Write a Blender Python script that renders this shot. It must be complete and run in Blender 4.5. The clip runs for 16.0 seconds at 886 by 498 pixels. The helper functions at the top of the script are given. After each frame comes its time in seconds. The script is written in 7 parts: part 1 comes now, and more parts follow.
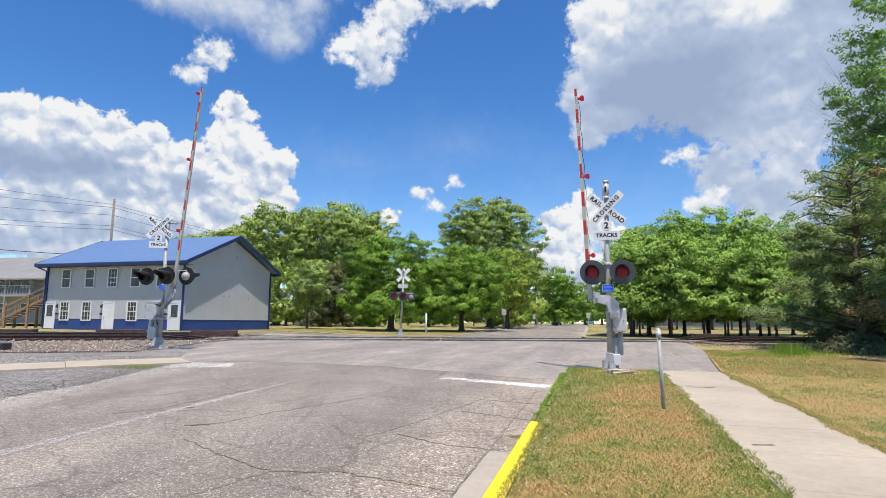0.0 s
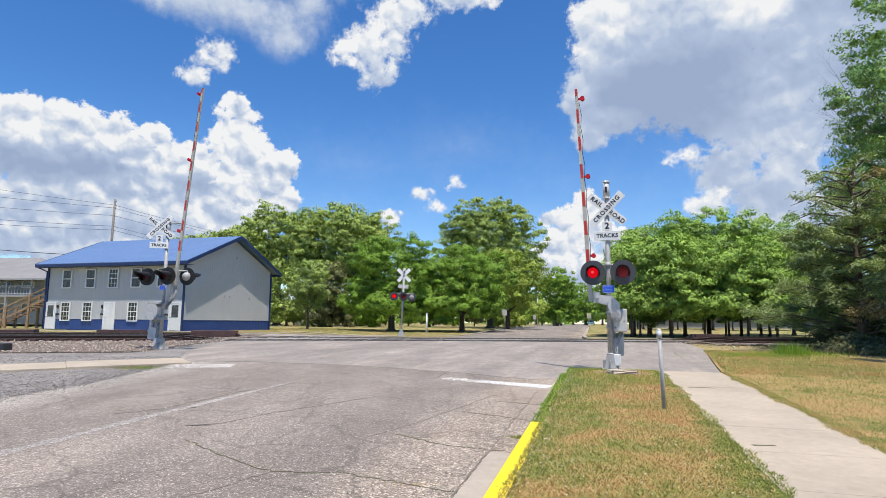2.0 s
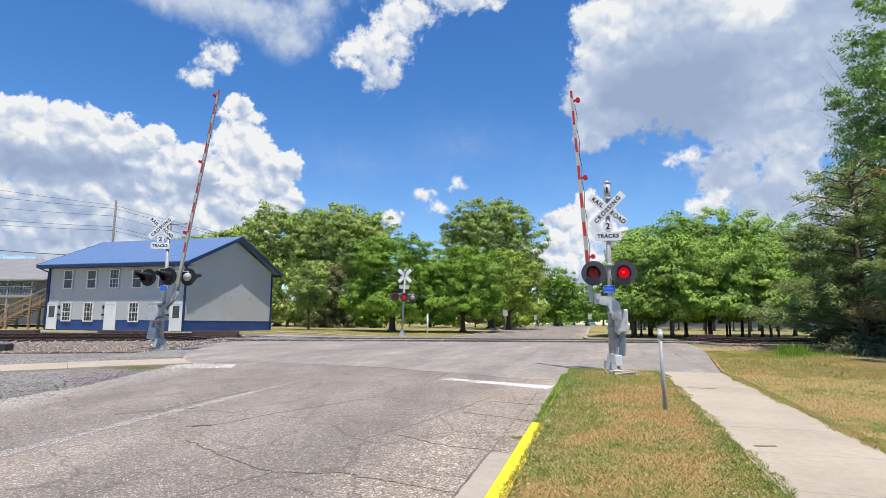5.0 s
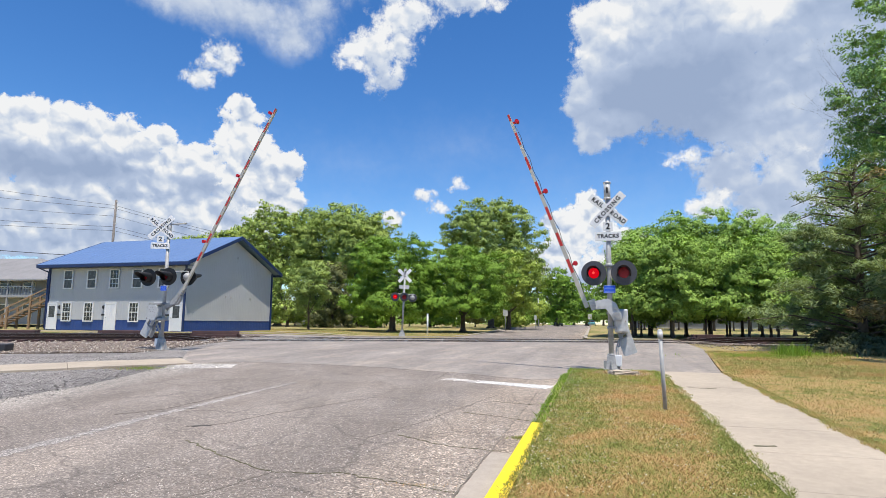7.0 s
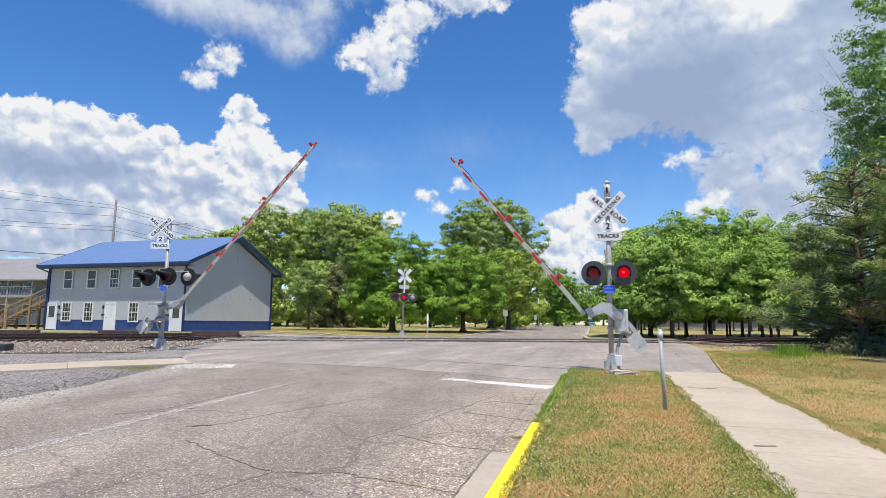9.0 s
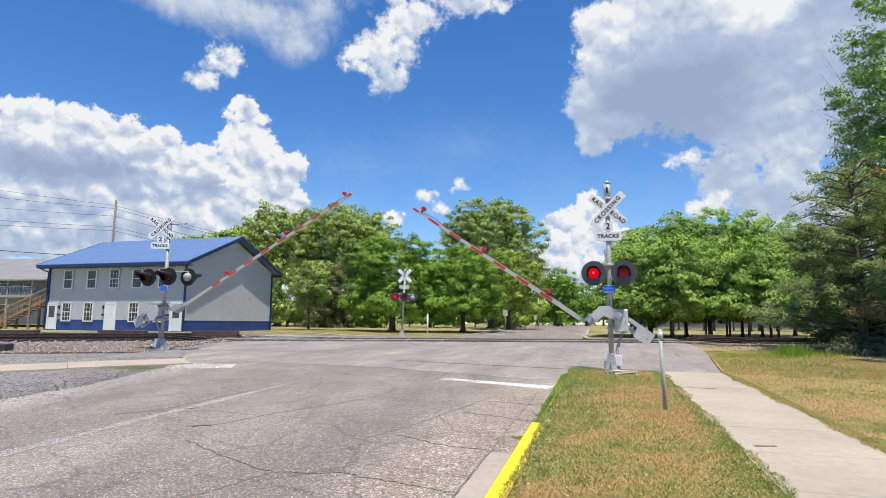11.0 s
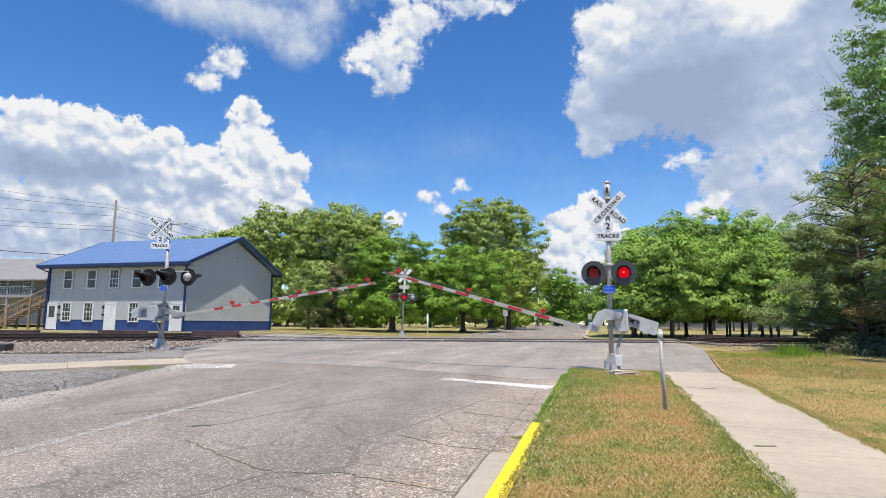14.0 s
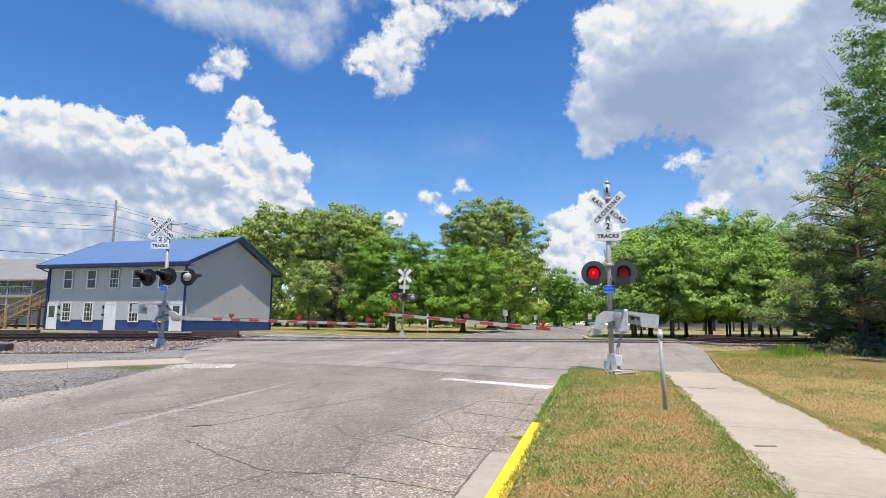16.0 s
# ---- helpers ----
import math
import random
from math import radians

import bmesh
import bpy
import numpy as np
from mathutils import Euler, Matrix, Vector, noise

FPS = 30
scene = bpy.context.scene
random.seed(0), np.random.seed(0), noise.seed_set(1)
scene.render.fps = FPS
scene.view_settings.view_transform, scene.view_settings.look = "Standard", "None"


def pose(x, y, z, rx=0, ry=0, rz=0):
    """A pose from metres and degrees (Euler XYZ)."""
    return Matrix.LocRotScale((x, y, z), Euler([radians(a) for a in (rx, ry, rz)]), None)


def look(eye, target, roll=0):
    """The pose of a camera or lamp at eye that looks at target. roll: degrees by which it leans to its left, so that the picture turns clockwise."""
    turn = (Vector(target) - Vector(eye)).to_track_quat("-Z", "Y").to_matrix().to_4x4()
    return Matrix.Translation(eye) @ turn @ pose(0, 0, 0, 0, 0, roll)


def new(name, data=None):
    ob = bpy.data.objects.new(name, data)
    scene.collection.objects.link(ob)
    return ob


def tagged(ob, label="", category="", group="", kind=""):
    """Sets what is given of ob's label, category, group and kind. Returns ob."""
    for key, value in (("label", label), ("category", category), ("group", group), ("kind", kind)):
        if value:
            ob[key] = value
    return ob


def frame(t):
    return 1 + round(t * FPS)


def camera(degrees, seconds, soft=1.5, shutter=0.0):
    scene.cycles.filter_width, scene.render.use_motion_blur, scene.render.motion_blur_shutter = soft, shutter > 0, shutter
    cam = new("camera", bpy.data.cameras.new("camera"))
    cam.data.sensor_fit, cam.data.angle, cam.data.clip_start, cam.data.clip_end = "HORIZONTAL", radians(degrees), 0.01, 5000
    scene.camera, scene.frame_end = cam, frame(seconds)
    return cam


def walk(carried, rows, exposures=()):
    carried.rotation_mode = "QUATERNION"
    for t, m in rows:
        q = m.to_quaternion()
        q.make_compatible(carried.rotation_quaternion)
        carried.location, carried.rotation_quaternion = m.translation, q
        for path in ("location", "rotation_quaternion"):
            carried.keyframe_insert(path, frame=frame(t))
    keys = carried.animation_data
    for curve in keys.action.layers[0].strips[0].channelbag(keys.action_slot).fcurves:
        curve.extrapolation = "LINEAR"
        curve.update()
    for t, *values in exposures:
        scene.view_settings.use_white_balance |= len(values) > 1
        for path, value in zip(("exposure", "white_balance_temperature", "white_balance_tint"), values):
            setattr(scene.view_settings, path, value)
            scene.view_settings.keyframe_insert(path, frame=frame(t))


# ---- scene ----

# ------------------------------------------------------------------ camera
def gaze(yaw, pitch, roll=0.507):
    """The camera's pose at its fixed stand: yaw to the left and pitch up, in degrees."""
    a, b = radians(yaw), radians(pitch)
    way = Vector((-math.sin(a) * math.cos(b), math.cos(a) * math.cos(b), math.sin(b)))
    eye = Vector((0, 0, 1.5))
    return look(eye, eye + way, roll)


cam = camera(74.16, 16.0, soft=0.5)
walk(cam, [(0, gaze(-0.138, 7.117)), (1.0, gaze(-0.13, 7.12)), (2.0, gaze(-0.085, 7.15)), (3.0, gaze(-0.03, 7.185)),
           (4.2, gaze(-0.004, 7.198)), (6.3, gaze(0, 7.2)), (16.0, gaze(0, 7.2))])

# ------------------------------------------------------------------ light
SUN_EL, SUN_X, SUN_Y = 72.0, 0.313, -0.949
world = bpy.data.worlds.new("sky")
scene.world = world
world.use_nodes = True
wn = world.node_tree
sky = wn.nodes.new("ShaderNodeTexSky")
sky.sky_type, sky.sun_disc = "NISHITA", False
sky.sun_elevation, sky.sun_rotation = radians(SUN_EL), math.atan2(SUN_X, SUN_Y)
sky.air_density, sky.dust_density, sky.ozone_density = 1.0, 0.0, 6.0
hs = wn.nodes.new("ShaderNodeHueSaturation")
hs.inputs["Saturation"].default_value, hs.inputs["Value"].default_value = 1.22, 1.35
hs.inputs["Hue"].default_value = 0.505
wn.links.new(sky.outputs[0], hs.inputs["Color"])
wn.links.new(hs.outputs[0], wn.nodes["Background"].inputs[0])
wn.nodes["Background"].inputs[1].default_value = 0.10
sun = new("sun", bpy.data.lights.new("sun", "SUN"))
sun.data.energy, sun.data.angle, sun.data.color = 5.0, radians(0.53), (1.0, 0.93, 0.83)
ce = math.cos(radians(SUN_EL))
sun.matrix_world = look((SUN_X * ce * 90, SUN_Y * ce * 90, 90 * math.sin(radians(SUN_EL))), (0, 0, 0))
scene.view_settings.exposure = 0.25


# ------------------------------------------------------------------ materials
def nodes_of(name):
    m = bpy.data.materials.new(name)
    m.use_nodes = True
    t = m.node_tree
    return m, t, t.nodes["Principled BSDF"]


def noise_node(t, scale, detail=4.0, rough=0.6, coord=None, kind="Object", stretch=None):
    """A noise texture on object or generated coordinates."""
    if coord is None:
        coord = t.nodes.new("ShaderNodeTexCoord").outputs[kind]
    if stretch:
        mp = t.nodes.new("ShaderNodeMapping")
        mp.inputs["Scale"].default_value = stretch
        t.links.new(coord, mp.inputs[0])
        coord = mp.outputs[0]
    n = t.nodes.new("ShaderNodeTexNoise")
    n.inputs["Scale"].default_value, n.inputs["Detail"].default_value = scale, detail
    n.inputs["Roughness"].default_value = rough
    t.links.new(coord, n.inputs["Vector"])
    return n.outputs[0]


def ramp(t, fac, stops):
    r = t.nodes.new("ShaderNodeValToRGB")
    el = r.color_ramp.elements
    while len(el) < len(stops):
        el.new(0.5)
    for e, (p, c) in zip(el, stops):
        e.position, e.color = p, (*c, 1) if len(c) == 3 else c
    t.links.new(fac, r.inputs[0])
    return r.outputs[0]


def grey(v):
    return (v, v, v)


def mix(t, a, b, fac, mode="MIX"):
    m = t.nodes.new("ShaderNodeMix")
    m.data_type, m.blend_type = "RGBA", mode
    for sock, val in ((m.inputs[0], fac), (m.inputs[6], a), (m.inputs[7], b)):
        if isinstance(val, (int, float)):
            sock.default_value = val
        elif isinstance(val, tuple):
            sock.default_value = (*val, 1)
        else:
            t.links.new(val, sock)
    return m.outputs[2]


def maths(t, op, a, b=None, clamp=False):
    m = t.nodes.new("ShaderNodeMath")
    m.operation, m.use_clamp = op, clamp
    for sock, val in zip(m.inputs, (a, b)):
        if val is None:
            continue
        if isinstance(val, (int, float)):
            sock.default_value = val
        else:
            t.links.new(val, sock)
    return m.outputs[0]


def bump(t, bsdf, height, strength=0.3, dist=0.01):
    b = t.nodes.new("ShaderNodeBump")
    b.inputs["Strength"].default_value, b.inputs["Distance"].default_value = strength, dist
    t.links.new(height, b.inputs["Height"])
    t.links.new(b.outputs[0], bsdf.inputs["Normal"])


def paint(name, colour, rough=0.5, metal=0.0, vary=0.15, scale=6.0, bumpy=0.05, grain=90.0):
    """A plain painted or metal surface with soft stains and a fine grain."""
    m, t, b = nodes_of(name)
    big = noise_node(t, scale, 5)
    fine = noise_node(t, grain, 2)
    c = tuple(colour)
    dark = tuple(x * (1 - vary) for x in c)
    light = tuple(min(1, x * (1 + vary * 0.6)) for x in c)
    col = ramp(t, big, [(0.3, dark), (0.7, light)])
    col = mix(t, col, ramp(t, fine, [(0.35, grey(0.85)), (0.65, grey(1.0))]), 0.5, "MULTIPLY")
    t.links.new(col, b.inputs["Base Color"])
    b.inputs["Roughness"].default_value, b.inputs["Metallic"].default_value = rough, metal
    t.links.new(ramp(t, big, [(0.2, grey(max(0, rough - 0.1))), (0.8, grey(min(1, rough + 0.12)))]), b.inputs["Roughness"])
    if bumpy:
        bump(t, b, fine, bumpy, 0.004)
    return m


def asphalt_material(name, base, light, chip, strip=False):
    """Worn asphalt: aggregate chips and long stains. strip: the lane beside the kerb is resealed with coarse pale chips."""
    m, t, b = nodes_of(name)
    co = t.nodes.new("ShaderNodeTexCoord").outputs["Object"]
    big = noise_node(t, 0.35, 5, 0.6, co)
    streak = noise_node(t, 0.8, 4, 0.6, co, stretch=(1.0, 0.25, 1.0))
    v = t.nodes.new("ShaderNodeTexVoronoi")
    v.inputs["Scale"].default_value = chip
    t.links.new(co, v.inputs["Vector"])
    chips = t.nodes.new("ShaderNodeSeparateColor")
    t.links.new(v.outputs["Color"], chips.inputs[0])
    col = ramp(t, big, [(0.3, base), (0.7, light)])
    col = mix(t, col, ramp(t, streak, [(0.35, grey(0.8)), (0.65, grey(1.12))]), 0.8, "MULTIPLY")
    share = 0.75
    if strip:
        sp = t.nodes.new("ShaderNodeSeparateXYZ")
        t.links.new(co, sp.inputs[0])
        u = maths(t, "SUBTRACT", maths(t, "MULTIPLY", sp.outputs[0], 0.966), maths(t, "MULTIPLY", sp.outputs[1], 0.259))
        u = maths(t, "ADD", u, maths(t, "MULTIPLY", maths(t, "SUBTRACT", big, 0.5), 1.6))
        f = t.nodes.new("ShaderNodeMapRange")
        f.inputs[1].default_value, f.inputs[2].default_value = -2.7, -1.9
        t.links.new(u, f.inputs[0])
        share = ramp(t, f.outputs[0], [(0.0, grey(0.62)), (1.0, grey(0.95))])
        worn = noise_node(t, 0.55, 6, 0.7, co, stretch=(1.0, 0.5, 1.0))
        col = mix(t, col, ramp(t, worn, [(0.42, (0.86, 0.84, 0.82)), (0.55, grey(1.0)), (0.68, (1.3, 1.27, 1.22))]), 0.8, "MULTIPLY")
        col = mix(t, col, ramp(t, f.outputs[0], [(0.0, grey(0.95)), (1.0, (1.26, 1.22, 1.15))]), 1.0, "MULTIPLY")
        # pale dust along the far edge
        far = maths(t, "ADD", sp.outputs[0], maths(t, "MULTIPLY", maths(t, "SUBTRACT", worn, 0.5), 2.2))
        dust = t.nodes.new("ShaderNodeMapRange")
        dust.inputs[1].default_value, dust.inputs[2].default_value = -6.3, -7.3
        t.links.new(far, dust.inputs[0])
        dusty = maths(t, "MULTIPLY", dust.outputs[0], ramp(t, maths(t, "MULTIPLY", sp.outputs[1], 0.02), [(0.38, grey(1.0)), (0.46, grey(0.0))]))
        col = mix(t, col, (0.46, 0.415, 0.355), maths(t, "MULTIPLY", dusty, 0.6))
        # a net of hairline cracks
        w = t.nodes.new("ShaderNodeVectorMath")
        w.operation = "MULTIPLY_ADD"
        w.inputs[1].default_value = (0.7, 0.7, 0.0)
        nz = t.nodes.new("ShaderNodeTexNoise")
        nz.inputs["Scale"].default_value, nz.inputs["Detail"].default_value = 1.6, 6
        t.links.new(co, nz.inputs["Vector"])
        t.links.new(nz.outputs["Color"], w.inputs[0])
        t.links.new(co, w.inputs[2])
        net = t.nodes.new("ShaderNodeTexVoronoi")
        net.feature = "DISTANCE_TO_EDGE"
        net.inputs["Scale"].default_value = 0.62
        t.links.new(w.outputs[0], net.inputs["Vector"])
        col = mix(t, col, ramp(t, net.outputs["Distance"], [(0.0, grey(0.62)), (0.010, grey(0.72)), (0.016, grey(1.0))]), 0.75, "MULTIPLY")
    col = mix(t, col, ramp(t, chips.outputs[0], [(0.0, grey(0.35)), (0.5, grey(0.85)), (0.85, grey(1.35)), (1.0, grey(2.7))]), share, "MULTIPLY")
    t.links.new(col, b.inputs["Base Color"])
    b.inputs["Roughness"].default_value = 0.88
    bump(t, b, chips.outputs[0], 0.35, 0.006)
    return m


def apron_material(name, base, light):
    """Smooth asphalt with pale scuffs, brown dust and darker tyre tracks that run with the street."""
    m, t, b = nodes_of(name)
    co = t.nodes.new("ShaderNodeTexCoord").outputs["Object"]
    mp = t.nodes.new("ShaderNodeMapping")
    mp.inputs["Rotation"].default_value = (0, 0, radians(15))
    t.links.new(co, mp.inputs[0])
    big = noise_node(t, 0.3, 6, 0.65, co)
    track = noise_node(t, 0.9, 5, 0.6, mp.outputs[0], stretch=(1.0, 0.06, 1.0))
    scuff = noise_node(t, 1.3, 7, 0.75, mp.outputs[0], stretch=(1.0, 0.35, 1.0))
    fine = noise_node(t, 55, 3, 0.6, co)
    col = ramp(t, big, [(0.3, base), (0.7, light)])
    col = mix(t, col, ramp(t, track, [(0.35, grey(0.8)), (0.65, grey(1.1))]), 0.8, "MULTIPLY")
    col = mix(t, col, ramp(t, scuff, [(0.34, grey(0.84)), (0.5, grey(1.0)), (0.66, (1.3, 1.25, 1.17))]), 0.95, "MULTIPLY")
    mottle = noise_node(t, 6.5, 6, 0.7, mp.outputs[0], stretch=(1.0, 0.5, 1.0))
    col = mix(t, col, ramp(t, mottle, [(0.36, grey(0.85)), (0.5, grey(1.0)), (0.66, (1.2, 1.18, 1.15))]), 0.9, "MULTIPLY")
    col = mix(t, col, ramp(t, fine, [(0.3, grey(0.62)), (0.7, grey(1.3))]), 0.85, "MULTIPLY")
    t.links.new(col, b.inputs["Base Color"])
    b.inputs["Roughness"].default_value = 0.87
    bump(t, b, fine, 0.25, 0.006)
    return m


def worn_paint(name, colour, under):
    """Thick paint with small bare chips and grime."""
    m, t, b = nodes_of(name)
    co = t.nodes.new("ShaderNodeTexCoord").outputs["Object"]
    chip, fine = noise_node(t, 11, 7, 0.72, co), noise_node(t, 70, 3, 0.6, co)
    col = mix(t, tuple(x * 0.9 for x in colour), tuple(min(1, x * 1.05) for x in colour), fine)
    col = mix(t, under, col, ramp(t, chip, [(0.32, grey(0.0)), (0.35, grey(1.0))]))
    t.links.new(col, b.inputs["Base Color"])
    b.inputs["Roughness"].default_value = 0.65
    bump(t, b, chip, 0.25, 0.01)
    return m


def concrete_material(name, c):
    m, t, b = nodes_of(name)
    co = t.nodes.new("ShaderNodeTexCoord").outputs["Object"]
    big, mid, fine = noise_node(t, 0.7, 5, 0.65, co), noise_node(t, 9, 4, 0.6, co), noise_node(t, 160, 2, 0.5, co)
    col = ramp(t, big, [(0.25, tuple(x * 0.8 for x in c)), (0.75, tuple(x * 1.1 for x in c))])
    col = mix(t, col, ramp(t, mid, [(0.3, grey(0.82)), (0.7, grey(1.06))]), 0.6, "MULTIPLY")
    col = mix(t, col, ramp(t, fine, [(0.3, grey(0.75)), (0.7, grey(1.1))]), 0.6, "MULTIPLY")
    t.links.new(col, b.inputs["Base Color"])
    b.inputs["Roughness"].default_value = 0.9
    bump(t, b, mid, 0.15, 0.01)
    return m


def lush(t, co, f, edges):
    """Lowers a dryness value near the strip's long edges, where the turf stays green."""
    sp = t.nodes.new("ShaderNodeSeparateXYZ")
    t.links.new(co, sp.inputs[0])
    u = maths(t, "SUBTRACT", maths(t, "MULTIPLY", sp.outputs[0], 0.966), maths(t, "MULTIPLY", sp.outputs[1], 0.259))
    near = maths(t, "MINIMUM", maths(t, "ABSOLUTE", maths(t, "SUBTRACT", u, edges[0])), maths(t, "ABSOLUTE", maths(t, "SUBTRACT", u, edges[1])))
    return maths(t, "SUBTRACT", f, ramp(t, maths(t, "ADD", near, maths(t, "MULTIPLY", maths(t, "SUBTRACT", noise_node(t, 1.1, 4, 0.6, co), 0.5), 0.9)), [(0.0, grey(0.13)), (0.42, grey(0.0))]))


def lawn_material(name, green, straw, dry, edges=None):
    """Turf: green and sun-dried patches under the blades. dry: share of straw."""
    m, t, b = nodes_of(name)
    co = t.nodes.new("ShaderNodeTexCoord").outputs["Object"]
    big, mid, fine = noise_node(t, 0.22, 5, 0.6, co), noise_node(t, 1.7, 5, 0.65, co), noise_node(t, 40, 3, 0.6, co)
    fac = maths(t, "ADD", maths(t, "MULTIPLY", big, 0.5), maths(t, "MULTIPLY", mid, 0.5))
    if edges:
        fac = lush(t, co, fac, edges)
    col = ramp(t, fac, [(0.645 - dry * 0.3, green), (0.725 - dry * 0.3, straw)])
    col = mix(t, col, ramp(t, fine, [(0.3, grey(0.5)), (0.7, grey(1.25))]), 0.8, "MULTIPLY")
    t.links.new(col, b.inputs["Base Color"])
    b.inputs["Roughness"].default_value = 0.95
    b.inputs["Specular IOR Level"].default_value = 0.1
    bump(t, b, fine, 0.6, 0.03)
    return m


def leaf_material(name, c, vary=0.18, translucent=0.11):
    m, t, b = nodes_of(name)
    geo = t.nodes.new("ShaderNodeNewGeometry")
    co = t.nodes.new("ShaderNodeTexCoord").outputs["Object"]
    big = noise_node(t, 0.45, 3, 0.5, co)
    col = ramp(t, geo.outputs["Random Per Island"], [(0.0, tuple(x * (1 - vary) for x in c)), (0.5, c), (1.0, (c[0] * (1 + vary * 1.3), c[1] * (1 + vary), c[2] * (1 + vary * 0.3)))])
    col = mix(t, col, ramp(t, big, [(0.3, grey(0.75)), (0.7, (1.15, 1.1, 0.95))]), 0.8, "MULTIPLY")
    t.links.new(col, b.inputs["Base Color"])
    b.inputs["Roughness"].default_value = 0.55
    b.inputs["Specular IOR Level"].default_value = 0.12
    tr = t.nodes.new("ShaderNodeBsdfTranslucent")
    t.links.new(mix(t, col, (1.15, 1.2, 0.55), 1.0, "MULTIPLY"), tr.inputs[0])
    mx = t.nodes.new("ShaderNodeMixShader")
    mx.inputs[0].default_value = translucent
    t.links.new(b.outputs[0], mx.inputs[1])
    t.links.new(tr.outputs[0], mx.inputs[2])
    t.links.new(mx.outputs[0], t.nodes["Material Output"].inputs[0])
    return m


def glow(name, colour, strength, base=(0.2, 0.0, 0.0)):
    m, t, b = nodes_of(name)
    b.inputs["Base Color"].default_value = (*base, 1)
    b.inputs["Roughness"].default_value = 0.2
    b.inputs["Specular IOR Level"].default_value = 0.08
    b.inputs["Emission Color"].default_value = (*colour, 1)
    b.inputs["Emission Strength"].default_value = strength
    return m


M_ROAD = asphalt_material("worn_chipseal", (0.225, 0.19, 0.158), (0.295, 0.252, 0.213), 62, True)
M_APRON = apron_material("smooth_asphalt", (0.245, 0.213, 0.184), (0.325, 0.286, 0.25))
M_WALK = concrete_material("concrete_walk", (0.465, 0.39, 0.295))
M_KERB = concrete_material("concrete_kerb", (0.43, 0.37, 0.30))
M_YELLOW = worn_paint("yellow_kerb_paint", (0.85, 0.62, 0.01), (0.30, 0.26, 0.20))
M_LAWN = lawn_material("dry_lawn", (0.17, 0.18, 0.055), (0.40, 0.27, 0.12), 0.74)
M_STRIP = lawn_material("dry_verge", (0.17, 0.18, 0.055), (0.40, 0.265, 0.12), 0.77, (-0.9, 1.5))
M_FARLAWN = lawn_material("far_dry_lawn", (0.18, 0.20, 0.06), (0.39, 0.305, 0.14), 0.68)
M_STEEL = paint("galvanised_steel", (0.40, 0.395, 0.38), 0.55, 0.12, 0.22, 7)
M_ALU = paint("aluminium_paint", (0.55, 0.55, 0.54), 0.5, 0.1, 0.15, 5)
M_BLACK = paint("black_enamel", (0.028, 0.029, 0.034), 0.5, 0, 0.2, 8)
M_WHITE = paint("white_sign_sheet", (0.78, 0.78, 0.77), 0.45, 0, 0.06, 5, 0.02)
M_INK = paint("black_sign_ink", (0.02, 0.02, 0.02), 0.5, 0, 0.1)
M_RED = paint("red_reflective_sheet", (0.52, 0.035, 0.025), 0.4, 0, 0.1, 4, 0.02)
M_ARMWHITE = paint("white_reflective_sheet", (0.48, 0.46, 0.395), 0.45, 0, 0.14, 3, 0.03)
M_SIGNTEXT = paint("pale_blue_print", (0.22, 0.36, 0.80), 0.5, 0, 0.1)
M_BLUE = paint("blue_sign_sheet", (0.008, 0.10, 0.72), 0.45, 0, 0.08, 5, 0.02)
M_LENS_OFF = paint("dark_red_lens", (0.33, 0.004, 0.012), 0.5, 0, 0.1, 20, 0.1, 60)
M_LENS_ON = glow("lit_red_lens", (1.0, 0.0, 0.012), 0.50)
M_BULB = glow("lit_lamp_core", (1.0, 0.10, 0.08), 1.0)
M_REDLAMP = paint("red_lamp_plastic", (0.55, 0.012, 0.02), 0.25, 0, 0.1)
M_RUST = paint("rusted_rail_side", (0.06, 0.035, 0.026), 0.8, 0.2, 0.35, 10)
M_RAILTOP = paint("polished_rail_head", (0.45, 0.42, 0.4), 0.3, 0.9, 0.2, 20)
M_TIE = paint("creosoted_timber", (0.085, 0.048, 0.046), 0.85, 0, 0.35, 3, 0.3, 40)
M_BARK = paint("grey_brown_bark", (0.11, 0.085, 0.065), 0.95, 0, 0.4, 5, 0.6, 25)


# ------------------------------------------------------------------ the lie of the land
def smooth(a, b, v):
    s = min(1.0, max(0.0, (v - a) / (b - a)))
    return s * s * (3 - 2 * s)


def land(x, y):
    """Height of the ground: level at the stand, rising to the tracks, then a gentle rise."""
    s = (y - 3.0) / 28.0
    z = 0.5 * (0.02 * math.log(1 + math.exp(s / 0.02)) if s < 0.5 else 1 - 0.02 * math.log(1 + math.exp((1 - s) / 0.02)) if s < 2 else 1.0)
    z += 0.22 * smooth(33, 42, y) * smooth(-5, -12, x)
    z += 0.25 * smooth(75, 180, y)
    return z + 0.35 * smooth(44, 85, y) * (1 - 0.6 * smooth(-5, -12, x))


C15, S15 = math.cos(radians(15)), math.sin(radians(15))


def street(u, v):
    """Plan from street coordinates: u to the right across the street, v along it."""
    return u * C15 + v * S15, -u * S15 + v * C15


def mesh_object(name, verts, faces, material, parent=None, smooth_shade=False):
    me = bpy.data.meshes.new(name)
    me.from_pydata([tuple(v) for v in verts], [], faces)
    for m in (material if isinstance(material, (list, tuple)) else [material]):
        me.materials.append(m)
    if smooth_shade:
        me.shade_smooth()
    ob = new(name, me)
    ob.parent = parent
    return ob


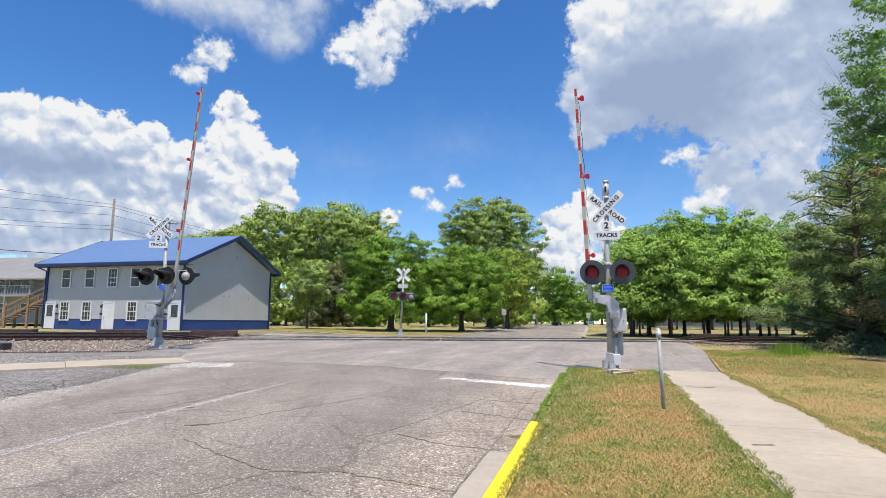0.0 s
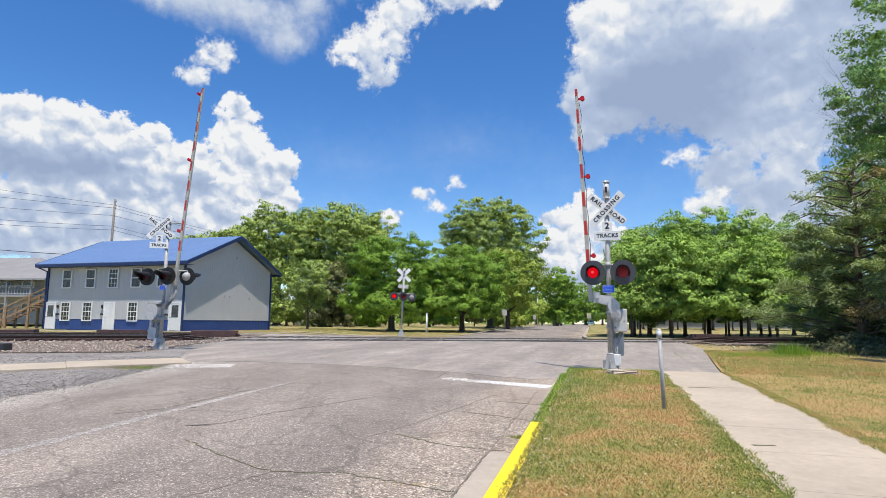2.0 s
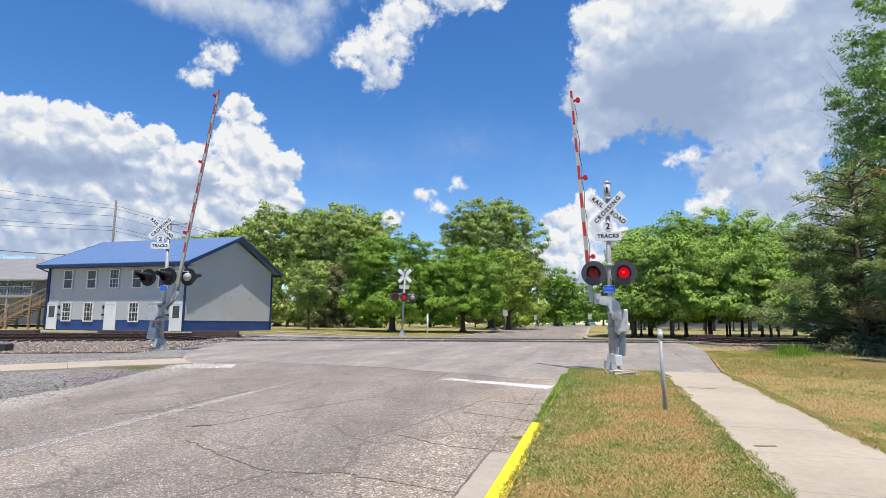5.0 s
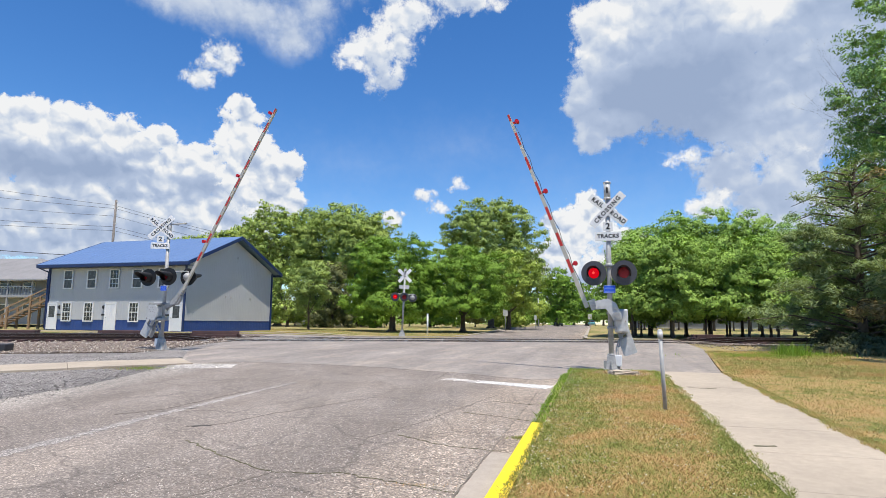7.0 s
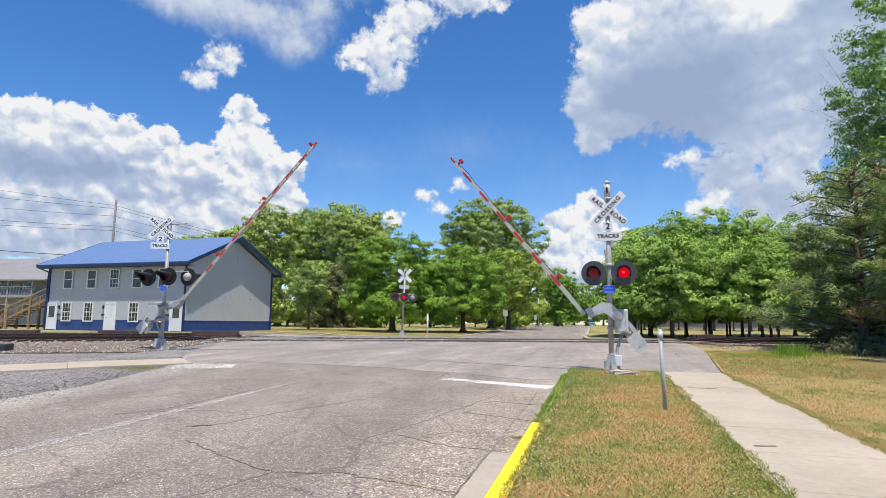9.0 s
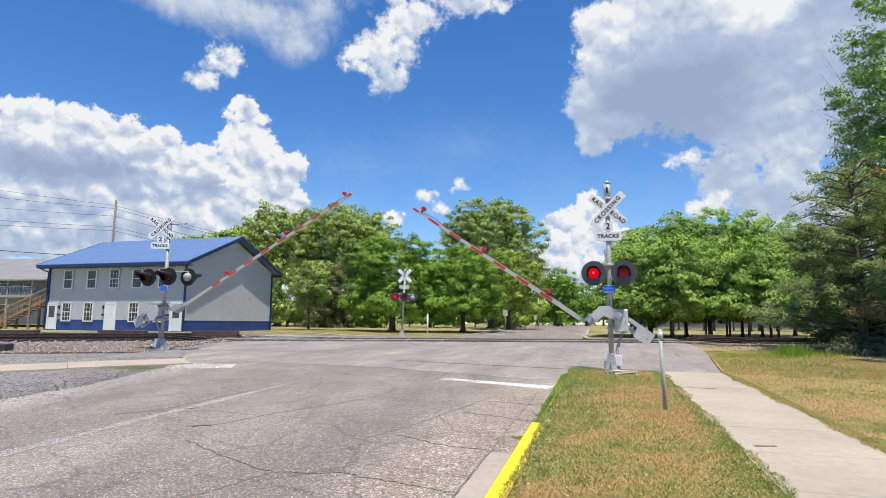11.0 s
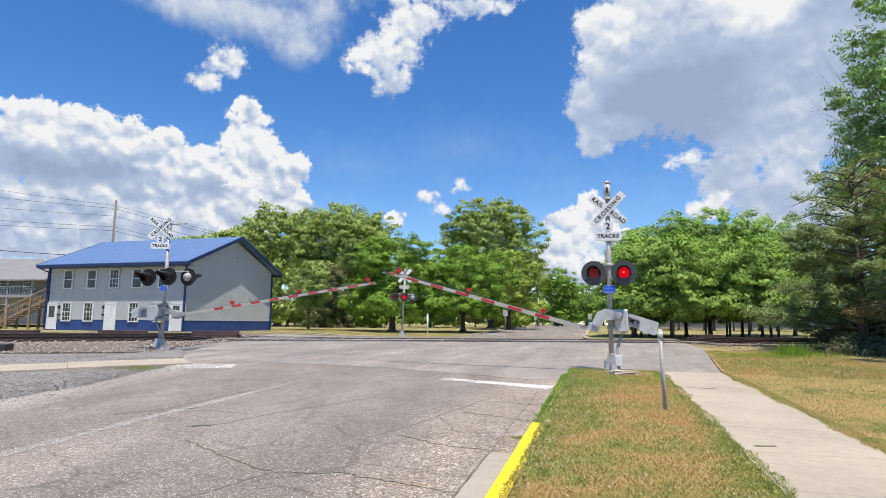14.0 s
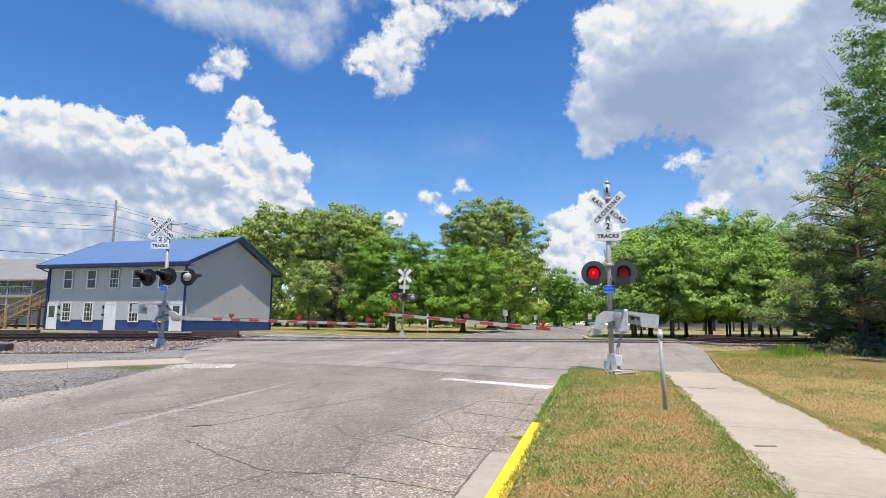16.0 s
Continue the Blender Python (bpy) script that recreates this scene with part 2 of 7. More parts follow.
def sheet(name, rows, lift, material, skirt=0.0):
    """A strip of ground: rows of (x, y) plan points, laid on the land, with an optional skirt all round."""
    nr, nc = len(rows), len(rows[0])
    verts = [(x, y, land(x, y) + lift) for r in rows for x, y in r]
    faces = [(i * nc + j, i * nc + j + 1, (i + 1) * nc + j + 1, (i + 1) * nc + j) for i in range(nr - 1) for j in range(nc - 1)]
    if skirt:
        ring = [j for j in range(nc)] + [i * nc + nc - 1 for i in range(1, nr)] + [(nr - 1) * nc + j for j in range(nc - 2, -1, -1)] + [i * nc for i in range(nr - 2, 0, -1)]
        base = len(verts)
        verts += [(verts[k][0], verts[k][1], verts[k][2] - skirt) for k in ring]
        n = len(ring)
        faces += [(ring[k], base + k, base + (k + 1) % n, ring[(k + 1) % n]) for k in range(n)]
    ob = mesh_object(name, verts, faces, material)
    return ob


def span(a, b, n):
    return [a + (b - a) * i / n for i in range(n + 1)]


def axis(dense_a, dense_b, step, far):
    """Grid lines: even inside, ever wider outside."""
    mid = list(np.arange(dense_a, dense_b + step / 2, step))
    out, d, lo, hi = [], step, dense_a, dense_b
    left, right = [], []
    while hi < far:
        d *= 1.35
        lo, hi = lo - d, hi + d
        left.append(lo)
        right.append(hi)
    return left[::-1] + mid + right


gx, gy = axis(-34, 34, 1.0, 2600), axis(-12, 96, 1.0, 2600)
ground = sheet("ground", [[(x, y) for x in gx] for y in gy], -0.05, M_FARLAWN)
tagged(ground, "sun-dried lawn that reaches to the horizon", "ground", kind="structure")

# pavement edges by distance ahead: left edge and right edge
Y_EDGE = (-14, 8, 10.2, 12.3, 16.4, 19, 22.5, 32, 36.5, 38.6, 39.4, 39.7, 40.6, 42.5, 46, 100, 260, 700)
X_LEFT = (-14.1, -8.2, -7.6, -7.3, -7.6, -8.3, -9.6, -11.0, -12.8, -19, -26, -6.0, -0.6, 0.7, 1.7, 13.4, 50, 160)
Y_EDGE_R = (-14, 15.2, 15.35, 15.5, 15.6, 25.3, 33, 39.0, 39.8, 40.5, 100, 260, 700)
X_RIGHT = (-4.77, 3.11, 3.7, 5.2, 7.5, 11.1, 13.4, 15.2, 12.0, 9.6, 24.9, 66, 178)
ry = sorted(set([round(v, 2) for v in np.arange(-14, 46, 0.4)] + list(Y_EDGE) + list(Y_EDGE_R) + list(np.arange(46, 120, 4.0)) + list(np.arange(120, 700, 20.0))))
rows = []
for y in ry:
    a, b = float(np.interp(y, Y_EDGE, X_LEFT)), float(np.interp(y, Y_EDGE_R, X_RIGHT))
    rows.append([(a + (b - a) * k / 26, y) for k in range(27)])
road = sheet("road", rows, 0.0, M_ROAD)
tagged(road, "worn grey asphalt street with cracks and stains", "road", kind="structure")

# kerb of the near verge, concrete with a yellow stretch
KU = -0.97


def kerb(name, v0, v1, material, h=0.07, w=0.20, u0=KU):
    prof = [(0, -0.1), (0.01, h - 0.03), (0.03, h), (w, h), (w, -0.1)]
    verts, faces = [], []
    vs = span(v0, v1, max(2, int((v1 - v0) / 0.5)))
    for v in vs:
        for du, dz in prof:
            x, y = street(u0 + du, v)
            verts.append((x, y, land(x, y) + dz))
    n = len(prof)
    for i in range(len(vs) - 1):
        for k in range(n - 1):
            faces.append((i * n + k, i * n + k + 1, (i + 1) * n + k + 1, (i + 1) * n + k))
    faces += [tuple(range(n)), tuple(range((len(vs) - 1) * n, len(vs) * n))[::-1]]
    return mesh_object(name, verts, faces, material)


tagged(kerb("kerb", -8, 8.3, M_YELLOW), "concrete kerb painted bright yellow beside the lawn", "kerb", kind="structure")
gut = sheet("gutter", [[street(KU - 0.25 + 0.25 * k / 3, v) for k in range(4)] for v in span(-8, 6.7, 20)], 0.006, M_KERB, 0.04)
tagged(gut, "pale concrete gutter beside the yellow kerb", "gutter", kind="structure")

verge = sheet("verge", [[street(KU + 0.205 + (1.50 - KU - 0.205) * k / 10 + (0.25 if k == 0 and v > 8.3 else 0), v) for k in range(11)] for v in span(-8, 16.9, 44)], 0.05, M_STRIP, 0.25)
tagged(verge, "strip of half-dried grass between kerb and sidewalk", "verge", kind="structure")
lawn = sheet("lawn", [[street(u, -10 + (float(np.interp(u, (3.06, 3.54, 4.2, 13, 27), (17.0, 21.2, 26.6, 27.5, 30))) + 10) * q / 44) for u in [3.06 + 24 * (k / 20) ** 1.4 for k in range(21)]] for q in range(45)], 0.05, M_LAWN, 0.25)
tagged(lawn, "half-dried lawn beside the concrete sidewalk", "lawn", kind="structure")

# sidewalk in slabs with joints
sw = new("sidewalk")
tagged(sw, "pale concrete sidewalk in square slabs", "sidewalk", kind="structure")
v = -6.3
while v < 16.6:
    e = min(v + 1.52, 16.75)
    slab = sheet("slab", [[street(1.48 + 1.58 * k / 3, q) for k in range(4)] for q in span(v + 0.002, e - 0.002, 3)], 0.055 + random.uniform(-0.0012, 0.0012), M_WALK, 0.2)
    slab.parent = sw
    v = e


# ------------------------------------------------------------------ builders
def part(name, bm, material, parent=None, label="", smooth_shade=False):
    me = bpy.data.meshes.new(name)
    bm.to_mesh(me)
    bm.free()
    for m in (material if isinstance(material, (list, tuple)) else [material]):
        me.materials.append(m)
    if smooth_shade:
        me.shade_smooth()
    ob = new(name, me)
    ob.parent = parent
    if label:
        tagged(ob, label)
    return ob


def box(bm, x0, x1, y0, y1, z0, z1, bevel=0.0, mat=0, m=None):
    r = bmesh.ops.create_cube(bm, size=1)
    vs = r["verts"]
    for v in vs:
        v.co = Vector(((x0 + x1) / 2 + v.co.x * (x1 - x0), (y0 + y1) / 2 + v.co.y * (y1 - y0), (z0 + z1) / 2 + v.co.z * (z1 - z0)))
    fs = list({f for v in vs for f in v.link_faces})
    if bevel:
        es = list({e for v in vs for e in v.link_edges})
        r = bmesh.ops.bevel(bm, geom=es, offset=bevel, segments=1, affect="EDGES")
        fs = list({f for f in r["faces"]} | {f for f in fs if f.is_valid})
        vs = list({v for f in fs for v in f.verts})
        fs = list({f for v in vs for f in v.link_faces})
    for f in fs:
        f.material_index = mat
    if m is not None:
        bmesh.ops.transform(bm, matrix=m, verts=vs)
    return bm


def tube(bm, a, b, r0, r1=None, n=12, mat=0, caps=True):
    """A round bar or cone from a to b."""
    a, b = Vector(a), Vector(b)
    d = b - a
    r = bmesh.ops.create_cone(bm, cap_ends=caps, segments=n, radius1=r0, radius2=r0 if r1 is None else r1, depth=d.length)
    m = Matrix.Translation((a + b) / 2) @ d.to_track_quat("Z", "Y").to_matrix().to_4x4()
    bmesh.ops.transform(bm, matrix=m, verts=r["verts"])
    for v in r["verts"]:
        for f in v.link_faces:
            f.material_index = mat
            f.smooth = len(f.verts) == 4
    return bm


def bm_box(*a, **k):
    return box(bmesh.new(), *a, **k)


def bm_tube(*a, **k):
    return tube(bmesh.new(), *a, **k)


def empty(name, m, **tags):
    e = new(name)
    e.matrix_world = m
    return tagged(e, **tags)


def lettering(name, text, size, m, material, parent, spacing=1.0):
    """Text as a thin raised mesh in its own plane, centred."""
    cu = bpy.data.curves.new(name, "FONT")
    cu.body, cu.size, cu.align_x, cu.align_y, cu.extrude = text, size, "CENTER", "CENTER", 0.001
    cu.space_character, cu.resolution_u = spacing, 3
    cu.offset = size * 0.035
    tmp = bpy.data.objects.new("t", cu)
    scene.collection.objects.link(tmp)
    bpy.context.view_layer.update()
    me = bpy.data.meshes.new_from_object(tmp.evaluated_get(bpy.context.evaluated_depsgraph_get()))
    bpy.data.objects.remove(tmp)
    bpy.data.curves.remove(cu)
    me.materials.clear()
    me.materials.append(material)
    ob = new(name, me)
    ob.parent = parent
    ob.matrix_basis = m
    return ob


FRONT = pose(0, 0, 0, 90, 0, 0)     # text plane turned upright to face -y


def crossbuck(parent, z, y, lettered=True, x=0.0, tilt=46):
    for k, (word, a) in enumerate((("CROSSING", tilt), ("RAILROAD", -tilt + 6))):
        bm = bmesh.new()
        box(bm, -0.61, 0.61, -0.006, 0.006, -0.115, 0.115, 0.003)
        bl = part("crossbuck_blade", bm, M_WHITE, parent, "white sign blade with black letters" if lettered else "plain white back of a sign blade")
        bl.matrix_basis = pose(x, y + 0.014 * k, z, 0, -a, 0)
        if lettered:
            if k:       # the lower blade's word is split round the crossing
                lettering("lettering", "RAIL", 0.165, pose(-0.34, -0.008, 0) @ FRONT, M_INK, bl, 1.15)
                lettering("lettering", "ROAD", 0.165, pose(0.35, -0.008, 0) @ FRONT, M_INK, bl, 1.12)
            else:
                lettering("lettering", "CROSSING", 0.165, pose(0, -0.008, 0) @ FRONT, M_INK, bl, 1.28)


M_HOOD = paint("matt_black_hood", (0.010, 0.010, 0.011), 0.6, 0, 0.2, 8)


M_DISC = paint("slate_black_disc", (0.062, 0.063, 0.072), 0.5, 0, 0.2, 8)


def flasher(parent, x, y, z, turn, name="flashing_light", disc=0.305, hood=0.42):
    """A round signal head with backboard, hood and lens; its front looks along -y before it is turned."""
    bm = bmesh.new()
    tube(bm, (0, 0.004, 0), (0, -0.006, 0), disc, n=36)
    head = part(name, bm, M_DISC if hood < 0.6 else M_HOOD, parent, "black round crossing light with a long hood")
    head.matrix_basis = pose(x, y, z, 0, 0, turn)
    bm = bmesh.new()
    bmesh.ops.create_uvsphere(bm, u_segments=20, v_segments=10, radius=0.17, matrix=pose(0, 0.03, 0) @ Matrix.Diagonal((1, 0.95, 1, 1)))
    bmesh.ops.delete(bm, geom=[v for v in bm.verts if v.co.y < 0.004], context="VERTS")
    part("housing", bm, M_STEEL, head, smooth_shade=True)
    # hood: an open half sleeve, longest on top
    bm = bmesh.new()
    n = 26
    ring = []
    for i in range(n + 1):
        a = radians(-35 + 250 * i / n) if hood < 0.6 else radians(-90 + 360 * i / n)
        length = (0.12 if hood < 0.6 else 0.3) + (hood - (0.12 if hood < 0.6 else 0.3)) * max(0, math.sin(a)) ** 0.4
        px, pz = math.cos(a), math.sin(a)
        ring.append([bm.verts.new((px * r, yy, pz * r)) for r, yy in ((0.19, -0.004), (0.175, -length), (0.168, -length), (0.18, -0.004))])
    for i in range(n):
        for k in range(3):
            bm.faces.new((ring[i][k], ring[i + 1][k], ring[i + 1][k + 1], ring[i][k + 1]))
    part("hood", bm, M_HOOD, head, smooth_shade=True)
    # a lens plate that turns about its upright axis: dark face and lit face
    bm = bmesh.new()
    tube(bm, (0, 0, 0), (0, -0.012, 0), 0.145, 0.138, n=28, mat=0)
    tube(bm, (0, 0.0005, 0), (0, 0.012, 0), 0.145, 0.138, n=28, mat=1)
    bmesh.ops.create_uvsphere(bm, u_segments=14, v_segments=8, radius=0.04, matrix=pose(0.01, 0.006, 0.012) @ Matrix.Diagonal((1, 0.35, 1, 1)))
    for f in bm.faces:
        if f.calc_center_median().y > 0.012:
            f.material_index = 2
    lens = part("lens", bm, [M_LENS_OFF, M_LENS_ON, M_BULB], head, "round red glass lens")
    lens.matrix_basis = pose(0, -0.03, 0)
    return head, lens


def gate_arm(parent, sgn, length, drop, reds, start, z, y, lamps, slim):
    """The striped arm; its own origin is the pivot."""
    arm = empty("gate_arm", Matrix(), label="red and white striped gate arm")
    arm.parent = parent
    arm.matrix_basis = pose(0, y, z)
    s = sgn
    # stripes from the tip inwards, a slim tapered bar in pieces
    x = length
    pieces = []
    k = 0
    while x > start:
        w = 0.21 if k == 0 else 0.405
        nxt = max(start, x - w)
        if start + 0.01 > nxt or len(pieces) // 2 >= reds:
            nxt = start
        pieces.append((nxt, x, k % 2 == 0 and len(pieces) // 2 < reds))
        x, k = nxt, k + 1
    for a, b, red in pieces:
        bm = bmesh.new()
        h0, h1 = 0.062 - 0.024 * a / length, 0.062 - 0.024 * b / length
        r = box(bm, a, b, -0.04, 0.04, -1, 1)
        for v in bm.verts:
            h = h0 if abs(v.co.x - a) < 1e-6 else h1
            v.co = Vector((s * v.co.x, v.co.y, -drop + h * v.co.z))
        bmesh.ops.recalc_face_normals(bm, faces=bm.faces)
        part("arm_section", bm, M_ARMWHITE, arm)
        if red:
            for y0, y1 in ((-0.043, -0.039), (0.039, 0.043)):
                bm = bmesh.new()
                plate(bm, [(s * a, -drop - h0 * 0.74), (s * b, -drop - h1 * 0.74), (s * b, -drop + h1 * 0.74), (s * a, -drop + h0 * 0.74)], y0, y1)
                bmesh.ops.recalc_face_normals(bm, faces=bm.faces)
                part("stripe", bm, M_RED, arm, "red reflective sheet")
    for q in lamps:
        bm = bmesh.new()
        box(bm, s * q - 0.03, s * q + 0.03, -0.03, 0.03, -drop + 0.03, -drop + 0.10, 0.006)
        tube(bm, (s * q, -0.07, -drop + 0.16), (s * q, 0.07, -drop + 0.16), 0.062, n=16)
        part("arm_lamp", bm, M_REDLAMP, arm, "small round red lamp")
    # cable along the upper edge
    pts = [(s * (start - 0.1), -0.03, -drop + 0.05)] + [(s * q, -0.03, -drop + 0.06 + (0 if slim else 0.04 if i % 2 else 0.0)) for i, q in enumerate(span(start + 0.4, length - 0.4, 14))]
    part("cable", cord(pts, 0.008), M_BLACK, arm, "thin black cable looping along the arm")
    if slim:        # two light straps joining the arm to the shaft
        bm = bmesh.new()
        for yy in (-0.10, 0.08):
            plate(bm, [(s * px, pz) for px, pz in ((-0.05, 0.06), (0.10, 0.06), (0.48, -drop + 0.12), (start + 0.1, -drop + 0.07), (start + 0.1, -drop - 0.06), (0.46, -drop - 0.05), (0.08, -0.09), (-0.05, -0.07))], yy, yy + 0.02)
        for q in (0.3, 0.55, 0.8):
            tube(bm, (s * q, -0.12, -drop * min(1, q / 0.55)), (s * q, 0.11, -drop * min(1, q / 0.55)), 0.022, n=8)
        bmesh.ops.recalc_face_normals(bm, faces=bm.faces)
        part("arm_bracket", bm, M_STEEL, arm, "slim galvanised arm straps")
        bm = bmesh.new()
        plate(bm, [(s * px, pz) for px, pz in ((0.22, -0.06), (0.46, -0.10), (0.74, -drop + 0.10), (0.78, -drop - 0.08), (0.64, -drop - 0.14), (0.45, -drop - 0.12), (0.34, -drop + 0.02))], -0.075, 0.055)
        bmesh.ops.recalc_face_normals(bm, faces=bm.faces)
        bmesh.ops.bevel(bm, geom=bm.edges[:], offset=0.015, segments=1, affect="EDGES")
        part("arm_clamp", bm, M_STEEL, arm, "bulky cast clamp that holds the arm")
    return arm


def cord(pts, r, n=6):
    """A bent round cord through the points, in one piece."""
    bm = bmesh.new()
    pts = [Vector(p) for p in pts]
    rings = []
    for i, p in enumerate(pts):
        d = (pts[min(i + 1, len(pts) - 1)] - pts[max(i - 1, 0)]).normalized()
        e = d.cross(Vector((0.2, 0.3, 0.93)) if abs(d.z) < 0.9 else Vector((1, 0, 0))).normalized()
        g = d.cross(e)
        rings.append([bm.verts.new(p + (e * math.cos(2 * math.pi * k / n) + g * math.sin(2 * math.pi * k / n)) * r) for k in range(n)])
    for a, b in zip(rings, rings[1:]):
        for k in range(n):
            bm.faces.new((a[k], a[(k + 1) % n], b[(k + 1) % n], b[k])).smooth = True
    bm.faces.new(rings[0][::-1])
    bm.faces.new(rings[-1])
    return bm


def plate(bm, outline, y0, y1):
    """A flat plate with the given outline in x and z."""
    a = [bm.verts.new((px, y0, pz)) for px, pz in outline]
    b = [bm.verts.new((px, y1, pz)) for px, pz in outline]
    bm.faces.new(a)
    bm.faces.new(b[::-1])
    n = len(outline)
    for i in range(n):
        bm.faces.new((a[i], a[(i + 1) % n], b[(i + 1) % n], b[i]))


def gate_drive(parent, s, tail, crank, back):
    """What turns on the gate machine's shaft: the crank to the arm and the counterweight plates behind it."""
    drive = empty("arm_drive", Matrix(), label="galvanised crank and counterweight on the machine's shaft")
    drive.parent = parent
    if crank:
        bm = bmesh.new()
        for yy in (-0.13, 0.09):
            plate(bm, [(s * px, pz) for px, pz in ((-0.12, 0.08), (-0.08, 0.125), (0.10, 0.13), (0.34, 0.10), (0.52, -0.06), (0.56, -0.40), (0.34, -0.44), (0.28, -0.20), (0.06, -0.13), (-0.09, -0.12))], yy, yy + 0.022)
        box(bm, s * 0.475, s * 0.495, -0.11, 0.10, -0.5, -0.12)
        box(bm, s * 0.36, s * 0.62, -0.075, 0.075, -0.56, -0.40, 0.01)
        for px, pz in ((0.36, -0.2), (0.40, -0.34), (0.2, 0.03)):
            tube(bm, (s * px, -0.145, pz), (s * px, 0.12, pz), 0.02, n=8)
        bmesh.ops.recalc_face_normals(bm, faces=bm.faces)
        part("arm_bracket", bm, M_ALU, drive, "cranked galvanised bracket plates")
    bm = bmesh.new()
    tube(bm, (0, -0.16, 0), (0, 0.14, 0), 0.115, n=24)
    tube(bm, (0, -0.175, 0), (0, -0.155, 0), 0.05, n=12)
    for q in range(6):
        ang = q * math.pi / 3
        tube(bm, (0.08 * math.cos(ang), -0.172, 0.08 * math.sin(ang)), (0.08 * math.cos(ang), -0.155, 0.08 * math.sin(ang)), 0.013, n=6)
    part("hub", bm, M_STEEL, drive, "bolted round hub")
    bm = bmesh.new()
    tube(bm, (0, 0, 0), (0, back + 0.14, 0), 0.045, n=12)
    for yy in (back - 0.10, back + 0.09):
        for z0, z1 in ((0.05, 0.16), (-0.15, -0.04)):
            box(bm, -s * (tail - 0.3), -s * 0.04, yy, yy + 0.02, z0, z1, 0.003)
        box(bm, -s * (tail - 0.42), -s * (tail - 0.5), yy - 0.004, yy + 0.024, -0.14, 0.15, 0.003)
    for xx in (0.32, 0.5):
        tube(bm, (-s * xx, back - 0.13, 0.0), (-s * xx, back + 0.12, 0.0), 0.035, n=10)
        tube(bm, (-s * xx, back - 0.115, 0.1), (-s * xx, back - 0.10, 0.1), 0.016, n=8)
    part("counterweight_arm", bm, M_STEEL, drive, "slotted galvanised counterweight rails")
    bm = bmesh.new()
    for yy in (back - 0.155, back + 0.115):
        plate(bm, [(-s * px, pz) for px, pz in ((tail - 0.80, 0.18), (tail - 0.03, 0.18), (tail, 0.15), (tail, -0.16), (tail - 0.03, -0.19), (tail - 0.44, -0.19), (tail - 0.48, 0.07), (tail - 0.80, 0.09))], yy, yy + 0.05)
    tube(bm, (-s * (tail - 0.12), back - 0.17, 0.0), (-s * (tail - 0.12), back - 0.15, 0.0), 0.028, n=10)
    bmesh.ops.recalc_face_normals(bm, faces=bm.faces)
    part("counterweight", bm, M_ALU, drive, "pale grey counterweight plates")
    return drive


def blue_sign(parent, z, y):
    b = part("emergency_sign", bm_box(-0.155, 0.155, -0.004, 0.004, -0.105, 0.105, 0.004), M_BLUE, parent, "small blue information sign with white lines")
    b.matrix_basis = pose(0, y, z)
    bm = bmesh.new()
    for k, (w, zz) in enumerate(((0.10, 0.055), (0.12, 0.02), (0.08, -0.02), (0.12, -0.06))):
        box(bm, -w + 0.01 * (k % 2), w, -0.008, -0.005, zz - 0.005, zz + 0.005)
    part("text_bars", bm, M_SIGNTEXT, b)
    bm = bmesh.new()
    for x0, x1, z0, z1 in ((-0.155, 0.155, 0.093, 0.1), (-0.155, 0.155, -0.1, -0.093), (-0.15, -0.143, -0.1, 0.1), (0.143, 0.15, -0.1, 0.1)):
        box(bm, x0, x1, -0.007, -0.005, z0, z1)
    part("border", bm, M_WHITE, b)


def plaques(parent, z, y, x=0.0):
    """The 2 TRACKS plate below the crossbuck."""
    a = part("number_plate", bm_box(-0.13, 0.13, -0.005, 0.005, -0.13, 0.13, 0.004), M_WHITE, parent, "white plate with a black numeral")
    a.matrix_basis = pose(x, y, z + 0.27)
    lettering("lettering", "2", 0.24, pose(0, -0.007, 0) @ FRONT, M_INK, a)
    b = part("tracks_plate", bm_box(-0.35, 0.35, -0.005, 0.005, -0.125, 0.125, 0.004), M_WHITE, parent, "white plate with black letters")
    b.matrix_basis = pose(x, y - 0.002, z)
    lettering("lettering", "TRACKS", 0.15, pose(0, -0.007, 0) @ FRONT, M_INK, b, 1.05)


